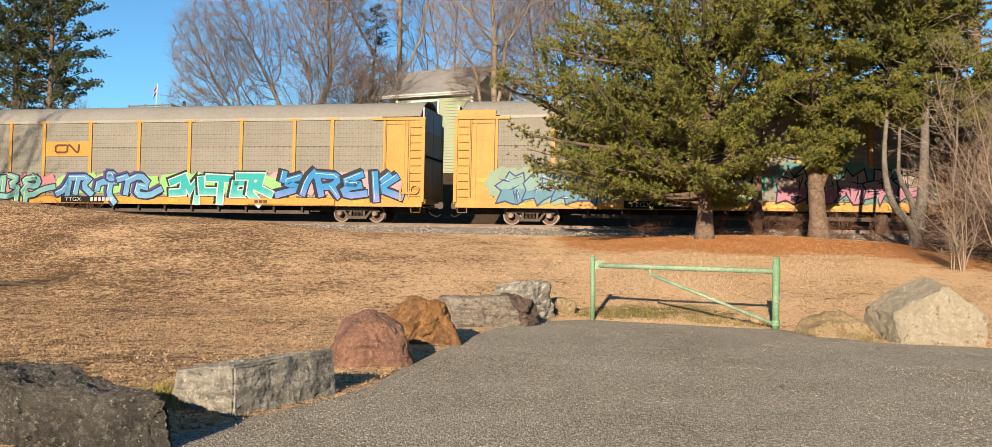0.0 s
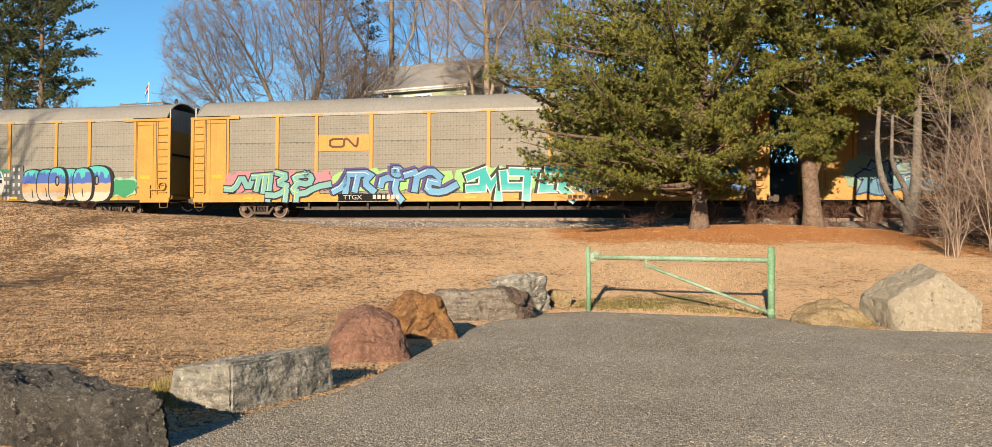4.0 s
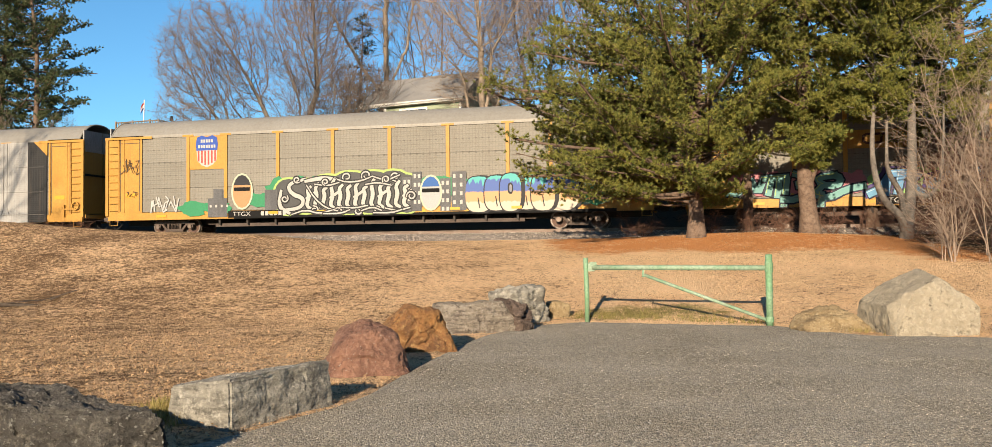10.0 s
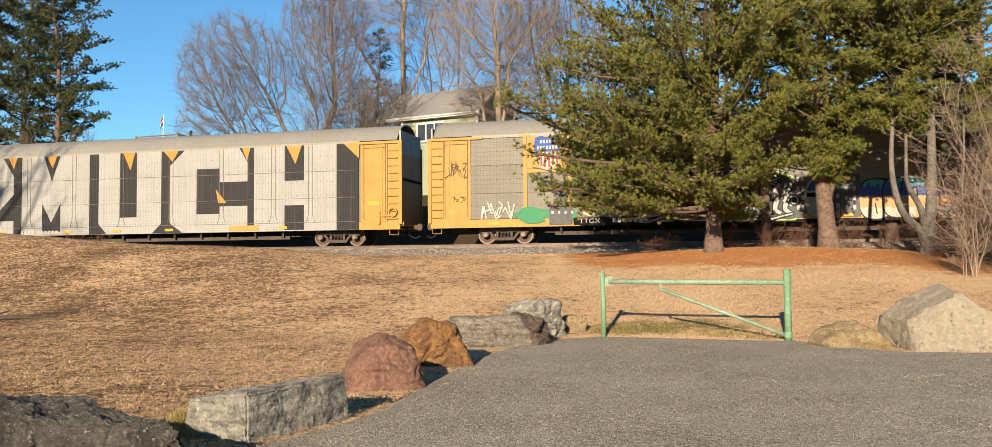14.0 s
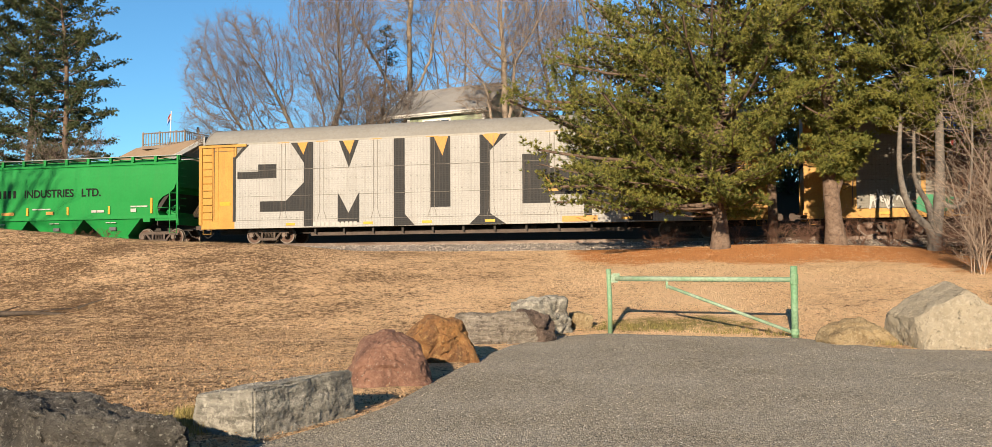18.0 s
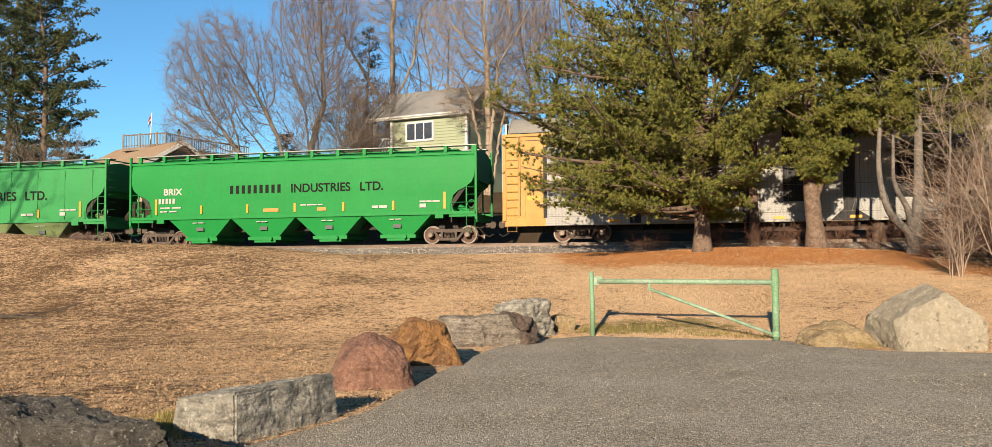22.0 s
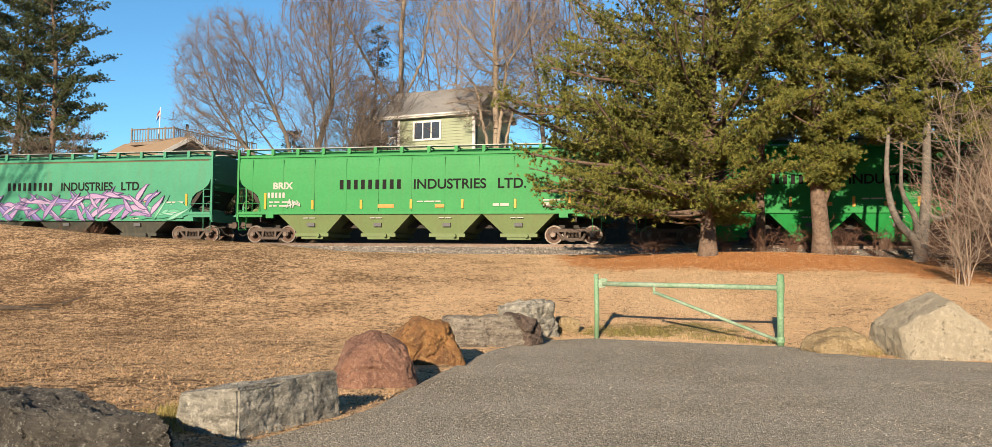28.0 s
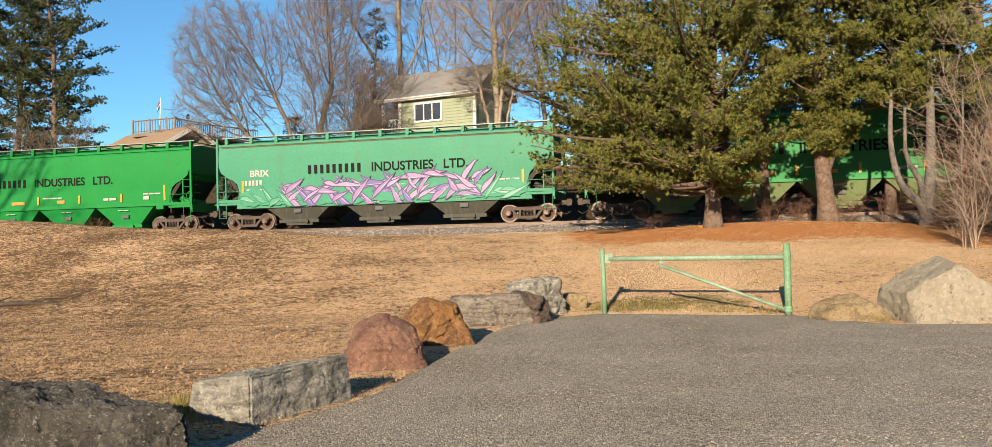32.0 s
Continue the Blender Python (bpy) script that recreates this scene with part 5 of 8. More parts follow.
    mark_bars(c, -7.5, 0.8, [(0.16,) * 4, (0.16,) * 6], 0.2, M_white, Y_N - 0.105, 0.06)


build_autoracks()


def green_paint(name, base, dirt):
    m = worn(name, base, tuple(v * 0.88 for v in base), tuple(v * 1.12 + 0.003 for v in base), 0.6, 0, 0.5, 9, dirt, (0.096, 0.078, 0.048), 0.06)
    m.node_tree.nodes["Principled BSDF"].inputs["Specular IOR Level"].default_value = 0.2
    return m


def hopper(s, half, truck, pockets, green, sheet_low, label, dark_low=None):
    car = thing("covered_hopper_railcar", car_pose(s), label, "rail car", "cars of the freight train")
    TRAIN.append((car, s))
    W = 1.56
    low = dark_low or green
    # body shell: sides bulge slightly, ends are cut away over the trucks
    rows = [(sheet_low, half - 1.0), (1.62, half - 1.12), (1.95, half - 1.17), (2.25, half - 1.08), (2.45, half - 0.86), (2.6, half - 0.52), (2.84, half - 0.2), (3.15, half - 0.07), (3.6, half - 0.06), (4.05, half - 0.05), (4.2, half - 0.05)]
    wide = [W - 0.02, W - 0.01, W, W + 0.01, W + 0.02, W + 0.025, W + 0.03, W + 0.025, W + 0.01, W - 0.05, W - 0.12]
    sh = Shape()
    for (z, xe), w in zip(rows, wide):
        sh.v += [(-xe, -w, z), (xe, -w, z), (xe, w, z), (-xe, w, z)]
    for i in range(len(rows) - 1):
        for j in range(4):
            o, q = i * 4 + j, i * 4 + (j + 1) % 4
            sh.f.append((o, q, q + 4, o + 4))
    sh.f.append((0, 3, 2, 1))
    part("body", sh, green, car)
    rf = Shape()
    xe = half - 0.05
    for y, z in ((-W + 0.12, 4.2), (-0.95, 4.36), (-0.6, 4.42), (0.6, 4.42), (0.95, 4.36), (W - 0.12, 4.2)):
        rf.v += [(-xe, y, z), (xe, y, z)]
    for i in range(5):
        rf.f.append((2 * i, 2 * i + 1, 2 * i + 3, 2 * i + 2))
    rf.f += [tuple(range(0, 12, 2)), tuple(range(11, 0, -2))]
    part("roof", rf, green, car)
    part("eave_rail", Shape().box(-half, half, -W + 0.02, -W + 0.14, 4.14, 4.24).box(-half, half, W - 0.14, W - 0.02, 4.14, 4.24), green, car)
    for side in (-1, 1):
        part("running_board", Shape().box(-half + 0.05, half - 0.05, side * 0.95 - 0.22, side * 0.95 + 0.22, 4.60, 4.635), M_silver, car, "pale grey running board")
        part("hatch_rim", Shape().box(-half + 1.2, half - 1.2, side * 0.02, side * 0.35, 4.42, 4.55) if side > 0 else Shape().box(-half + 1.2, half - 1.2, -0.35, -0.02, 4.42, 4.55), green, car)
    n = int(2 * half / 1.33)
    for i in range(n + 1):
        x = -half + 0.25 + (2 * half - 0.5) * i / n
        part("bracket", Shape().plate([(x - 0.04, 4.25), (x + 0.12, 4.33), (x + 0.12, 4.6), (x - 0.04, 4.6)], -1.22, -1.1).box(x - 0.03, x + 0.03, -1.2, 1.2, 4.55, 4.6), green, car)
    part("side_sill", Shape().box(-half, half, -W - 0.05, -W + 0.1, 1.36, 1.5).box(-half, half, W - 0.1, W + 0.05, 1.36, 1.5), green, car)
    part("centre_sill", Shape().box(-half, half, -0.2, 0.2, 0.75, 1.2), M_black, car)
    # discharge pockets
    span = 2 * (half - 2.15)
    pw = span / pockets
    for i in range(pockets):
        x = -span / 2 + pw * (i + 0.5)
        t, bm = pw / 2 + 0.02, pw * 0.22
        p = Shape()
        ys, yb = W - 0.03, 1.05
        p.v += [(x - t, -ys, 1.40), (x + t, -ys, 1.40), (x + t, ys, 1.40), (x - t, ys, 1.40), (x - bm, -yb - 0.25, 0.46), (x + bm, -yb - 0.25, 0.46), (x + bm, yb + 0.25, 0.46), (x - bm, yb + 0.25, 0.46)]
        p.f += [(0, 4, 5, 1), (1, 5, 6, 2), (2, 6, 7, 3), (3, 7, 4, 0), (4, 7, 6, 5)]
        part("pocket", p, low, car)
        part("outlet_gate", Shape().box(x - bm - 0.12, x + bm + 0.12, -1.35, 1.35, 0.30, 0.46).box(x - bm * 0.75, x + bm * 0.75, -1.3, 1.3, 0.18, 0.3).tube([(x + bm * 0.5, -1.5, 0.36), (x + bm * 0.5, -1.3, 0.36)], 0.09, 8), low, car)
        mark_bars(car, x - 0.35, 1.16, [(0.25, 0.3)], 0.04, M_white, -W - 0.006, 0.05)
        part("patch", Shape().box(x - 0.18, x + 0.2, -W + 0.06, -W + 0.13, 0.78, 0.95), M_dark, car)
    # ends
    for side in (-1, 1):
        xe = side * half
        part("slope_sheet", Shape().plate([(side * (half - 1.3), 1.5), (side * (half - 0.2), 3.0), (side * (half - 0.3), 3.1), (side * (half - 1.5), 1.6)], -1.5, 1.5), M_black, car, "dark sloping end sheet")
        # added sheet, black like the shaded opening, to close the view through it
        part("end_filler", Shape().box(side * (half - 1.2) - 0.03, side * (half - 1.2) + 0.03, -1.5, 1.5, 1.0, 2.6), M_black, car, "added dark sheet closing the view under the end")
        part("end_sheet", Shape().box(min(xe - side * 0.08, xe - side * 0.02), max(xe - side * 0.08, xe - side * 0.02), -W + 0.1, W - 0.1, 2.95, 4.18), green, car)
        for sy in (-1, 1):
            part("corner_post", Shape().box(xe - 0.05, xe + 0.05, sy * W - 0.05, sy * W + 0.05, 1.1, 4.55), green, car)
            part("inner_post", Shape().box(xe - side * 0.45 - 0.03, xe - side * 0.45 + 0.03, sy * W - 0.03, sy * W + 0.03, 1.4, 2.95), green, car)
        part("end_platform", Shape().box(min(xe, xe - side * 1.3), max(xe, xe - side * 1.3), -W, W, 1.24, 1.36).box(min(xe, xe + side * 0.06), max(xe, xe + side * 0.06), -W, W, 1.0, 1.36), green, car)
        for r in ladder(xe - side * 0.22, -W - 0.01, 1.55, 2.9, 0.42, 0.36, -0.05):
            part("ladder_rung", r, green, car)
        for z in np.arange(1.6, 4.5, 0.38):
            part("ladder_rung", Shape().tube([(xe + side * 0.08, -1.4, z), (xe + side * 0.08, -0.95, z)], 0.014, 5), green, car)
        part("step", Shape().tube([(xe - side * 0.05, -W, 1.1), (xe - side * 0.05, -W, 0.6), (xe - side * 0.45, -W, 0.6), (xe - side * 0.45, -W, 1.3)], 0.018, 5), green, car)
        part("handrail", Shape().tube([(xe - side * 0.05, -W - 0.06, 1.45), (xe - side * 0.05, -W - 0.08, 1.9), (xe - side * 1.2, -W - 0.08, 1.9), (xe - side * 1.2, -W - 0.06, 1.5)], 0.016, 5), green, car)
        part("jack_pad", Shape().box(xe - side * 1.75 - 0.2, xe - side * 1.75 + 0.2, -W - 0.08, -W + 0.1, 1.18, 1.38), green, car)
        part("brake_gear", Shape().tube([(xe - side * 0.5, -0.9, 1.5), (xe - side * 1.0, -0.9, 1.75)], 0.14, 8).box(xe - side * 0.75 - 0.2, xe - side * 0.75 + 0.2, -1.0, -0.5, 1.36, 1.6).disc(xe - side * 0.3, 1.85, -1.25, -1.22, 0.2, 12, 0.16), low, car)
        add_coupler(car, side * (half - 0.25), side)
        add_truck(car, side * truck)
    # reflectors and lettering
    k = 7
    for i in range(k):
        x = -half * 0.835 + half * 1.67 * i / (k - 1)
        tall = 0.78 if i in (0, k - 1) else 0.42
        part("reflector", Shape().box(x - 0.055, x + 0.055, -W - 0.045, -W - 0.028, 1.62, 1.62 + tall), M_reflect, car, "yellow reflector strip")
    for x, w in ((-1.25, 0.8), (1.4, 0.45)):
        part("patch", Shape().box(x - w / 2, x + w / 2, -W - 0.042, -W - 0.025, 1.66, 1.82), M_orange, car, "faded orange patch")
    part("marking", letters("BRIX", 0.44, -half * 0.79, 2.60, -W - 0.045, 1.1, 0.014), M_white, car)
    mark_bars(car, -half * 0.82, 2.16, [(0.12,) * 5], 0.26, M_white, -W - 0.042, 0.075)
    mark_bars(car, -half * 0.81, 1.92, [(0.2, 0.3), (0.5,)], 0.07, M_white, -W - 0.042, 0.04)
    mark_bars(car, -half * 0.81, 1.74, [(0.15, 0.2), (0.4,)], 0.07, M_white, -W - 0.042, 0.04)
    mark_bars(car, 0.3, 1.92, [(0.3, 0.5, 0.25)], 0.06, M_white, -W - 0.042, 0.05)
    mark_bars(car, half * 0.7, 1.95, [(0.3, 0.25, 0.35)], 0.07, M_white, -W - 0.042, 0.04)
    mark_bars(car, half * 0.7, 1.7, [(0.32,)], 0.18, M_white, -W - 0.042, 0.04)
    mark_bars(car, half * 0.44, 1.72, [(0.3, 0.4)], 0.12, M_white, -W - 0.042, 0.05)
    return car


def name_bars(car, x0, x1, z, h, words):
    """The writing along the side: the owner's name as a plain bar for every sign, then the common words."""
    W = 1.56
    total = sum(words) + 1.2 * (len(words) - 1)
    step = (x1 - x0) / total
    bar = Shape().box(0, step * 0.52, -W - 0.046, -W - 0.033, z, z + h).mesh("name_bar")
    x = x0
    for n, word in zip(words, ("", "INDUSTRIES", "LTD.")):
        if word:
            me = letters(word, h / 0.70, 0, z, -W - 0.046, 1.0, 0.013)
            span = max(v.co.x for v in me.vertices)
            me.transform(Matrix.Translation((x, 0, 0)) @ Matrix.Diagonal(((n - 0.25) * step / span, 1, 1, 1)))
            part("lettering", me, M_blackpaint, car, "black stencilled word")
            x += step * (n + 1.2)
            continue
        for i in range(n):
            part("name_bar", bar, M_blackpaint, car, m=pose(x, 0, 0))
            x += step
        x += step * 1.2


def build_hoppers():
    G1 = green_paint("bright_green_paint", (0.0024, 0.129, 0.0228), 0.07)
    G2 = green_paint("weathered_green_paint", (0.020, 0.150, 0.042), 0.15)
    G3 = green_paint("teal_green_paint", (0.032, 0.155, 0.092), 0.3)
    L2 = green_paint("dusty_green_paint", (0.085, 0.115, 0.045), 0.5)
    # near-black base puts shade under the teal car into the colour; streaks are dirt
    L3 = green_paint("shaded_grimy_paint", (0.03, 0.03, 0.024), 0.5)
    c = hopper(-61.87, 9.03, 7.57, 4, G1, 1.42, "bright green covered hopper railcar with black lettering")
    name_bars(c, -3.45, 4.6, 2.58, 0.40, [9, 10, 4])
    c = hopper(-81.33, 8.98, 7.55, 4, G2, 1.42, "weathered green covered hopper railcar with dusty bays", L2)
    name_bars(c, -3.6, 5.6, 2.55, 0.45, [9, 10, 4])
    scribble(c, -6.35, -5.65, 1.66, 2.1, 71, (0.6, 0.62, 0.58), 6, 0.025)
    for x in np.linspace(-8.2, 8.2, 11):
        part("sheet_seam", Shape().box(x - 0.012, x + 0.012, -1.60, -1.58, 1.52, 4.05), G2, c)
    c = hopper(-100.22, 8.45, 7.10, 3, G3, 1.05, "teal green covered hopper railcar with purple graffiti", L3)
    name_bars(c, -3.55, 4.55, 2.62, 0.42, [9, 10, 4])
    cloud(c, -6.9, 7.0, 1.10, 2.05, (0.08, 0.40, 0.24), 61, 16)
    shards(c, -7.0, -4.3, 1.10, 2.2, 6, 63, [(0.12, 0.46, 0.28), (0.18, 0.56, 0.34)], (0.05, 0.25, 0.15))
    shards(c, -4.9, 5.4, 1.08, 2.9, 60, 62, [(0.50, 0.33, 0.56), (0.58, 0.40, 0.62), (0.44, 0.28, 0.54), (0.26, 0.20, 0.50)], (0.13, 0.10, 0.24))
    shards(c, 5.0, 7.0, 1.10, 2.3, 5, 64, [(0.16, 0.52, 0.32), (0.24, 0.60, 0.42)], (0.07, 0.30, 0.19))
    part("rust_band", Shape().box(-8.2, 8.2, -1.505, -1.475, 3.98, 4.13), worn("rusty_top", (0.06, 0.042, 0.027), (0.03, 0.078, 0.048), (0.096, 0.054, 0.03), 0.8, 0, 1.2, 6), c, "rust-brown band under the eave")
    c = hopper(-119.2, 9.03, 7.57, 4, G1, 1.42, "bright green covered hopper railcar with black lettering")
    name_bars(c, -3.45, 4.6, 2.58, 0.40, [9, 10, 4])


build_hoppers()


# ---------------------------------------------------------------- trees and shrubs
M_palebark = worn("pale_bark", (0.20, 0.155, 0.115), (0.07, 0.054, 0.042), (0.27, 0.215, 0.16), 0.95, 0, 1.5, 12, relief=0.8, dist=0.02)
M_paletwig = worn("pale_twigs", (0.19, 0.145, 0.11), (0.10, 0.075, 0.057), (0.25, 0.195, 0.15), 0.95, 0, 0.6, 6, relief=0)
M_bark = worn("grey_bark", (0.099, 0.084, 0.0702), (0.039, 0.033, 0.0276), (0.156, 0.1368, 0.1158), 0.95, 0, 1.5, 12, relief=0.8, dist=0.02)
M_pinebark = worn("pine_bark", (0.099, 0.0648, 0.0456), (0.03, 0.0204, 0.015), (0.15, 0.108, 0.081), 0.95, 0, 3.5, 9, relief=0.9, dist=0.03)
M_twig = worn("bare_twigs", (0.125, 0.094, 0.076), (0.065, 0.048, 0.039), (0.17, 0.132, 0.106), 0.95, 0, 0.6, 6, relief=0)
M_pinktwig = worn("tan_twigs", (0.198, 0.147, 0.111), (0.12, 0.084, 0.063), (0.252, 0.195, 0.153), 0.95, 0, 0.8, 6, relief=0)
M_bramble = worn("brown_brambles", (0.096, 0.051, 0.033), (0.048, 0.027, 0.018), (0.144, 0.078, 0.054), 0.95, 0, 0.8, 6, relief=0)
M_needle = leafy("pine_needles", (0.055, 0.075, 0.02), (0.15, 0.145, 0.028), (0.20, 0.175, 0.045), 0.6, 0.18, 1.5)
M_farneedle = leafy("far_pine_needles", (0.04, 0.06, 0.028), (0.075, 0.088, 0.036), (0.105, 0.105, 0.05), 0.6, 0.22)
M_spruce = leafy("spruce_needles", (0.015, 0.027, 0.0168), (0.024, 0.036, 0.0192), (0.036, 0.042, 0.024), 0.6, 0.2)
M_ivy = leafy("ivy_leaves", (0.054, 0.06, 0.024), (0.084, 0.072, 0.036), (0.102, 0.084, 0.048), 0.6, 0.25)


def limbs_mesh(name, segs, sides=5):
    """Tapered limbs from rows of two ends and two radii."""
    A = np.array([(*p, *q, r, s) for p, q, r, s in segs], float)
    P, Q, R, S = A[:, 0:3], A[:, 3:6], A[:, 6], A[:, 7]
    D = Q - P
    D /= np.linalg.norm(D, axis=1)[:, None] + 1e-9
    up = np.where(np.abs(D[:, 2:3]) < 0.9, [[0, 0, 1.0]], [[0, 1.0, 0]])
    U = np.cross(D, up)
    U /= np.linalg.norm(U, axis=1)[:, None]
    V = np.cross(U, D)
    t = np.arange(sides) * 2 * np.pi / sides
    ring = U[:, None] * np.cos(t)[None, :, None] + V[:, None] * np.sin(t)[None, :, None]
    verts = np.concatenate([P[:, None] + ring * R[:, None, None], Q[:, None] + ring * S[:, None, None]], 1)
    i = np.arange(sides)
    f = np.stack([i, i + sides, (i + 1) % sides + sides, (i + 1) % sides], -1)
    F = f[None] + (np.arange(len(A)) * 2 * sides)[:, None, None]
    me = soup(name, verts.reshape(-1, 3), F.reshape(-1, 4))
    me.polygons.foreach_set("use_smooth", [True] * len(me.polygons))
    return me


def needle_mesh(name, spots, ways, rng, per=12, length=(0.09, 0.17), width=0.011):
    P, D = np.repeat(np.array(spots), per, 0), np.repeat(np.array(ways), per, 0)
    n = len(P)
    W = D * 0.7 + rng.normal(0, 0.6, (n, 3)) + [0, 0, 0.15]
    W /= np.linalg.norm(W, axis=1)[:, None]
    L = rng.uniform(*length, n)[:, None]
    side = np.cross(W, rng.normal(0, 1, (n, 3)))
    side /= np.linalg.norm(side, axis=1)[:, None] + 1e-9
    V = np.stack([P - side * width, P + side * width, P + W * L + side * width * 0.2], 1)
    return soup(name, V.reshape(-1, 3), np.arange(3 * n).reshape(-1, 3))


def run(rng, p, d, length, r, steps, wander, lift, segs, tip=0.35):
    """A limb that wanders and lifts; returns its points and ways."""
    pts = [(p.copy(), d.copy(), r)]
    for i in range(steps):
        d = (d + Vector((rng.gauss(0, wander), rng.gauss(0, wander), rng.gauss(0, wander) + lift))).normalized()
        q = p + d * (length / steps)
        r1 = r * (1 - (1 - tip) / steps * 1.0)
        segs.append((tuple(p), tuple(q), r, r1))
        p, r = q, r1
        pts.append((p.copy(), d.copy(), r))
    return pts


def pine(base, tall, stems, profile, start, limbs, seed, label, needle=M_needle, bark=M_pinebark, tuft=1.0, per=12, bias=None, dense=1.0, name="pine_tree", up=0.10, sweep=0.0, hollow=0.2, gap=-0.3):
    """A white pine: trunks, long limbs in loose layers, side shoots, and tufts of needles towards their ends.
    stems: rows of way off the vertical (x, y), height at which it leaves the base stem, radius and share of the height."""
    rng, nrg = random.Random(seed), np.random.default_rng(seed)
    wood, trunk, spots, ways, grown = [], [], [], [], []
    tree = thing(name, Matrix.Translation(base), label, "tree", "pines beside the railway")
    for sx, sy, z0, r0, share in stems:
        if isinstance(sx, list):
            way = [Vector(q) for q in sx]
            line = []
            for i in range(25):
                f = i / 24 * (len(way) - 1)
                j = min(int(f), len(way) - 2)
                w = [way[max(0, min(len(way) - 1, j + k))] for k in (-1, 0, 1, 2)]
                u = f - j
                q = 0.5 * (2 * w[1] + (w[2] - w[0]) * u + (2 * w[0] - 5 * w[1] + 4 * w[2] - w[3]) * u * u + (3 * w[1] - w[0] - 3 * w[2] + w[3]) * u ** 3)
                line.append((q, r0 * (1 - 0.75 * i / 24)))
            trunk.extend((tuple(a), tuple(b), ra, rb) for (a, ra), (b, rb) in zip(line, line[1:]))
            grown.append((line, share))
            continue
        p = Vector((0, 0, -0.1)) if z0 <= 0 else Vector((0, 0, z0))
        steps, H = 16, tall * share - max(z0, 0)
        d = Vector((sx, sy, 1)).normalized()
        line = []
        for i in range(steps):
            line.append((p.copy(), r0 * (1 - 0.9 * i / steps)))
            bend = 0.25 if i > 1 else 0.0
            d = Vector((d.x * (1 - bend) + rng.gauss(0, 0.035), d.y * (1 - bend) + rng.gauss(0, 0.035), 1)).normalized()
            q = p + d * (H / steps)
            flare = 1.35 if i == 0 and z0 <= 0 else 1.0
            trunk.append((tuple(p), tuple(q), r0 * (1 - 0.9 * i / steps) * flare, r0 * (1 - 0.9 * (i + 1) / steps)))
            p = q
        line.append((p.copy(), r0 * 0.1))
        grown.append((line, share))
    for line, share in grown:
        for k in range(int(limbs * share)):
            z = start + (tall * share - start) * (k + rng.random()) / (limbs * share)
            z = min(z, tall * share - 0.1)
            j = min(range(len(line)), key=lambda i: abs(line[i][0].z - z))
            o = line[j][0]
            L = profile(z) * rng.uniform(0.65, 1.12)
            az = k * 2.39996 + rng.uniform(-0.5, 0.5)
            if z < 6.5 and rng.random() < sweep:
                az = math.pi + rng.gauss(-0.1, 0.75)
            if bias:
                L *= bias(az, z)
            if L < 0.3:
                continue
            d = Vector((math.cos(az), math.sin(az), rng.uniform(-0.2, 0.16) + 0.4 * (z / tall) ** 1.5))
            r = min(line[j][1] * 0.55, 0.02 + 0.014 * L)
            steps = 7
            pts = run(rng, Vector((o.x, o.y, z)), d.normalized(), L, r, steps, 0.09, up * 0.5, wood, 0.15)
            for i in range(1, len(pts)):
                u = i / steps
                if u < hollow:
                    continue
                pp, dd, rr = pts[i]
                for _ in range(max(1, int((5 if u < 0.55 else 6) * dense))):
                    sdv = Vector((dd.x + rng.gauss(0, 0.7), dd.y + rng.gauss(0, 0.7), dd.z + rng.gauss(0.08, 0.14))).normalized()
                    sl = rng.uniform(0.4, 1.05) * (0.35 + 0.11 * L) * (1.15 - 0.5 * u)
                    o2 = pp - dd * (L / steps) * rng.random()
                    if noise.noise((o2.x * 0.62 + seed, o2.y * 0.62, o2.z * 1.25)) < gap:
                        continue
                    sub = run(rng, o2, sdv, sl, 0.010, 2, 0.12, 0.10, wood if rng.random() < 0.35 else [], 0.3)
                    m = max(2, int(sl / 0.15))
                    for w in range(m):                   # needles bunch in soft tufts at the shoots' ends
                        f = 0.35 + 0.65 * w / (m - 1)
                        a = sub[int(f * 2)][0].lerp(sub[int(f * 2) + 1][0], f * 2 % 1) if f < 1 else sub[2][0]
                        off = Vector((rng.gauss(0, 0.075), rng.gauss(0, 0.075), rng.gauss(0.01, 0.05))) * tuft
                        spots.append(tuple(a + off))
                        ways.append((sdv.x * 0.6 + off.x * 6, sdv.y * 0.6 + off.y * 6, 0.55 + off.z * 6))
    part("trunk", limbs_mesh("trunk", trunk, 10), bark, tree, "grey-brown scaly trunk")
    tagged(part("branch_wood", limbs_mesh("branch_wood", wood, 3), bark, tree), kind="stuff")
    part("crown", needle_mesh("crown", spots, ways, nrg, per, (0.075 * tuft, 0.135 * tuft), 0.0145 * tuft), needle, tree, "green needle tufts")["kind"] = "stuff"
    return tree


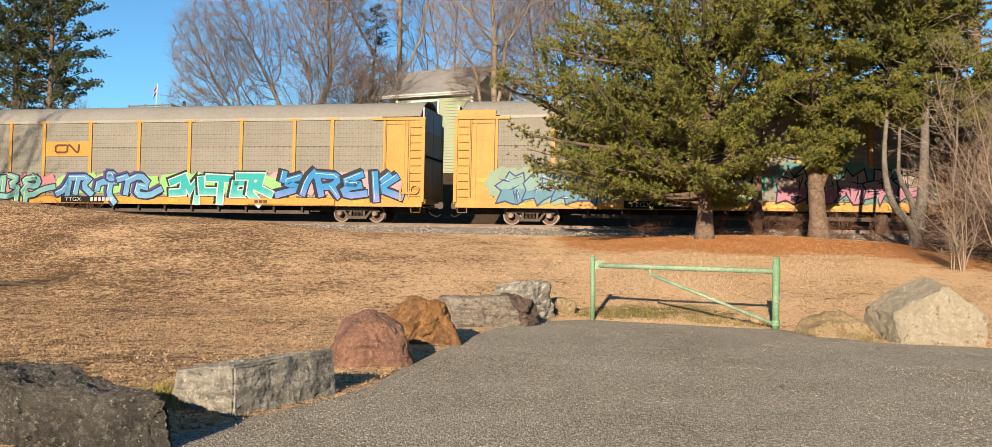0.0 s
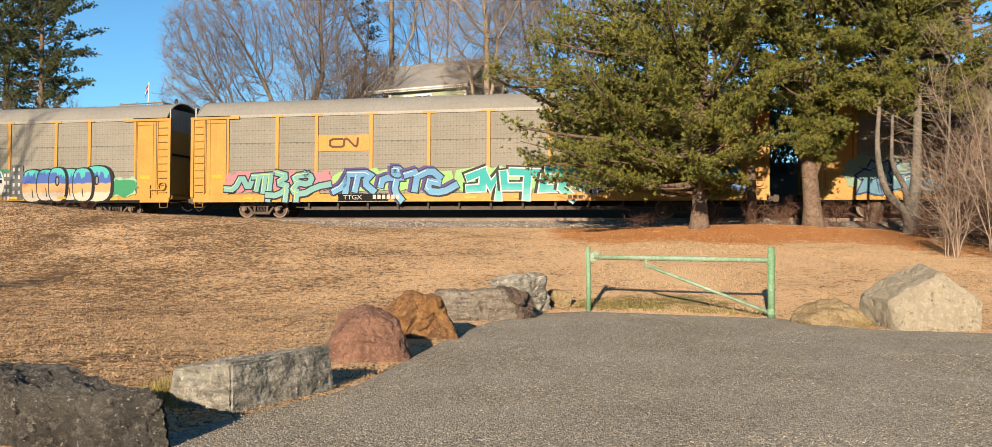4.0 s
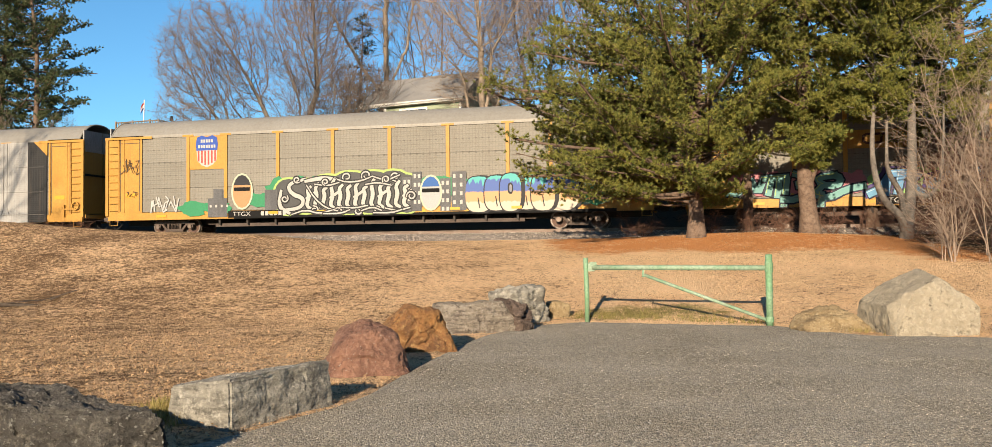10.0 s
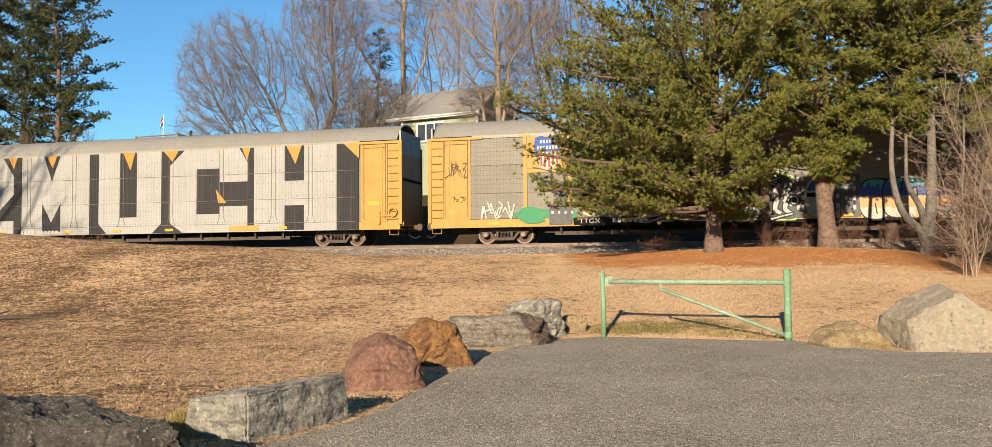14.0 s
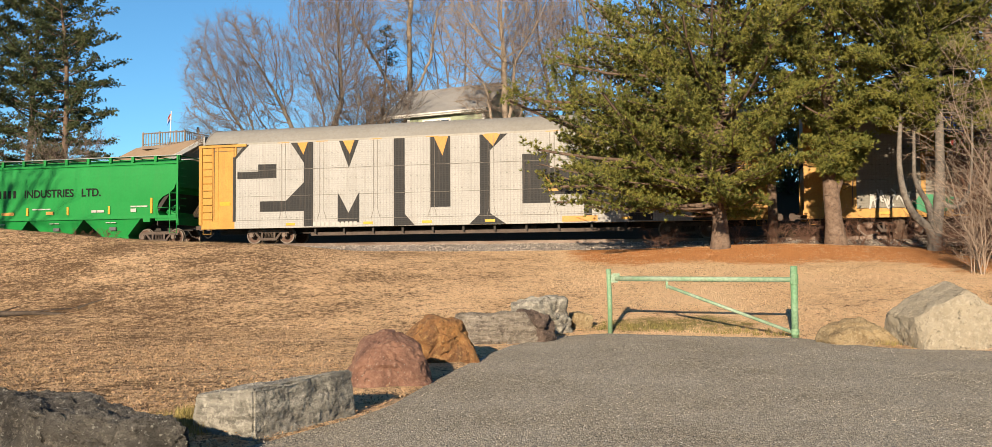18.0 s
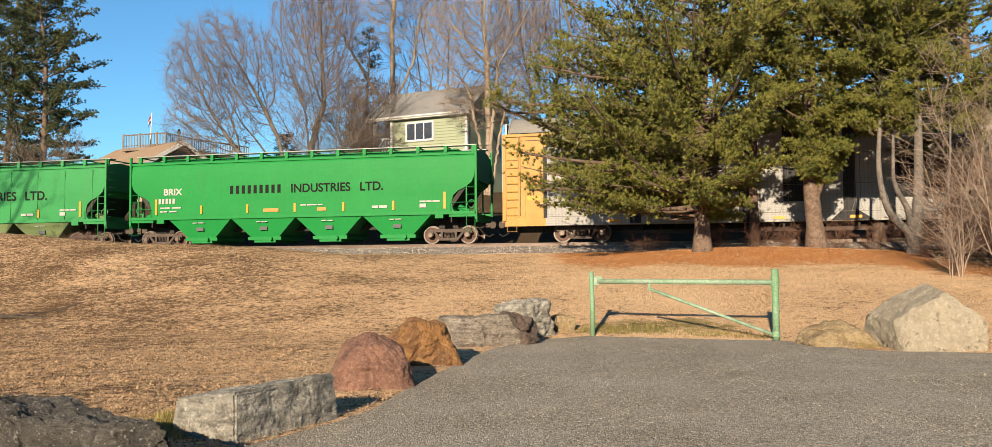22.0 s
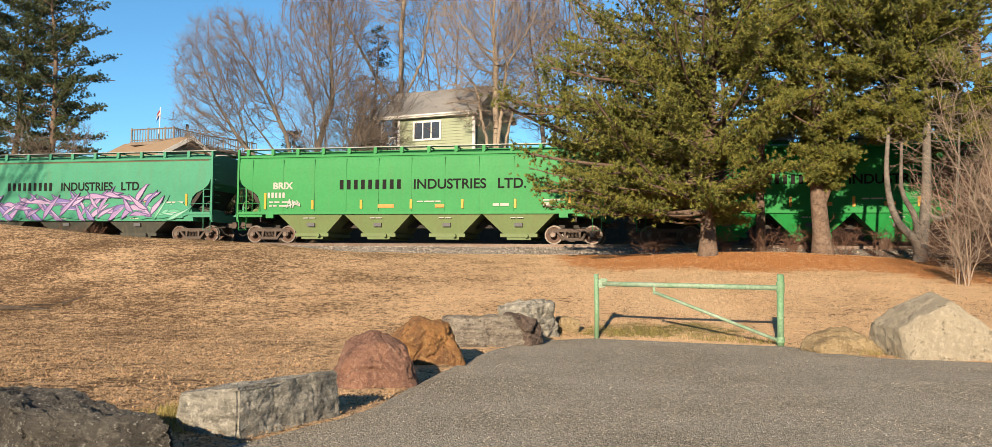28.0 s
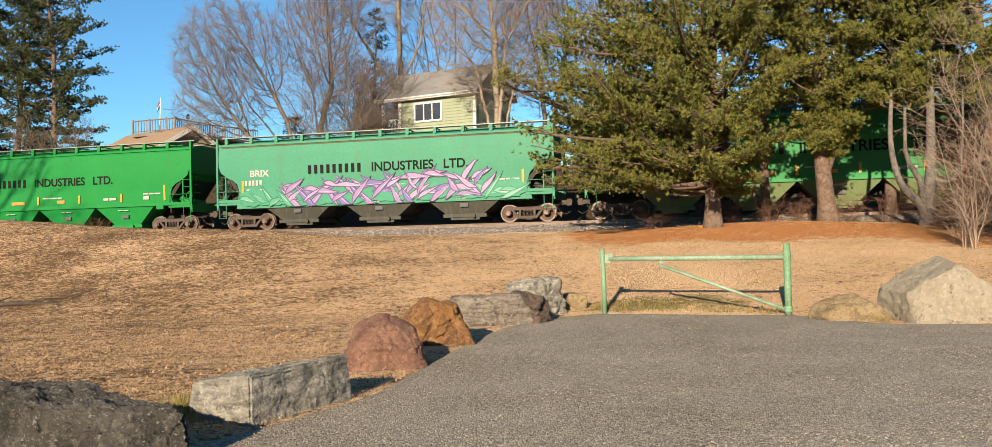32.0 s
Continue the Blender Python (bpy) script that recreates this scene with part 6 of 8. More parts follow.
def bare(base, tall, seed, label, stems=1, spread=0.5, trunk_r=0.25, clear=0.3, kids=(7, 7, 6, 5), shrink=(0.55, 0.5, 0.48, 0.5), lift=0.06, bark=M_bark, twig=M_twig, name="bare_tree", group="bare trees behind the railway", twig_r=0.011, wander=0.13, category="tree", ways=None, fork=(0.5, 0.95)):
    """A leafless tree: stems, limbs, branches and twigs, each thinner than the last."""
    rng = random.Random(seed)
    tree = thing(name, Matrix.Translation(base), label, category, group)
    big, small = [], []

    def grow(p, d, length, r, level):
        store = big if level < 2 else small
        steps = (7, 5, 4, 3, 2)[min(level, 4)]
        pts = run(rng, p, d, length, r, steps, wander * (0.6 if level == 0 else 1), lift, store, 0.30 if level else 0.25)
        if level >= len(kids):
            return
        n = kids[level]
        lo = clear if level == 0 else 0.2
        for k in range(n):
            f = lo + (1 - lo) * (k + rng.random() * 0.9) / n
            j = min(int(f * steps), steps - 1)
            a, b = pts[j], pts[j + 1]
            pp = a[0].lerp(b[0], f * steps % 1)
            side = Vector((rng.gauss(0, 1), rng.gauss(0, 1), rng.gauss(0.1, 0.5)))
            side = (side - a[1] * side.dot(a[1])).normalized()
            ang = rng.uniform(*fork)
            dd = (a[1] * math.cos(ang) + side * math.sin(ang)).normalized()
            ll = length * shrink[level] * rng.uniform(0.75, 1.2) * (1.15 - 0.5 * f if level == 0 else 1.1 - 0.35 * f)
            grow(pp, dd, ll, max(b[2] * 0.68, twig_r), level + 1)
    for tx, ty, share in ways or ():
        grow(Vector((tx * 0.35, rng.gauss(0, 0.1), -0.15)), Vector((tx, ty, 1)).normalized(), tall * share, trunk_r * rng.uniform(0.75, 1), 0)
    for k in range(0 if ways else stems):
        an = 2 * math.pi * k / stems + rng.uniform(-0.5, 0.5)
        tilt = spread * (0 if stems == 1 else rng.uniform(0.5, 1))
        d = Vector((math.cos(an) * tilt, math.sin(an) * tilt, 1)).normalized()
        grow(Vector((rng.gauss(0, 0.12), rng.gauss(0, 0.12), -0.15)) if stems > 1 else Vector((0, 0, -0.15)), d, tall * rng.uniform(0.85, 1.0), trunk_r * (1 if stems == 1 else rng.uniform(0.6, 1)), 0)
    part("trunk", limbs_mesh("trunk", big, 7), bark, tree, "grey bare trunk and limbs")
    part("twig_crown", limbs_mesh("twig_crown", small, 3), twig, tree, "fine bare twigs")["kind"] = "stuff"
    return tree


def crown_tree(base, feet, hulls, count, seed, label, bark=M_bark, twig=M_twig, step=0.26, kill=0.44, tip=0.0115, twigs=5, droop=0.0, group="bare trees behind the railway"):
    """A leafless tree whose limbs grow towards free room inside rounded hulls (middle, half sizes), fork by fork; limbs thicken downwards.
    feet: rows of points, the stems' first runs."""
    rng, nrg = random.Random(seed), np.random.default_rng(seed)
    tree = thing("bare_tree", Matrix.Translation(base), label, "tree", group)
    goal = []
    for (cx, cy, cz), (hx, hy, hz), share in hulls:
        d = nrg.normal(0, 1, (int(count * share), 3))
        d /= np.linalg.norm(d, axis=1)[:, None]
        goal.append(d * nrg.random((len(d), 1)) ** 0.4 * [hx, hy, hz] + [cx, cy, cz])
    goal = np.concatenate(goal)
    P, up, way = [], [], []
    for foot in feet:
        last = -1
        for a, b in zip(foot, foot[1:]):
            a, b = np.array(a, float), np.array(b, float)
            n = max(1, int(np.linalg.norm(b - a) / step))
            for i in range(n):
                P.append(a + (b - a) * (i / n) + nrg.normal(0, 0.03, 3) * (last >= 0))
                way.append((b - a) / np.linalg.norm(b - a))
                up.append(last)
                last = len(P) - 1
    P, way = np.array(P), np.array(way)
    near, best = np.full(len(goal), -1), np.full(len(goal), 1e9)
    fresh = np.arange(len(P))
    alive = np.ones(len(goal), bool)
    for _ in range(90):
        D = np.linalg.norm(goal[:, None] - P[fresh][None], axis=2)
        k = D.argmin(1)
        m = D[np.arange(len(goal)), k]
        better = m < best
        best[better], near[better] = m[better], fresh[k[better]]
        alive &= best > kill
        if not alive.any():
            break
        src = near[alive]
        pull = goal[alive] - P[src]
        pull /= np.linalg.norm(pull, axis=1)[:, None]
        total = np.zeros_like(P)
        np.add.at(total, src, pull)
        ids = np.unique(src)
        ids = ids[np.bincount(np.array(up)[np.array(up) >= 0], minlength=len(P))[ids] < 3]
        if not len(ids):
            break
        v = total[ids]
        v = v / (np.linalg.norm(v, axis=1)[:, None] + 1e-6) + way[ids] * 0.8 + nrg.normal(0, 0.09, (len(ids), 3)) - [0, 0, droop]
        v /= np.linalg.norm(v, axis=1)[:, None]
        Q = P[ids] + v * step
        fresh = np.arange(len(P), len(P) + len(ids))
        P, way = np.concatenate([P, Q]), np.concatenate([way, v])
        up += [int(i) for i in ids]
        if len(P) > 9000:
            break
    n = len(P)
    area, kids = np.zeros(n), np.zeros(n, int)
    for i in range(n - 1, -1, -1):
        if kids[i] == 0:
            area[i] = tip ** 2.05
        if up[i] >= 0:
            area[up[i]] += area[i]
            kids[up[i]] += 1
    R = area ** (1 / 2.05)
    big, small = [], []
    for i in range(n):
        if up[i] >= 0:
            (big if R[i] > 0.05 else small).append((tuple(P[up[i]]), tuple(P[i]), min(R[up[i]], R[i] * 1.12), R[i]))
        if R[i] < tip * 2.6:
            for _ in range(twigs + (2 if kids[i] == 0 else 0)):
                d = Vector(way[i]) + Vector((rng.gauss(0, 0.5), rng.gauss(0, 0.5), rng.gauss(0.1, 0.45)))
                run(rng, Vector(P[i]), d.normalized(), rng.uniform(0.4, 1.0), tip * 0.6, 2, 0.12, 0.03, small, 0.45)
    part("trunk", limbs_mesh("trunk", big, 7), bark, tree, "grey bare trunk and limbs")
    part("twig_crown", limbs_mesh("twig_crown", small, 3), twig, tree, "fine bare twigs")["kind"] = "stuff"
    return tree


def clumps(base, size, count, seed, label, material, name="shrub", category="shrub", leaf=0.1, kind=""):
    """A shrub of many small leaves on short stems."""
    rng, nrg = random.Random(seed), np.random.default_rng(seed)
    ob = thing(name, Matrix.Translation(base), label, category)
    spots, ways, wood = [], [], []
    for _ in range(count):
        v = Vector((rng.gauss(0, 1), rng.gauss(0, 1), rng.gauss(0, 1))).normalized() * rng.random() ** 0.4
        p = Vector((v.x * size[0], v.y * size[1], size[2] * (0.5 + 0.5 * v.z) * (0.85 + 0.3 * noise.noise((v.x * 3 + seed, v.y * 3, v.z * 3)))))
        spots.append(tuple(p)); ways.append((v.x, v.y, 0.6))
    for _ in range(40):
        an, t = rng.uniform(0, 6.28), rng.random()
        run(rng, Vector((0, 0, 0)), Vector((math.cos(an) * t * size[0] / size[2] * 2, math.sin(an) * t * size[1] / size[2] * 2, 1)).normalized(), size[2] * 0.9, 0.03, 5, 0.12, 0.0, wood)
    tagged(part("stem_wood", limbs_mesh("stem_wood", wood, 4), M_bark, ob), kind="stuff")
    tagged(part("foliage", needle_mesh("foliage", spots, ways, nrg, 9, (leaf, leaf * 2.0), leaf * 0.16), material, ob), kind="stuff")
    return ob


def build_pines():
    reach = lambda az, z: 1.0 + 0.36 * max(0, -math.cos(az)) - (0.62 if z < 4.2 else 0.25) * max(0, math.cos(az)) - (0.4 if z < 4.2 else 0.1) * max(0, math.sin(az))
    pine(ground_point(7.8, 33.0), 15.5, [(0.02, 0.0, 0, 0.30, 1.0), (0.60, 0.1, 1.0, 0.13, 0.5), (-0.5, -0.2, 1.3, 0.10, 0.3)], lambda z: float(np.interp(z, [0.8, 1.6, 2.6, 5, 8.7, 12, 15.5], [3.0, 4.8, 5.7, 5.2, 4.6, 3.2, 0.6])), 1.2, 150, 3, "tall green white pine with low sweeping limbs", bias=reach, dense=1.9, tuft=1.2, per=15, sweep=0.5)
    pine(ground_point(12.15, 33.2), 15.5, [(-0.06, 0.0, 0, 0.34, 1.0), (0.30, 0.0, 1.9, 0.15, 0.9), (-0.35, -0.1, 1.7, 0.10, 0.35)], lambda z: float(np.interp(z, [2.4, 4, 5, 7, 10, 13, 15.5], [1.0, 1.6, 2.8, 4.2, 4.4, 3.0, 0.6])), 2.4, 98, 4, "green white pine with a forked trunk", bias=lambda az, z: 1.0 if z > 4.6 else max(0, 0.25 - math.sin(az)), dense=2.3, tuft=1.2, per=15, gap=-0.3)
    pine(ground_point(14.7, 31.0), 15.0, [([(0.0, 0, -0.1), (0.15, 0, 1.0), (0.3, 0, 3.0), (0.3, 0, 8.0), (0.2, 0, 15.0)], 0, 0, 0.25, 1.0),
         ([(0, 0, 0.2), (-0.2, -0.1, 0.75), (-0.8, -0.2, 1.35), (-1.1, -0.2, 2.2), (-1.15, -0.1, 3.3), (-1.0, 0, 5.0), (-0.9, 0, 8.0)], 0, 0, 0.17, 0.55),
         ([(0, 0, 0.8), (-0.1, 0.1, 1.6), (-0.45, 0.2, 2.4), (-0.5, 0.2, 3.4), (-0.35, 0.2, 8.0)], 0, 0, 0.13, 0.55),
         ([(0.2, 0, 1.7), (0.75, -0.1, 1.5), (1.15, -0.1, 1.9), (1.4, 0, 3.0), (1.5, 0, 6.0)], 0, 0, 0.10, 0.4)], lambda z: float(np.interp(z, [3, 5, 6.5, 9, 11, 14, 15], [0.9, 1.6, 3.0, 3.6, 3.4, 2.0, 0.6])), 4.2, 100, 5, "green white pine with curved grey trunks", bark=M_bark, dense=1.8, tuft=1.2, per=15, gap=-0.12)
    pine(ground_point(18.0, 33.0), 15.0, [(0.02, 0.0, 0, 0.28, 1.0)], lambda z: float(np.interp(z, [2, 5, 8, 12, 15], [2.4, 3.4, 4.0, 3.0, 0.6])), 3.4, 92, 6, "green white pine at the edge of the thicket", dense=1.8, tuft=1.2, per=15, gap=-0.2)
    pine(ground_point(11.0, 37.2), 13.5, [(0.02, 0.0, 0, 0.22, 1.0)], lambda z: float(np.interp(z, [4, 6, 9, 12, 14], [1.2, 2.6, 3.2, 2.4, 0.6])), 6.6, 32, 7, "green white pine close to the track", dense=1.7, tuft=1.25, per=14)
    pine(ground_point(16.2, 37.0), 14.0, [(0.02, 0.0, 0, 0.26, 1.0)], lambda z: float(np.interp(z, [4, 6, 9, 12, 14], [1.2, 2.4, 3.2, 2.4, 0.6])), 7.0, 30, 36, "green white pine close to the track", dense=1.7, tuft=1.25, per=14)
    # left group, beyond the track
    for x, y, h, sd, r in ((-42.4, 76.0, 26, 8, 1.2), (-38.4, 75.0, 23, 9, 1.0), (-47.5, 77.5, 27, 10, 1.2)):
        pine(ground_point(x, y), h, [(0.02, 0.0, 0, 0.32, 1.0)], lambda z, h=h, r=r: r * float(np.interp(z, [3, 9, 14, 19, h], [3.8, 4.6, 4.8, 3.9, 0.5])), 3.4, 95, sd, "dark green white pine beyond the railway", needle=M_farneedle, tuft=2.0, per=14, dense=1.5, hollow=0.25, gap=-0.28)


def build_bare_trees():
    crown_tree(ground_point(-13.7, 58.0), [[(0, 0, -0.2), (-0.5, 0, 1.6), (-1.3, 0.1, 3.2)], [(0.1, 0.2, -0.2), (-0.1, 0.3, 2.5), (-0.5, 0.3, 4.2)], [(-0.2, -0.2, -0.2), (-1.6, -0.3, 1.8), (-2.8, -0.3, 2.9)]],
               [((-4.0, 0, 8.0), (3.9, 3.2, 4.3), 0.8), ((-4.6, 0, 4.6), (3.4, 2.6, 2.0), 0.2)], 4200, 11, "spreading leafless grey tree behind the railway")
    crown_tree(ground_point(-12.2, 59.3), [[(0, 0, -0.2), (-0.1, 0, 2.6), (0.3, 0.1, 4.6), (0.9, 0, 6.4)], [(-0.1, 0, 2.4), (-0.35, 0.1, 5.6)]],
               [((0.3, 0, 11.2), (3.2, 3.0, 5.0), 0.85), ((1.6, 0, 6.8), (2.2, 2.0, 2.2), 0.15)], 3600, 12, "leafless grey tree with upright limbs")
    crown_tree(ground_point(-7.6, 67.0), [[(0, 0, -0.2), (0.1, 0, 6.0), (0.0, 0, 13.0), (0.3, 0, 19.0)], [(0.1, 0, 7.5), (1.6, 0.2, 11.0), (2.2, 0.2, 15.0)], [(0, 0, 7.0), (-1.8, -0.3, 9.5), (-4.6, -0.5, 14.5)]],
               [((0.2, 0, 17.5), (4.6, 3.5, 6.5), 0.8), ((-4.6, -0.5, 13.0), (2.6, 2.0, 3.0), 0.2)], 3000, 13, "tall leafless tree with ivy on its trunk", twig=M_paletwig, bark=M_palebark, tip=0.014, step=0.32, kill=0.6)
    crown_tree(ground_point(-0.3, 54.5), [[(-0.2, 0, -0.2), (-0.4, 0.1, 3.0), (-1.3, 0.2, 7.0)], [(0, 0, -0.2), (0.1, -0.1, 4.0), (0.0, 0, 8.5)], [(0.25, 0.1, -0.2), (0.7, 0.2, 3.4), (1.6, 0.2, 7.0)], [(0.1, -0.2, -0.2), (0.2, -0.4, 3.0), (0.7, -0.6, 8.0)]],
               [((0.0, 0, 10.0), (4.2, 3.0, 6.4), 1.0)], 4000, 14, "leafless many-stemmed tree beside the house", twig=M_paletwig, bark=M_palebark)
    crown_tree(ground_point(2.9, 60.0), [[(0, 0, -0.2), (0.1, 0, 4.0), (-0.3, 0, 8.0)], [(0.3, 0, -0.2), (0.9, 0, 4.5), (1.6, 0, 8.0)]],
               [((0.6, 0, 10.5), (4.0, 3.0, 7.0), 1.0)], 2600, 15, "leafless grey tree behind the railway")
    bare(ground_point(-4.4, 70.0), 16.0, 16, "leafless grey tree behind the house", 3, 0.3, 0.14, 0.3, (7, 6, 5, 5), lift=0.06, twig_r=0.010)
    bare(ground_point(7.5, 58.0), 14.0, 17, "leafless grey tree behind the pines", 3, 0.35, 0.2, 0.3, (6, 6, 5), lift=0.07)
    bare(ground_point(14.0, 60.0), 15.0, 18, "leafless grey tree behind the pines", 3, 0.35, 0.2, 0.3, (6, 6, 5), lift=0.07)
    bare(ground_point(-10.7, 57.5), 7.8, 19, "tangled leafless brown thicket", 9, 0.5, 0.06, 0.1, (8, 7, 6), (0.5, 0.5, 0.5), 0.03, name="bare_shrub", group="thickets", category="shrub")
    bare(ground_point(-9.2, 60.5), 8.2, 20, "tangled leafless brown thicket", 9, 0.5, 0.06, 0.1, (8, 7, 6), (0.5, 0.5, 0.5), 0.03, name="bare_shrub", group="thickets", category="shrub")
    bare(ground_point(-44.0, 70.0), 6.5, 33, "tangled leafless brown thicket", 7, 0.5, 0.06, 0.1, (8, 7, 6), (0.5, 0.5, 0.5), 0.03, name="bare_shrub", group="thickets", category="shrub")
    bare(ground_point(-36.5, 72.0), 5.8, 34, "tangled leafless brown thicket", 7, 0.5, 0.06, 0.1, (8, 7, 6), (0.5, 0.5, 0.5), 0.03, name="bare_shrub", group="thickets", category="shrub")
    # the tree whose shade falls on the passing cars
    bare(ground_point(-38.0, 15.0), 17.0, 21, "leafless grey tree at the edge of the lawn", 2, 0.2, 0.3, 0.35, (7, 6, 5, 3), lift=0.06, group="")
    # right thicket
    for x, y, h, sd in ((13.9, 24.0, 6.0, 22), (14.7, 24.6, 6.6, 23), (15.6, 23.8, 6.5, 25), (13.6, 25.6, 3.6, 24), (14.2, 22.6, 2.6, 26), (13.1, 25.0, 1.8, 35), (15.0, 25.8, 5.0, 37)):
        bare(ground_point(x, y), h, sd, "tan leafless many-stemmed shrub", 5, 0.26, 0.026, 0.15, (7, 6, 4), (0.42, 0.48, 0.5), 0.03, M_pinktwig, M_pinktwig, "bare_shrub", "shrubs beside the pines", 0.005, category="shrub")
    # brambles by the track
    for k, (x, y, h) in enumerate(((6.2, 36.0, 1.1), (8.9, 35.6, 1.2), (10.6, 35.4, 1.3), (11.3, 34.2, 0.9), (13.4, 34.6, 1.4), (14.2, 33.0, 1.2), (15.6, 32.2, 1.6), (16.6, 31.0, 1.6), (15.0, 29.6, 1.2), (17.4, 33.0, 2.2), (18.4, 32.0, 2.4), (16.8, 29.2, 1.8), (17.8, 29.8, 2.2), (15.8, 27.6, 1.4), (12.9, 36.0, 1.6), (17.0, 35.6, 2.0))):
        bare(ground_point(x, y), h, 40 + k, "low brown bramble bush", 9, 0.9, 0.014, 0.1, (6, 5), (0.6, 0.5), -0.03, M_bramble, M_bramble, "bramble_bush", "brambles along the track", 0.006, 0.2, "bush")
    for k, (x, y, h) in enumerate(((18.6, 35.0, 4.2), (20.2, 33.6, 4.0), (19.2, 31.4, 3.4))):
        bare(ground_point(x, y), h, 90 + k, "tangled leafless brown thicket", 9, 0.5, 0.035, 0.1, (8, 7, 5), (0.5, 0.5, 0.5), 0.03, M_bramble, M_bramble, "bare_shrub", "thickets", category="shrub")
    for k, (s, o, h) in enumerate(((-26.5, -2.2, 1.5), (-25.2, -1.6, 1.4), (-20.3, -2.0, 1.2), (-19.2, -1.5, 1.3), (-11.5, -1.6, 0.5))):
        p = along(s, o, 0)
        bare(ground_point(p[0], p[1]), h, 60 + k, "dry brown weeds beside the track", 9, 0.5, 0.012, 0.1, (6, 5), (0.5, 0.5), 0.0, M_bramble, M_bramble, "weed_clump", "weeds along the track", 0.006, 0.15, "weeds")
    # evergreens among the bare trees
    pine(ground_point(-10.3, 70.0), 14.0, [(0, 0, 0, 0.25, 1.0)], lambda z: 3.0 * (1 - z / 14.2) + 0.5, 1.0, 75, 27, "dark narrow spruce among the bare trees", needle=M_spruce, tuft=1.3, per=8, dense=0.6, name="spruce_tree", up=-0.03)
    pine(ground_point(-15.5, 66.0), 5.2, [(0, 0, 0, 0.2, 1.0)], lambda z: 1.9 * (1 - z / 5.4) + 0.4, 1.0, 55, 28, "dark narrow spruce among the bare trees", needle=M_spruce, tuft=1.3, per=8, dense=0.55, name="spruce_tree", up=-0.03)
    for x, y, sx, sz, sd in ((-15.4, 54.0, 2.2, 4.0, 29), (-12.6, 54.4, 1.6, 3.4, 30), (-9.2, 62.0, 1.6, 6.5, 31)):
        clumps(ground_point(x, y), (sx, 1.3, sz), 1500, sd, "dull green evergreen shrub", M_farneedle, "evergreen_shrub", leaf=0.16)
    for k, (x, y, sx, sz) in enumerate(((6.5, 51.0, 2.6, 5.5), (11.0, 50.0, 2.8, 6.5), (15.5, 49.0, 2.6, 6.0), (20.0, 48.0, 2.8, 6.5), (24.5, 47.0, 2.8, 6.0))):
        clumps(ground_point(x, y), (sx, 1.6, sz), 1500, 80 + k, "dark evergreen shrub behind the track", M_farneedle, "evergreen_shrub", leaf=0.2)
    clumps(ground_point(-7.6, 67.0), (0.75, 0.75, 11.0), 1500, 32, "green ivy wrapped round a trunk", M_ivy, "ivy", "climbing plant", 0.13)


build_pines()
build_bare_trees()


# ---------------------------------------------------------------- houses beyond the track
M_shingle = worn("grey_shingles", (0.162, 0.156, 0.15), (0.102, 0.099, 0.096), (0.198, 0.192, 0.186), 0.9, 0, 0.7, 20)
M_brownshingle = worn("brown_shingles", (0.216, 0.153, 0.099), (0.15, 0.102, 0.066), (0.252, 0.186, 0.126), 0.9, 0, 0.7, 20)
M_siding = worn("pale_green_siding", (0.195, 0.218, 0.145), (0.16, 0.182, 0.12), (0.222, 0.245, 0.168), 0.7, 0, 0.8, 12, relief=0.1)
M_trim = worn("white_trim", (0.456, 0.444, 0.414), (0.372, 0.36, 0.336), (0.48, 0.474, 0.456), 0.6, 0, 1, 14, relief=0.05)
M_deckwood = worn("weathered_deck_wood", (0.125, 0.098, 0.078), (0.07, 0.053, 0.042), (0.18, 0.15, 0.125), 0.85, 0, 1.2, 12)
M_tan = worn("tan_siding", (0.252, 0.198, 0.132), (0.198, 0.156, 0.102), (0.288, 0.228, 0.162), 0.8)
M_glass = glass_mat()


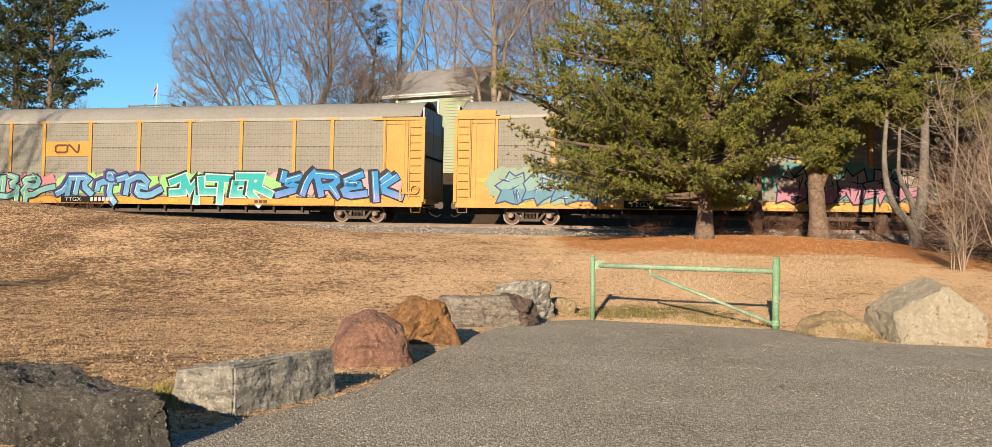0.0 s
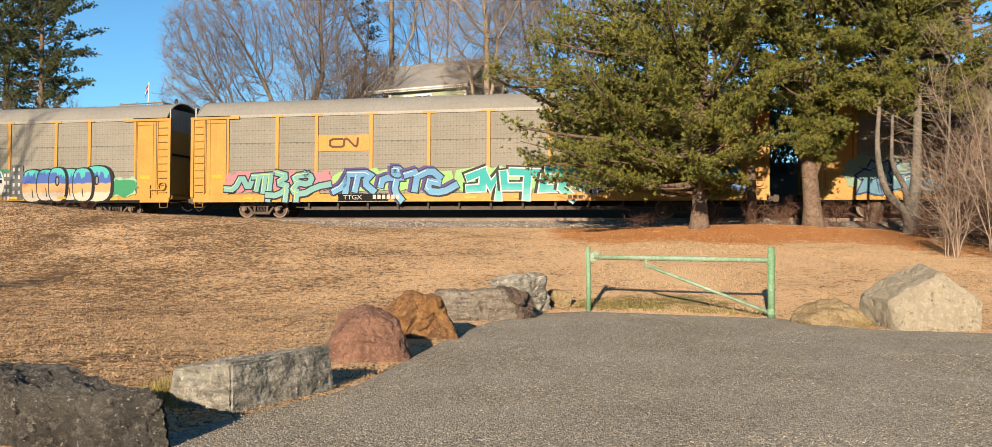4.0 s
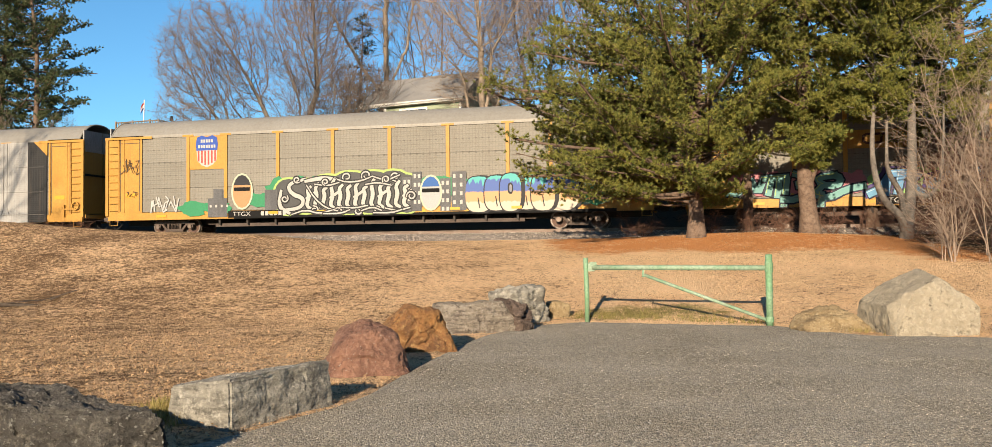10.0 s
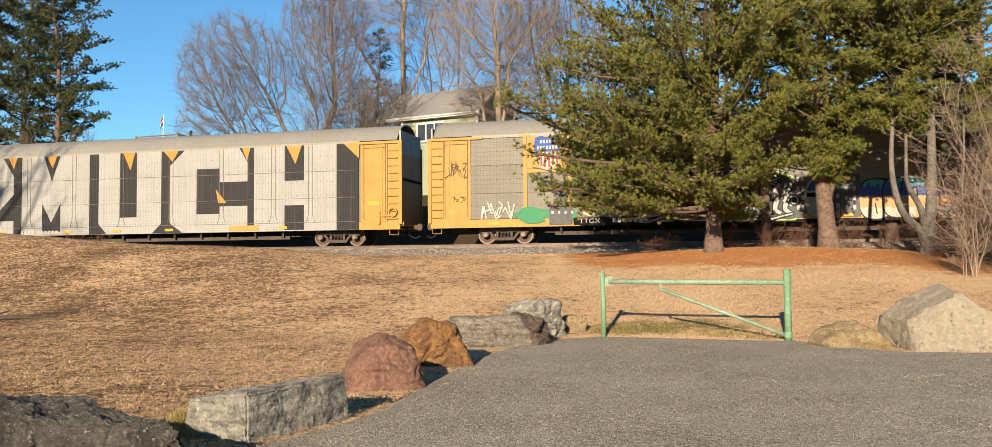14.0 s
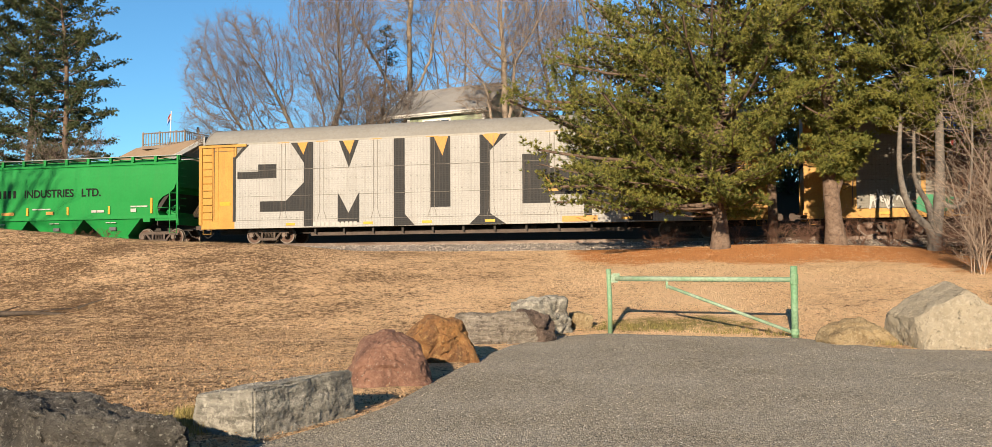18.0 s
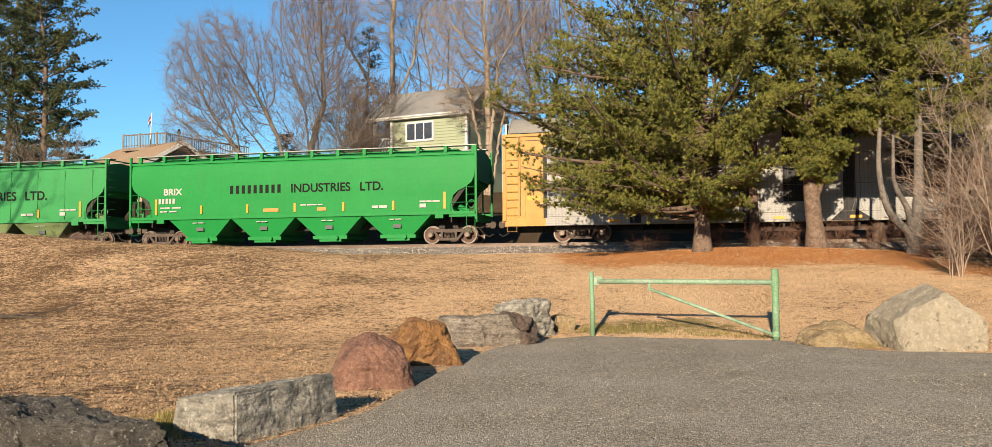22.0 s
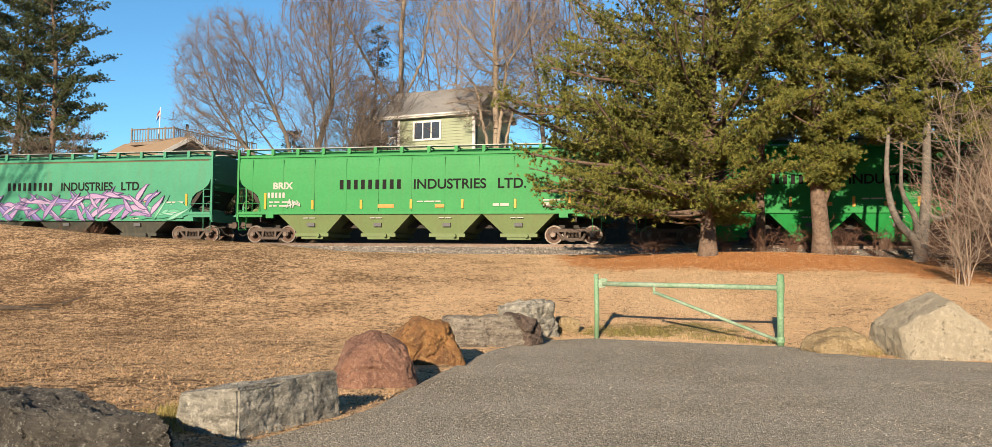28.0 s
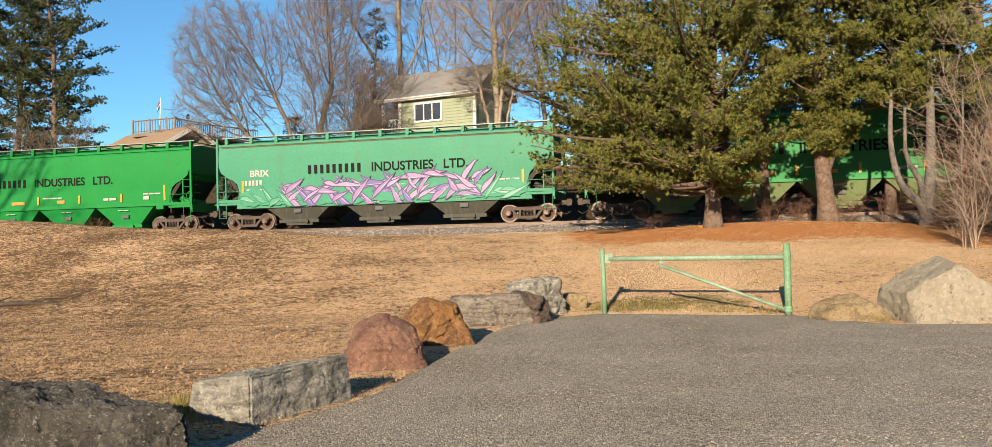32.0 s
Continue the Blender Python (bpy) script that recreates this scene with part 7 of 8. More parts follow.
def green_house():
    """Pale green house: side wall to the track, roof ridge along it, balcony at one end."""
    base = Vector((-8.55, 60.0, 0))
    m = Matrix.Translation(base) @ Matrix.Rotation(math.atan2(-3.4, 6.85), 4, "Z")
    z0 = float(height(-5, 60)) - 1.0
    h = thing("house", m @ Matrix.Translation((0, 0, z0)), "pale green two-storey house with a grey shingle roof", "house")
    E, R = 11.32 - z0, 13.45 - z0
    L, D = 7.9, 6.0
    wx, wy = 1.75, 0.4
    part("wall", Shape().box(wx, L - 0.4, wy, D - 0.4, 0, E - 0.05), M_siding, h, "pale green clapboard wall")
    board = Shape().put([(wx - 0.01, wy, 0), (L - 0.4, wy, 0), (L - 0.4, wy - 0.035, 0), (wx - 0.01, wy - 0.035, 0), (wx - 0.01, wy, 0.2), (L - 0.4, wy, 0.2)], [(3, 2, 5, 4), (0, 3, 4), (1, 5, 2), (0, 1, 2, 3)]).mesh("clapboard")
    for i in range(int((E - 0.25) / 0.2)):
        part("clapboard", board, M_siding, h, m=pose(0, 0, i * 0.2))
    part("gable_wall", Shape().put([(wx, wy, E - 0.05), (wx, D - 0.4, E - 0.05), (wx, D / 2, R - 0.25), (wx + 0.2, wy, E - 0.05), (wx + 0.2, D - 0.4, E - 0.05), (wx + 0.2, D / 2, R - 0.25)], [(0, 2, 1), (3, 4, 5), (0, 3, 5, 2), (1, 2, 5, 4)]), M_siding, h)
    part("gable_wall", Shape().put([(L - 0.6, wy, E - 0.05), (L - 0.6, D - 0.4, E - 0.05), (L - 0.6, D / 2, R - 0.25), (L - 0.4, wy, E - 0.05), (L - 0.4, D - 0.4, E - 0.05), (L - 0.4, D / 2, R - 0.25)], [(0, 2, 1), (3, 4, 5), (0, 3, 5, 2), (1, 2, 5, 4)]), M_siding, h)
    part("corner_board", Shape().box(L - 0.5, L - 0.32, wy - 0.06, wy + 0.1, 0, E - 0.1), M_trim, h, "white corner board")
    t = 0.16
    for sgn, y0 in ((1, 0.0), (-1, D)):
        ym = D / 2
        part("roof", Shape().put([(0, y0, E), (L, y0, E), (L, ym, R), (0, ym, R), (0, y0, E + t), (L, y0, E + t), (L, ym, R + t), (0, ym, R + t)], [(0, 1, 2, 3), (4, 7, 6, 5), (0, 4, 5, 1), (1, 5, 6, 2), (2, 6, 7, 3), (3, 7, 4, 0)]), M_shingle, h, "grey shingle roof slope")
        part("rake_board", Shape().put([(-0.04, y0, E - 0.12), (-0.04, ym, R - 0.12), (-0.04, ym, R + t), (-0.04, y0, E + t), (0.0, y0, E - 0.12), (0.0, ym, R - 0.12), (0.0, ym, R + t), (0.0, y0, E + t)], [(0, 1, 2, 3), (4, 7, 6, 5), (0, 4, 5, 1), (1, 5, 6, 2), (2, 6, 7, 3), (3, 7, 4, 0)]), M_trim, h, "white rake board")
    part("fascia", Shape().box(-0.04, L, -0.05, 0.0, E - 0.04, E + 0.10).box(0, L, -0.12, -0.05, E, E + 0.07), M_trim, h, "white fascia and gutter")
    part("soffit", Shape().box(0, L, 0.0, wy, E - 0.1, E - 0.04), M_trim, h)
    part("corner_board", Shape().box(wx - 0.08, wx + 0.1, wy - 0.06, wy + 0.1, 0, E - 0.1), M_trim, h, "white corner board")
    # balcony under the roof's end
    part("porch_floor", Shape().box(0.1, wx, 0.3, D - 0.4, E - 2.35, E - 2.15), M_trim, h)
    for y in (0.42, D - 0.55):
        part("porch_post", Shape().box(0.3, 0.46, y - 0.08, y + 0.08, 0, E), M_trim, h, "white porch post")
    part("handrail", Shape().box(0.3, wx, 0.40, 0.48, E - 1.32, E - 1.22), M_trim, h)
    for i in range(11):
        x = 0.5 + i * 0.12
        part("baluster", Shape().box(x, x + 0.045, 0.42, 0.46, E - 2.15, E - 1.3), M_trim, h)
    # three-light window
    wa, wb, za, zb = 3.02, 4.95, E - 1.50, E - 0.42
    win = part("window_frame", Shape().box(wa - 0.12, wb + 0.12, wy - 0.09, wy - 0.035, zb, zb + 0.12).box(wa - 0.12, wb + 0.12, wy - 0.1, wy - 0.035, za - 0.12, za).box(wa - 0.12, wa, wy - 0.09, wy - 0.035, za, zb).box(wb, wb + 0.12, wy - 0.09, wy - 0.035, za, zb).box(wa + 0.6, wa + 0.68, wy - 0.08, wy - 0.035, za, zb).box(wb - 0.68, wb - 0.6, wy - 0.08, wy - 0.035, za, zb), M_trim, h, "white three-light window")
    for a0, a1 in ((wa, wa + 0.6), (wa + 0.68, wb - 0.68), (wb - 0.6, wb)):
        part("pane", Shape().box(a0, a1, wy - 0.06, wy - 0.045, za, zb), M_glass, win)


def deck_house():
    """House with a brown roof, a gable towards the track and a railed roof deck with a flag."""
    ang = math.atan2(5.0, -7.0)
    base = Vector((-24.45, 70.0, 0))
    m = Matrix.Translation(base) @ Matrix.Rotation(ang, 4, "Z")
    z0 = float(height(-26, 71)) - 1.0
    h = thing("house", m @ Matrix.Translation((0, 0, z0)), "tan house with a brown shingle roof and a railed roof deck", "house")
    R = 11.35 - z0
    E, w, L = R - 2.1, 3.6, 9.5
    part("wall", Shape().box(0.45, L - 0.3, -w + 0.4, w - 0.4, 0, E + 0.1), M_tan, h, "tan wall")
    part("gable_wall", Shape().put([(0.45, -w + 0.4, E), (0.45, w - 0.4, E), (0.45, 0, R - 0.2), (0.7, -w + 0.4, E), (0.7, w - 0.4, E), (0.7, 0, R - 0.2)], [(0, 1, 2), (3, 5, 4), (0, 2, 5, 3), (1, 4, 5, 2)]), M_tan, h)
    for s in (-1, 1):
        t = 0.15
        part("roof", Shape().put([(0, s * w, E), (L, s * w, E), (L, 0, R), (0, 0, R), (0, s * w, E + t), (L, s * w, E + t), (L, 0, R + t), (0, 0, R + t)], [(0, 1, 2, 3), (4, 7, 6, 5), (0, 4, 5, 1), (1, 5, 6, 2), (2, 6, 7, 3), (3, 7, 4, 0)]), M_brownshingle, h, "brown shingle roof slope")
        part("rake_board", Shape().put([(-0.05, s * w, E - 0.2), (-0.05, 0, R - 0.2), (-0.05, 0, R + t), (-0.05, s * w, E + t), (0, s * w, E - 0.2), (0, 0, R - 0.2), (0, 0, R + t), (0, s * w, E + t)], [(0, 1, 2, 3), (4, 7, 6, 5), (0, 4, 5, 1), (1, 5, 6, 2), (2, 6, 7, 3), (3, 7, 4, 0)]), M_trim, h, "pale rake board")
    # railed deck on the taller part behind the gable
    top, floor_z = 12.3, 11.25
    deck = thing("roof_deck", Matrix.Identity(4), "weathered wooden roof deck with railing", "deck")
    corners = [Vector((-30.4, 72.7, top)), Vector((-26.4, 71.3, top)), Vector((-25.0, 75.6, top)), Vector((-22.2, 80.4, top))]
    part("deck_floor", Shape().put([(-30.5, 72.6, floor_z), (-26.3, 71.15, floor_z), (-22.0, 80.5, floor_z), (-27.0, 82.5, floor_z), (-30.5, 72.6, floor_z - 0.25), (-26.3, 71.15, floor_z - 0.25), (-22.0, 80.5, floor_z - 0.25), (-27.0, 82.5, floor_z - 0.25)], [(0, 1, 2, 3), (7, 6, 5, 4), (0, 4, 5, 1), (1, 5, 6, 2), (2, 6, 7, 3), (3, 7, 4, 0)]), M_deckwood, deck)
    for x, y in ((-30.0, 73.0), (-26.5, 71.8), (-22.6, 80.2), (-26.9, 81.8)):
        part("support_post", Shape().box(x - 0.1, x + 0.1, y - 0.1, y + 0.1, float(height(x, y)) - 0.3, floor_z - 0.25), M_deckwood, deck)
    for a0, b0 in zip(corners, corners[1:]):
        for lift, r in ((0.0, 0.055), (-0.88, 0.035)):
            part("handrail", Shape().tube([a0 + Vector((0, 0, lift)), b0 + Vector((0, 0, lift))], r, 4), M_deckwood, deck)
        n = max(3, int((b0 - a0).length / 0.27))
        for i in range(n + 1):
            p = a0.lerp(b0, i / n)
            w = 0.06 if i % 6 == 0 else 0.028
            part("baluster", Shape().box(p.x - w, p.x + w, p.y - w, p.y + w, floor_z, p.z + (0.12 if i % 6 == 0 else -0.03)), M_deckwood, deck)
    flag = thing("flag_pole", Matrix.Translation((-28.3, 73.0, floor_z)), "white flag pole with a small red, white and blue flag", "flag")
    part("pole", Shape().tube([(0, 0, 0), (0.12, 0, 3.0)], 0.045, 6), M_trim, flag)
    for j, mt in enumerate((M_red, M_trim, M_blue)):
        cloth = Shape()
        k = 6
        for i in range(k + 1):
            u = i / k
            for yy in (0.0, 0.012):
                for zz in (0, 1):
                    cloth.v.append((0.10 - 0.26 * u, 0.09 * math.sin(u * 5) + yy, 2.85 - 0.2 * (j + zz) - 0.55 * u * u))
        for i in range(k):
            o = i * 4
            cloth.f += [(o, o + 4, o + 5, o + 1), (o + 2, o + 3, o + 7, o + 6), (o, o + 2, o + 6, o + 4), (o + 1, o + 5, o + 7, o + 3)]
        part("flag_stripe", cloth, mt, flag)
    lamp = thing("deck_lantern", Matrix.Translation((-25.9, 72.9, floor_z)), "small black lantern on the roof deck rail", "lantern")
    part("post", Shape().tube([(0, 0, 0), (0, 0, 1.25)], 0.03, 6), M_blackpaint, lamp)
    part("head", Shape().tube([(0, 0, 1.2), (0, 0, 1.6)], 0.16, 6, True, 0.1), M_blackpaint, lamp)


green_house()
deck_house()


# ---------------------------------------------------------------- boulders, gate and small things
M_rk_dark = rock_mat("dark_grey_boulder", (0.135, 0.122, 0.105), (0.035, 0.031, 0.027), (0.27, 0.245, 0.205), 2.4, None, 0.64, 0, 0.14)
M_rk_grey = rock_mat("grey_boulder", (0.258, 0.237, 0.195), (0.102, 0.0942, 0.0792), (0.348, 0.318, 0.267), 1.9, (1, 1, 4.5), 0, 0, 0.035)
M_rk_split = rock_mat("split_grey_boulder", (0.32, 0.297, 0.248), (0.115, 0.106, 0.089), (0.45, 0.42, 0.355), 2.3, (1.2, 1.2, 5.5), 0, 0, 0.05)
M_rk_red = rock_mat("red_boulder", (0.235, 0.122, 0.080), (0.12, 0.06, 0.042), (0.30, 0.18, 0.13), 2.6, (1.6, 1.6, 0.7), 0.68, 0, 0.05)
M_rk_layer = rock_mat("layered_boulder", (0.252, 0.216, 0.171), (0.078, 0.06, 0.0468), (0.336, 0.294, 0.24), 2.4, (1, 1, 5.5), 0, 0, 0.06)
# dark brown carries the shade on the layered boulder's end face
M_rk_shaded = rock_mat("shaded_end_stone", (0.10, 0.07, 0.055), (0.045, 0.032, 0.026), (0.17, 0.13, 0.105), 2.4, (1, 1, 0.3), 0, 0, 0.06)
M_rk_orange = rock_mat("orange_boulder", (0.252, 0.12, 0.039), (0.102, 0.051, 0.027), (0.288, 0.18, 0.078), 2.2, None, 0, 0, 0.05)
M_rk_tan = rock_mat("tan_boulder", (0.288, 0.246, 0.18), (0.216, 0.183, 0.132), (0.342, 0.3, 0.231), 1.6, None, 0, 0.33, 0.045)
M_rk_yellow = rock_mat("yellow_stone", (0.288, 0.216, 0.12), (0.168, 0.114, 0.057), (0.342, 0.276, 0.174), 3.0, None, 0, 0, 0.05)
M_gate = worn("gate_green", (0.102, 0.201, 0.105), (0.054, 0.102, 0.054), (0.18, 0.264, 0.174), 0.6, 0, 3, 22, 0.25, (0.132, 0.09, 0.054), 0.3)
M_gatewhite = worn("gate_pale", (0.126, 0.21, 0.129), (0.072, 0.114, 0.069), (0.252, 0.3, 0.234), 0.6, 0, 3, 22, 0.3, (0.18, 0.12, 0.072), 0.3)


def boulder(centre, dims, planes, seed, material, label, power=14, rough=0.05, yaw=0.0, sunk=0.08, name="boulder", cuts=5, sub=5):
    """A broken stone: a blunt meeting of facets, worn and pitted. planes: extra facets (way, distance)."""
    rng = random.Random(seed)
    faces = [((1, 0, 0), 1), ((-1, 0, 0), 1), ((0, 1, 0), 1), ((0, -1, 0), 1), ((0, 0, 1), 1), ((0, 0, -1), 1)] if planes is None else list(planes)
    for _ in range(cuts):
        v = Vector((rng.gauss(0, 1), rng.gauss(0, 1), rng.gauss(0.2, 0.7))).normalized()
        faces.append((tuple(v), rng.uniform(0.98, 1.22)))
    N = np.array([Vector(n).normalized() for n, _ in faces])
    H = np.array([d for _, d in faces])
    bm = bmesh.new()
    bmesh.ops.create_icosphere(bm, subdivisions=sub, radius=1)
    off = Vector((seed * 3.1, seed * 1.7, 0))
    for v in bm.verts:
        d = v.co.normalized()
        s = np.clip(N @ np.array(d) / H, 0, None)
        r = float((s ** power).sum() ** (-1 / power))
        p = d * r
        q = Vector((p.x * dims[0], p.y * dims[1], p.z * dims[2])) / 2
        k = noise.fractal(q * 2.4 + off, 0.75, 2.1, 7) * rough + noise.noise(q * 1.1 + off) * rough * 0.9
        crack = -0.6 * rough * max(0.0, 1 - abs(noise.noise(q * 1.7 + off * 1.3)) / 0.09) - 0.35 * rough * max(0.0, 1 - abs(noise.noise(q * 4.3 + off * 0.7)) / 0.12)
        k += crack
        lay = noise.noise(Vector((q.x * 0.9, q.y * 0.9, q.z * 9)) + off) * rough * 0.25
        v.co = q + d * (k + lay)
    me = bpy.data.meshes.new(name)
    bm.to_mesh(me)
    bm.free()
    me.polygons.foreach_set("use_smooth", [power < 10] * len(me.polygons))
    me.materials.append(material)
    ob = new(name, me)
    gz = float(height(centre[0], centre[1]))
    ob.matrix_basis = pose(centre[0], centre[1], gz + dims[2] / 2 - sunk, 0, 0, yaw)
    return tagged(ob, label, "boulder", "boulders round the lot")


def hewn(centre, planes, seed, material, label, rough=0.02, yaw=0.0, sunk=0.8, edge=0.045, worn_edge=0.03, strata=0.0, name="boulder"):
    """A split boulder: a block cut by planes (way, distance from the middle in metres), its edges worn, its faces chipped and layered."""
    bm = bmesh.new()
    bmesh.ops.create_cube(bm, size=4)
    for way, d in planes:
        n = Vector(way).normalized()
        bmesh.ops.bisect_plane(bm, geom=bm.verts[:] + bm.edges[:] + bm.faces[:], plane_co=n * d, plane_no=n, clear_outer=True)
        rim = [e for e in bm.edges if e.is_boundary]
        if rim:
            bmesh.ops.contextual_create(bm, geom=rim)
    bmesh.ops.bevel(bm, geom=bm.edges[:], offset=worn_edge, segments=2, affect="EDGES", clamp_overlap=True)
    for _ in range(7):
        bmesh.ops.triangulate(bm, faces=bm.faces[:])
        long = [e for e in bm.edges if e.calc_length() > edge]
        if not long:
            break
        bmesh.ops.subdivide_edges(bm, edges=long, cuts=1)
    bmesh.ops.triangulate(bm, faces=bm.faces[:])
    bmesh.ops.recalc_face_normals(bm, faces=bm.faces[:])
    bm.normal_update()
    off = Vector((seed * 3.1, seed * 1.7, seed * 0.9))
    move = []
    for v in bm.verts:
        q = v.co
        k = noise.fractal(q * 4.5 + off, 0.6, 2.2, 7) * rough
        k -= rough * 0.7 * max(0.0, 1 - abs(noise.noise(q * 2.3 + off * 1.3)) / 0.03)
        k += noise.noise(q * 1.3 + off) * rough * 0.6 + round(noise.noise(q * 5.5 + off) * 3) / 3 * rough * 0.5
        k += strata * noise.noise(Vector((q.x * 0.8, q.y * 0.8, q.z * 13)) + off)
        move.append(v.normal * k)
    for v, k in zip(bm.verts, move):
        v.co += k
    me = bpy.data.meshes.new(name)
    bm.to_mesh(me)
    bm.free()
    me.materials.append(material)
    ob = new(name, me)
    ob.matrix_basis = pose(centre[0], centre[1], float(height(*centre)) + 1 - sunk, 0, 0, yaw)
    return tagged(ob, label, "boulder", "boulders round the lot")


BLOCK = [((1, 0, 0.05), 1), ((-1, 0, 0.05), 1), ((0, 1, 0.1), 1), ((0, -1, 0.04), 1), ((0.03, 0.05, 1), 1), ((0, 0, -1), 1)]


# very dark, so that the added branch shape reads as a shadow line
M_branchshade = worn("branch_shade_dark", (0.045, 0.034, 0.026), (0.02, 0.015, 0.012), (0.075, 0.058, 0.045), 0.95, 0, 2, 14, relief=0.6, dist=0.02)
M_leaf = worn("dead_leaf", (0.204, 0.126, 0.0672), (0.108, 0.063, 0.033), (0.288, 0.198, 0.114), 0.9, 0, 2, 20, relief=0, island=0.5)


def outline(corners):
    """The sides of a convex outline that runs anticlockwise: (way, distance from the middle)."""
    rows = []
    for (x0, y0), (x1, y1) in zip(corners, corners[1:] + corners[:1]):
        n = Vector((y1 - y0, x0 - x1)).normalized()
        rows.append((n, n.x * x0 + n.y * y0))
    return rows


def sides(corners, batter):
    return [((n.x, n.y, batter), d) for n, d in outline(corners)]


def build_boulders():
    slab = [((0.19, -0.98, 0.05), 0.36), ((0.517, 0.856, 0.06), 0.39), ((-0.5, -0.86, 0.08), 0.28), ((-0.1, 1, 0.15), 0.55), ((-1, 0.1, 0.05), 0.95), ((0.08, -0.06, 1), 0.235), ((0, 0, -1), 0.4)]
    hewn((-3.3, 6.5), slab, 1, M_rk_dark, "dark grey angular boulder at the lot's edge", 0.04, edge=0.03, worn_edge=0.035)
    wedge = sides([(-0.66, -0.29), (-0.01, -0.66), (0.64, 0.56), (-0.05, 0.92)], 0.06) + [((-0.14, 0.06, 1), 0.175), ((0, 0, -1), 0.3)]
    hewn((-2.20, 8.28), wedge, 2, M_rk_split, "grey split boulder with a flat top", 0.013, sunk=0.79, edge=0.03, worn_edge=0.022, strata=0.010)
    boulder((-1.54, 11.15), (1.0, 0.95, 0.73), [((1, 0, 0.22), 0.9), ((-1, 0, 0.28), 0.86), ((0, 1, 0.2), 1), ((0.1, -1, 0.12), 0.9), ((0.62, -0.1, 1), 0.86), ((-0.75, -0.2, 1), 0.84), ((0, 0, -1), 1), ((0.7, -0.7, 0.35), 0.92), ((-0.7, -0.75, 0.3), 0.88)], 3, M_rk_red, "rounded red-brown boulder at the lot's edge", 11, 0.05, 12, 0.1, cuts=3)
    boulder((-1.12, 13.45), (0.95, 0.9, 0.80), [((1, 0, 0.3), 1), ((-0.8, 0, 0.6), 0.85), ((0, 1, 0.2), 1), ((0, -1, 0.1), 1), ((0.2, 0, 1), 0.95), ((0, 0, -1), 1), ((0.5, -0.8, 0.3), 0.95)], 4, M_rk_orange, "orange-brown angular boulder at the lot's edge", 12, 0.06, 10, 0.1, cuts=4)
    boulder((-0.25, 16.75), (1.45, 0.85, 0.62), BLOCK, 5, M_rk_layer, "grey-brown layered boulder at the lot's edge", 40, 0.05, 25, 0.08, cuts=3)
    boulder((0.62, 18.45), (1.25, 0.95, 0.82), None, 6, M_rk_grey, "grey angular boulder at the lot's edge", 24, 0.09, 35, 0.1, cuts=7)
    # added stone: stands for the shadowed right end of the layered boulder
    boulder((0.42, 16.85), (0.52, 0.75, 0.66), None, 7, M_rk_shaded, "added dark brown stone for the layered boulder's shaded end", 24, 0.09, 60, 0.1, cuts=7)
    boulder((1.52, 19.1), (0.42, 0.38, 0.36), None, 8, M_rk_yellow, "small yellowish stone beside the gate", 16, 0.04, 15, 0.06, sub=4)
    boulder((1.22, 19.4), (0.36, 0.34, 0.26), None, 9, M_rk_grey, "small grey stone beside the gate", 16, 0.04, 50, 0.06, sub=4)
    boulder((6.2, 16.2), (1.2, 0.9, 0.50), [((1, 0, 0.7), 0.85), ((-1, 0, 0.9), 0.8), ((0, 1, 0.4), 0.9), ((0, -1, 0.4), 0.9), ((0.1, -0.2, 1), 0.9), ((0, 0, -1), 1)], 10, M_rk_yellow, "low yellowish boulder beside the gate", 7, 0.09, 5, 0.12, cuts=5)
    peak = [((n[0], -0.12, n[1]), d) for n, d in outline([(-0.60, -0.9), (0.90, -0.9), (1.0, 0.04), (0.56, 0.36), (0.30, 0.58), (-0.30, 0.28), (-0.62, 0.0)])]
    peak += [((0.05, -1, 0.10), 0.62), ((-0.75, -0.8, 0.45), 0.62), ((0.3, -0.9, 0.55), 0.70), ((0, 1, 0.3), 0.6)]
    hewn((7.44, 15.55), peak, 12, M_rk_tan, "large pale tan boulder with dark veins", 0.02, -4, 0.52, edge=0.05, worn_edge=0.05)


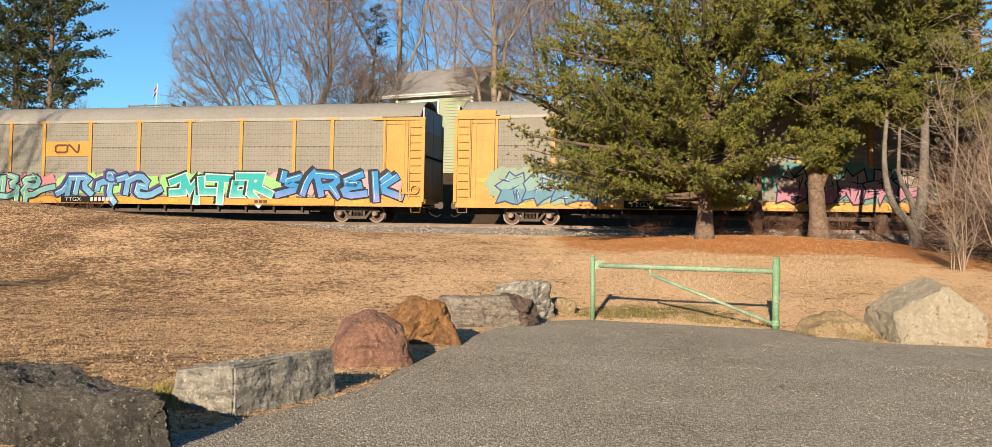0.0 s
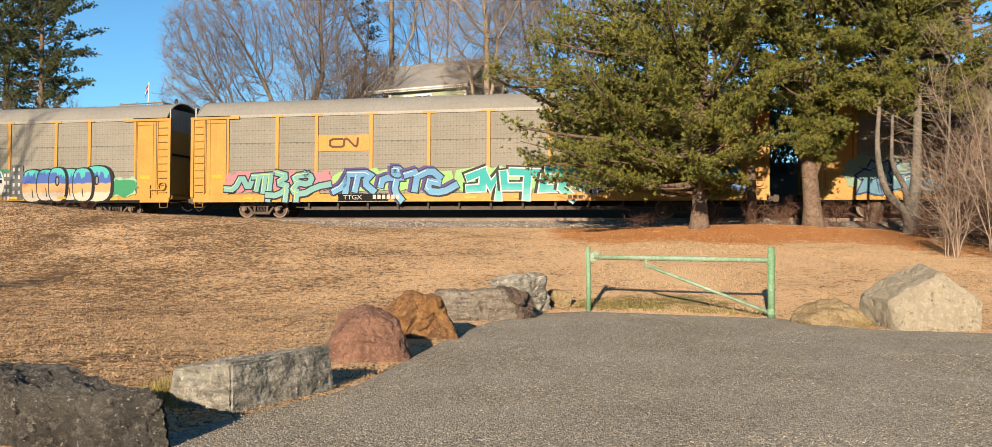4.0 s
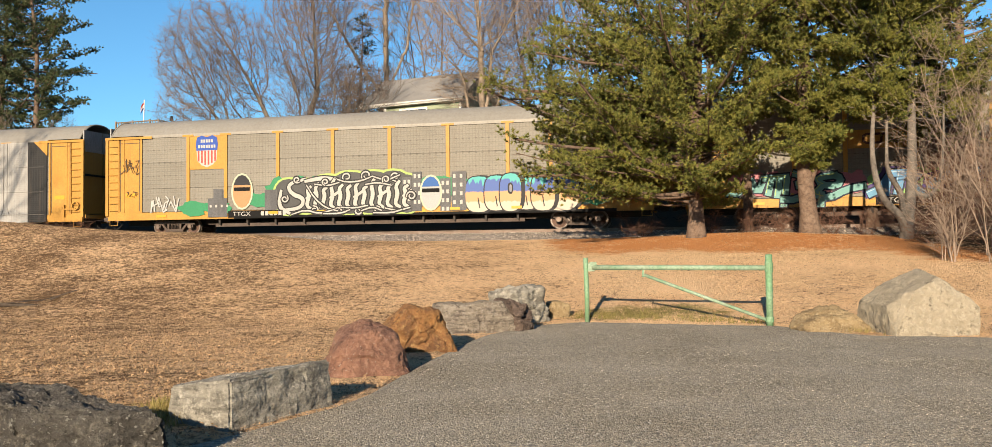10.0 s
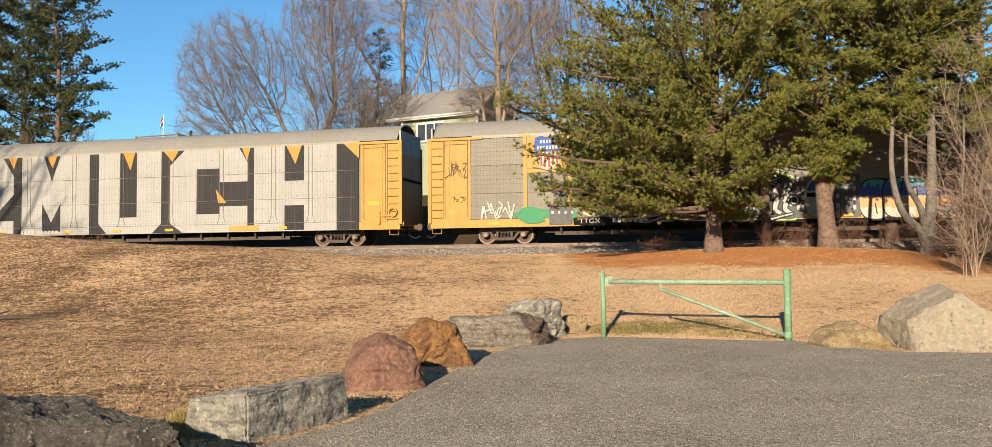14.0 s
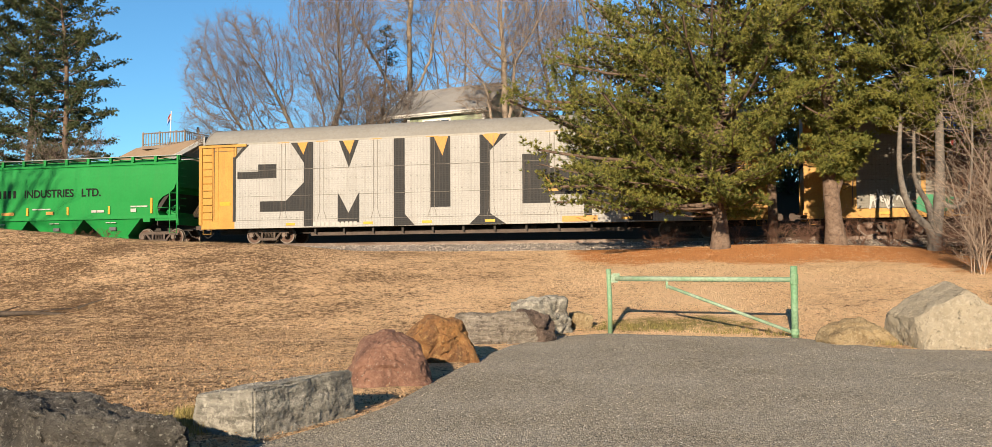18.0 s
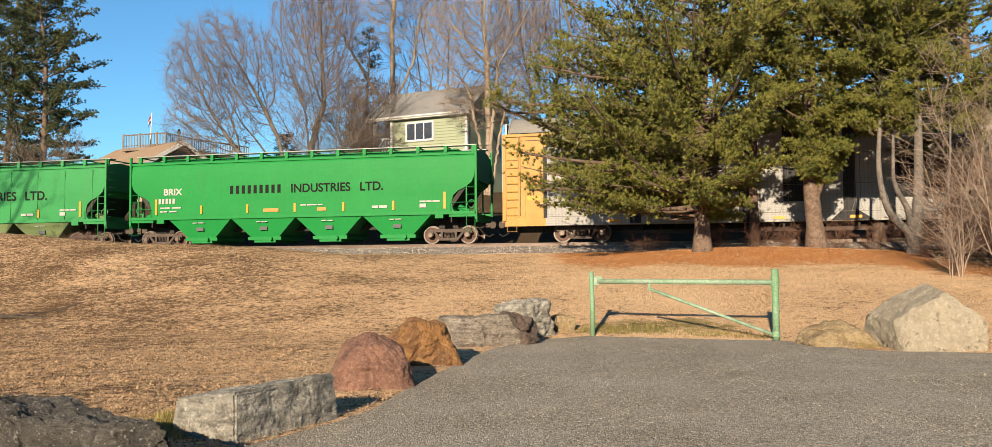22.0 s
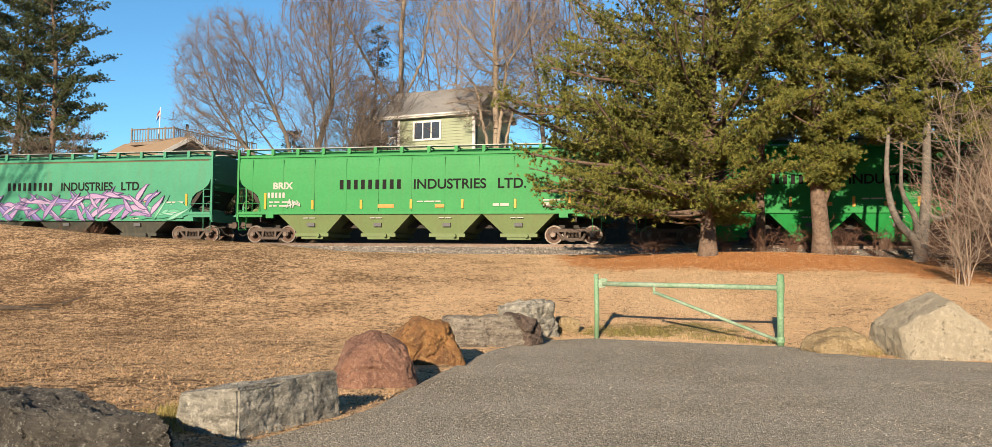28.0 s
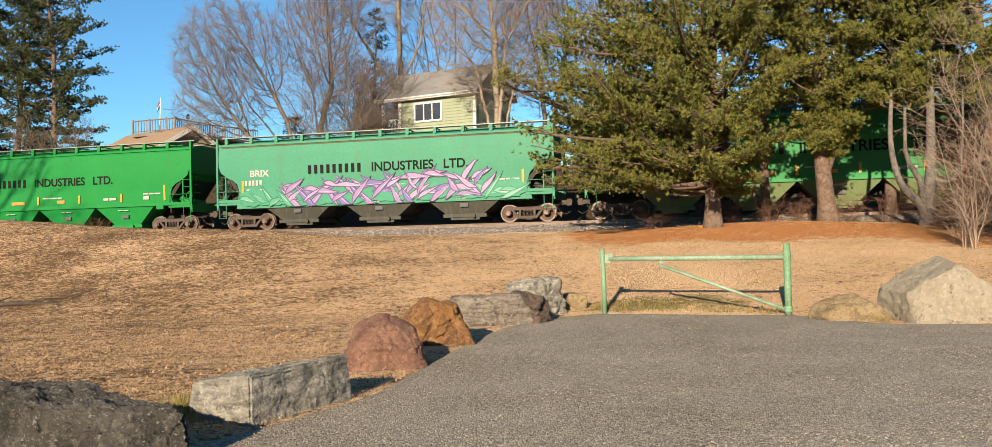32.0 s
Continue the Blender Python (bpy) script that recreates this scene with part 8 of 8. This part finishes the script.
def build_gate():
    a, b = Vector((2.06, 18.47, 0)), Vector((5.49, 17.27, 0))
    d = (b - a).normalized()
    g = thing("swing_gate", Matrix.Translation(a), "chipped green steel swing gate closing the lot", "gate")
    o = b - a
    part("post", Shape().tube([(0, 0, -0.1), (0.0, 0, 0.6), (-0.02, 0, 1.33)], 0.05, 14), M_gate, g, "slim green post", True)
    part("post", Shape().tube([(o.x, o.y, -0.1), (o.x, o.y, 1.36)], 0.068, 16), M_gate, g, "green gate post", True)
    part("post_cap", Shape().tube([(o.x, o.y, 1.36), (o.x, o.y, 1.375)], 0.07, 16, True, 0.05), M_gate, g)
    part("top_bar", Shape().tube([d * 0.12 + Vector((0, 0, 1.13)), o - d * 0.06 + Vector((0, 0, 1.11))], 0.052, 14), M_gatewhite, g, "pale flaking top bar", True)
    q0, q1 = d * 1.18 + Vector((0, 0, 0.98)), o - d * 0.07 + Vector((0, 0, 0.10))
    part("brace", Shape().tube([q0, q1], 0.034, 12), M_gatewhite, g, "diagonal brace", True)
    part("brace_lug", Shape().box(q0.x - 0.02, q0.x + 0.02, q0.y - 0.02, q0.y + 0.02, 0.93, 1.1), M_gate, g)
    part("latch", Shape().box(d.x * 0.06 - 0.03, d.x * 0.14 + 0.03, d.y * 0.1 - 0.03, d.y * 0.1 + 0.03, 1.05, 1.22).box(0.05, 0.2, -0.08, -0.02, 1.16, 1.24), M_gatewhite, g)
    for z0, z1 in ((1.02, 1.22), (0.05, 0.16)):
        part("hinge", Shape().tube([o + Vector((0, 0, z0)), o + Vector((0, 0, z1))], 0.08, 12), M_gate, g)


def build_small():
    rng = random.Random(77)
    spots = []
    while len(spots) < 36000:
        y = 4.2 + 15 * rng.random() ** 1.5
        x = rng.uniform(-0.62 * y - 0.3, 0.62 * y + 0.3)
        if y < np.interp(x, EDGE_X, EDGE_Y) + 0.1:
            spots.append((Vector((x, y, 0)), rng.choice((0.004, 0.005, 0.006, 0.007, 0.008, 0.011))))
    scatter("loose_gravel", spots, M_stone, None, "loose angular gravel stones", "gravel")
    pts = []
    while len(pts) < 80000:
        y = 5.5 + 30 * rng.random() ** 1.25
        x = rng.uniform(-0.62 * y - 0.5, 0.62 * y + 0.5)
        e = np.interp(x, EDGE_X, EDGE_Y)
        d = SIDE_D - (x * ACROSS.x + y * ACROSS.y)
        if y > e + 0.05 and d > 2.2 and 0.4 * noise.noise((x * 0.9, y * 0.9, 3)) + noise.noise((x * 6, y * 4.5, 1)) > 0.05:
            pts.append((x, y))
    P = np.array(pts)
    blades("dry_grass", np.c_[P, height(P[:, 0], P[:, 1]) - 0.005], M_grass, "short dry tan grass blades", "grass", (0.008, 0.026), 0.0042, 3.2, 5)
    # fallen leaves and dead stalks, flat on the lawn
    pts = []
    while len(pts) < 85000:
        y = 5.5 + 31 * rng.random() ** 1.3
        x = rng.uniform(-0.62 * y - 0.5, 0.62 * y + 0.5)
        if noise.noise((x * 0.5, y * 0.5, 7)) + 0.6 * smooth(4, -9, x) > rng.uniform(-0.2, 0.75) and y > np.interp(x, EDGE_X, EDGE_Y) + 0.05 and SIDE_D - (x * ACROSS.x + y * ACROSS.y) > 2.2:
            pts.append((x, y))
    P = np.array(pts)
    nrg = np.random.default_rng(9)
    n = len(P)
    C = np.c_[P, height(P[:, 0], P[:, 1]) + nrg.uniform(0.005, 0.04, n)]
    A, B = nrg.normal(0, 1, (n, 3)) * [1, 1, 0.6], nrg.normal(0, 1, (n, 3)) * [1, 1, 0.6]
    A /= np.linalg.norm(A, axis=1)[:, None]
    B /= np.linalg.norm(B, axis=1)[:, None]
    S = nrg.uniform(0.008, 0.026, n)[:, None]
    V = np.stack([C - A * S, C + B * S * 0.5, C + A * S, C - B * S * 0.5], 1)
    tagged(part("fallen_leaves", soup("fallen_leaves", V.reshape(-1, 3), np.arange(4 * n).reshape(-1, 4)), M_leaf), "small dry brown leaves strewn on the lawn", "leaves", kind="stuff")
    pts = []
    for _ in range(650):
        k = rng.random()
        if k < 0.45:
            pts.append((rng.gauss(-3.02, 0.16), rng.gauss(8.2, 0.4)))
        elif k < 0.6:
            pts.append((rng.gauss(6.55, 0.12), rng.gauss(16.0, 0.3)))
        else:
            x = rng.uniform(1.8, 5.6)
            pts.append((x, np.interp(x, EDGE_X, EDGE_Y) + abs(rng.gauss(0.1, 0.35))))
    P = np.array(pts)
    blades("green_grass", np.c_[P, height(P[:, 0], P[:, 1])], M_greengrass, "short green and yellow grass by the stones", "grass", (0.04, 0.12), 0.005, 0.6, 6)


def build_branch():
    """A branch shape added to stand for a long dark shadow line on the lawn."""
    rng = random.Random(5)
    segs = []
    run(rng, Vector((0, 0, 0.05)), Vector((1, 0.12, 0.0)), 4.3, 0.075, 12, 0.06, 0.0, segs, 0.3)
    for x, y, dx, dy, n in ((0.9, 0.1, 0.9, -0.4, 1.0), (1.8, 0.2, 0.8, 0.5, 0.8), (2.5, 0.25, 0.9, -0.4, 0.9), (0.4, 0.0, 0.7, 0.6, 0.7)):
        run(rng, Vector((x, y, 0.06)), Vector((dx, dy, 0.12)), n, 0.028, 5, 0.12, 0.0, segs, 0.3)
    ob = part("branch_shadow", limbs_mesh("branch_shadow", segs, 6), M_branchshade)
    ob.matrix_basis = Matrix.Translation(ground_point(-13.9, 23.0, 0.05)) @ Matrix.Rotation(math.atan2(float(height(-9.8, 23.5) - height(-13.9, 23.0)), 4.1) * -1, 4, "Y")
    tagged(ob, "dark branch shape standing for a shadow line on the lawn", "branch")


build_boulders()
build_branch()
build_gate()
build_small()


def motions():
    """The train rolls along the track; its wheels turn with it."""
    seconds = [0.5 * i for i in range(65)]
    for car, s in TRAIN:
        walk(car, [(t, car_pose(s + travelled(t))) for t in seconds])
    fine = [0.15 * i for i in range(214)] + [32.0]
    for ws, x, start in WHEELS:
        walk(ws, [(t, pose(x, 0, WHEEL_R, 0, start + math.degrees(travelled(t) / WHEEL_R), 0)) for t in fine])


motions()
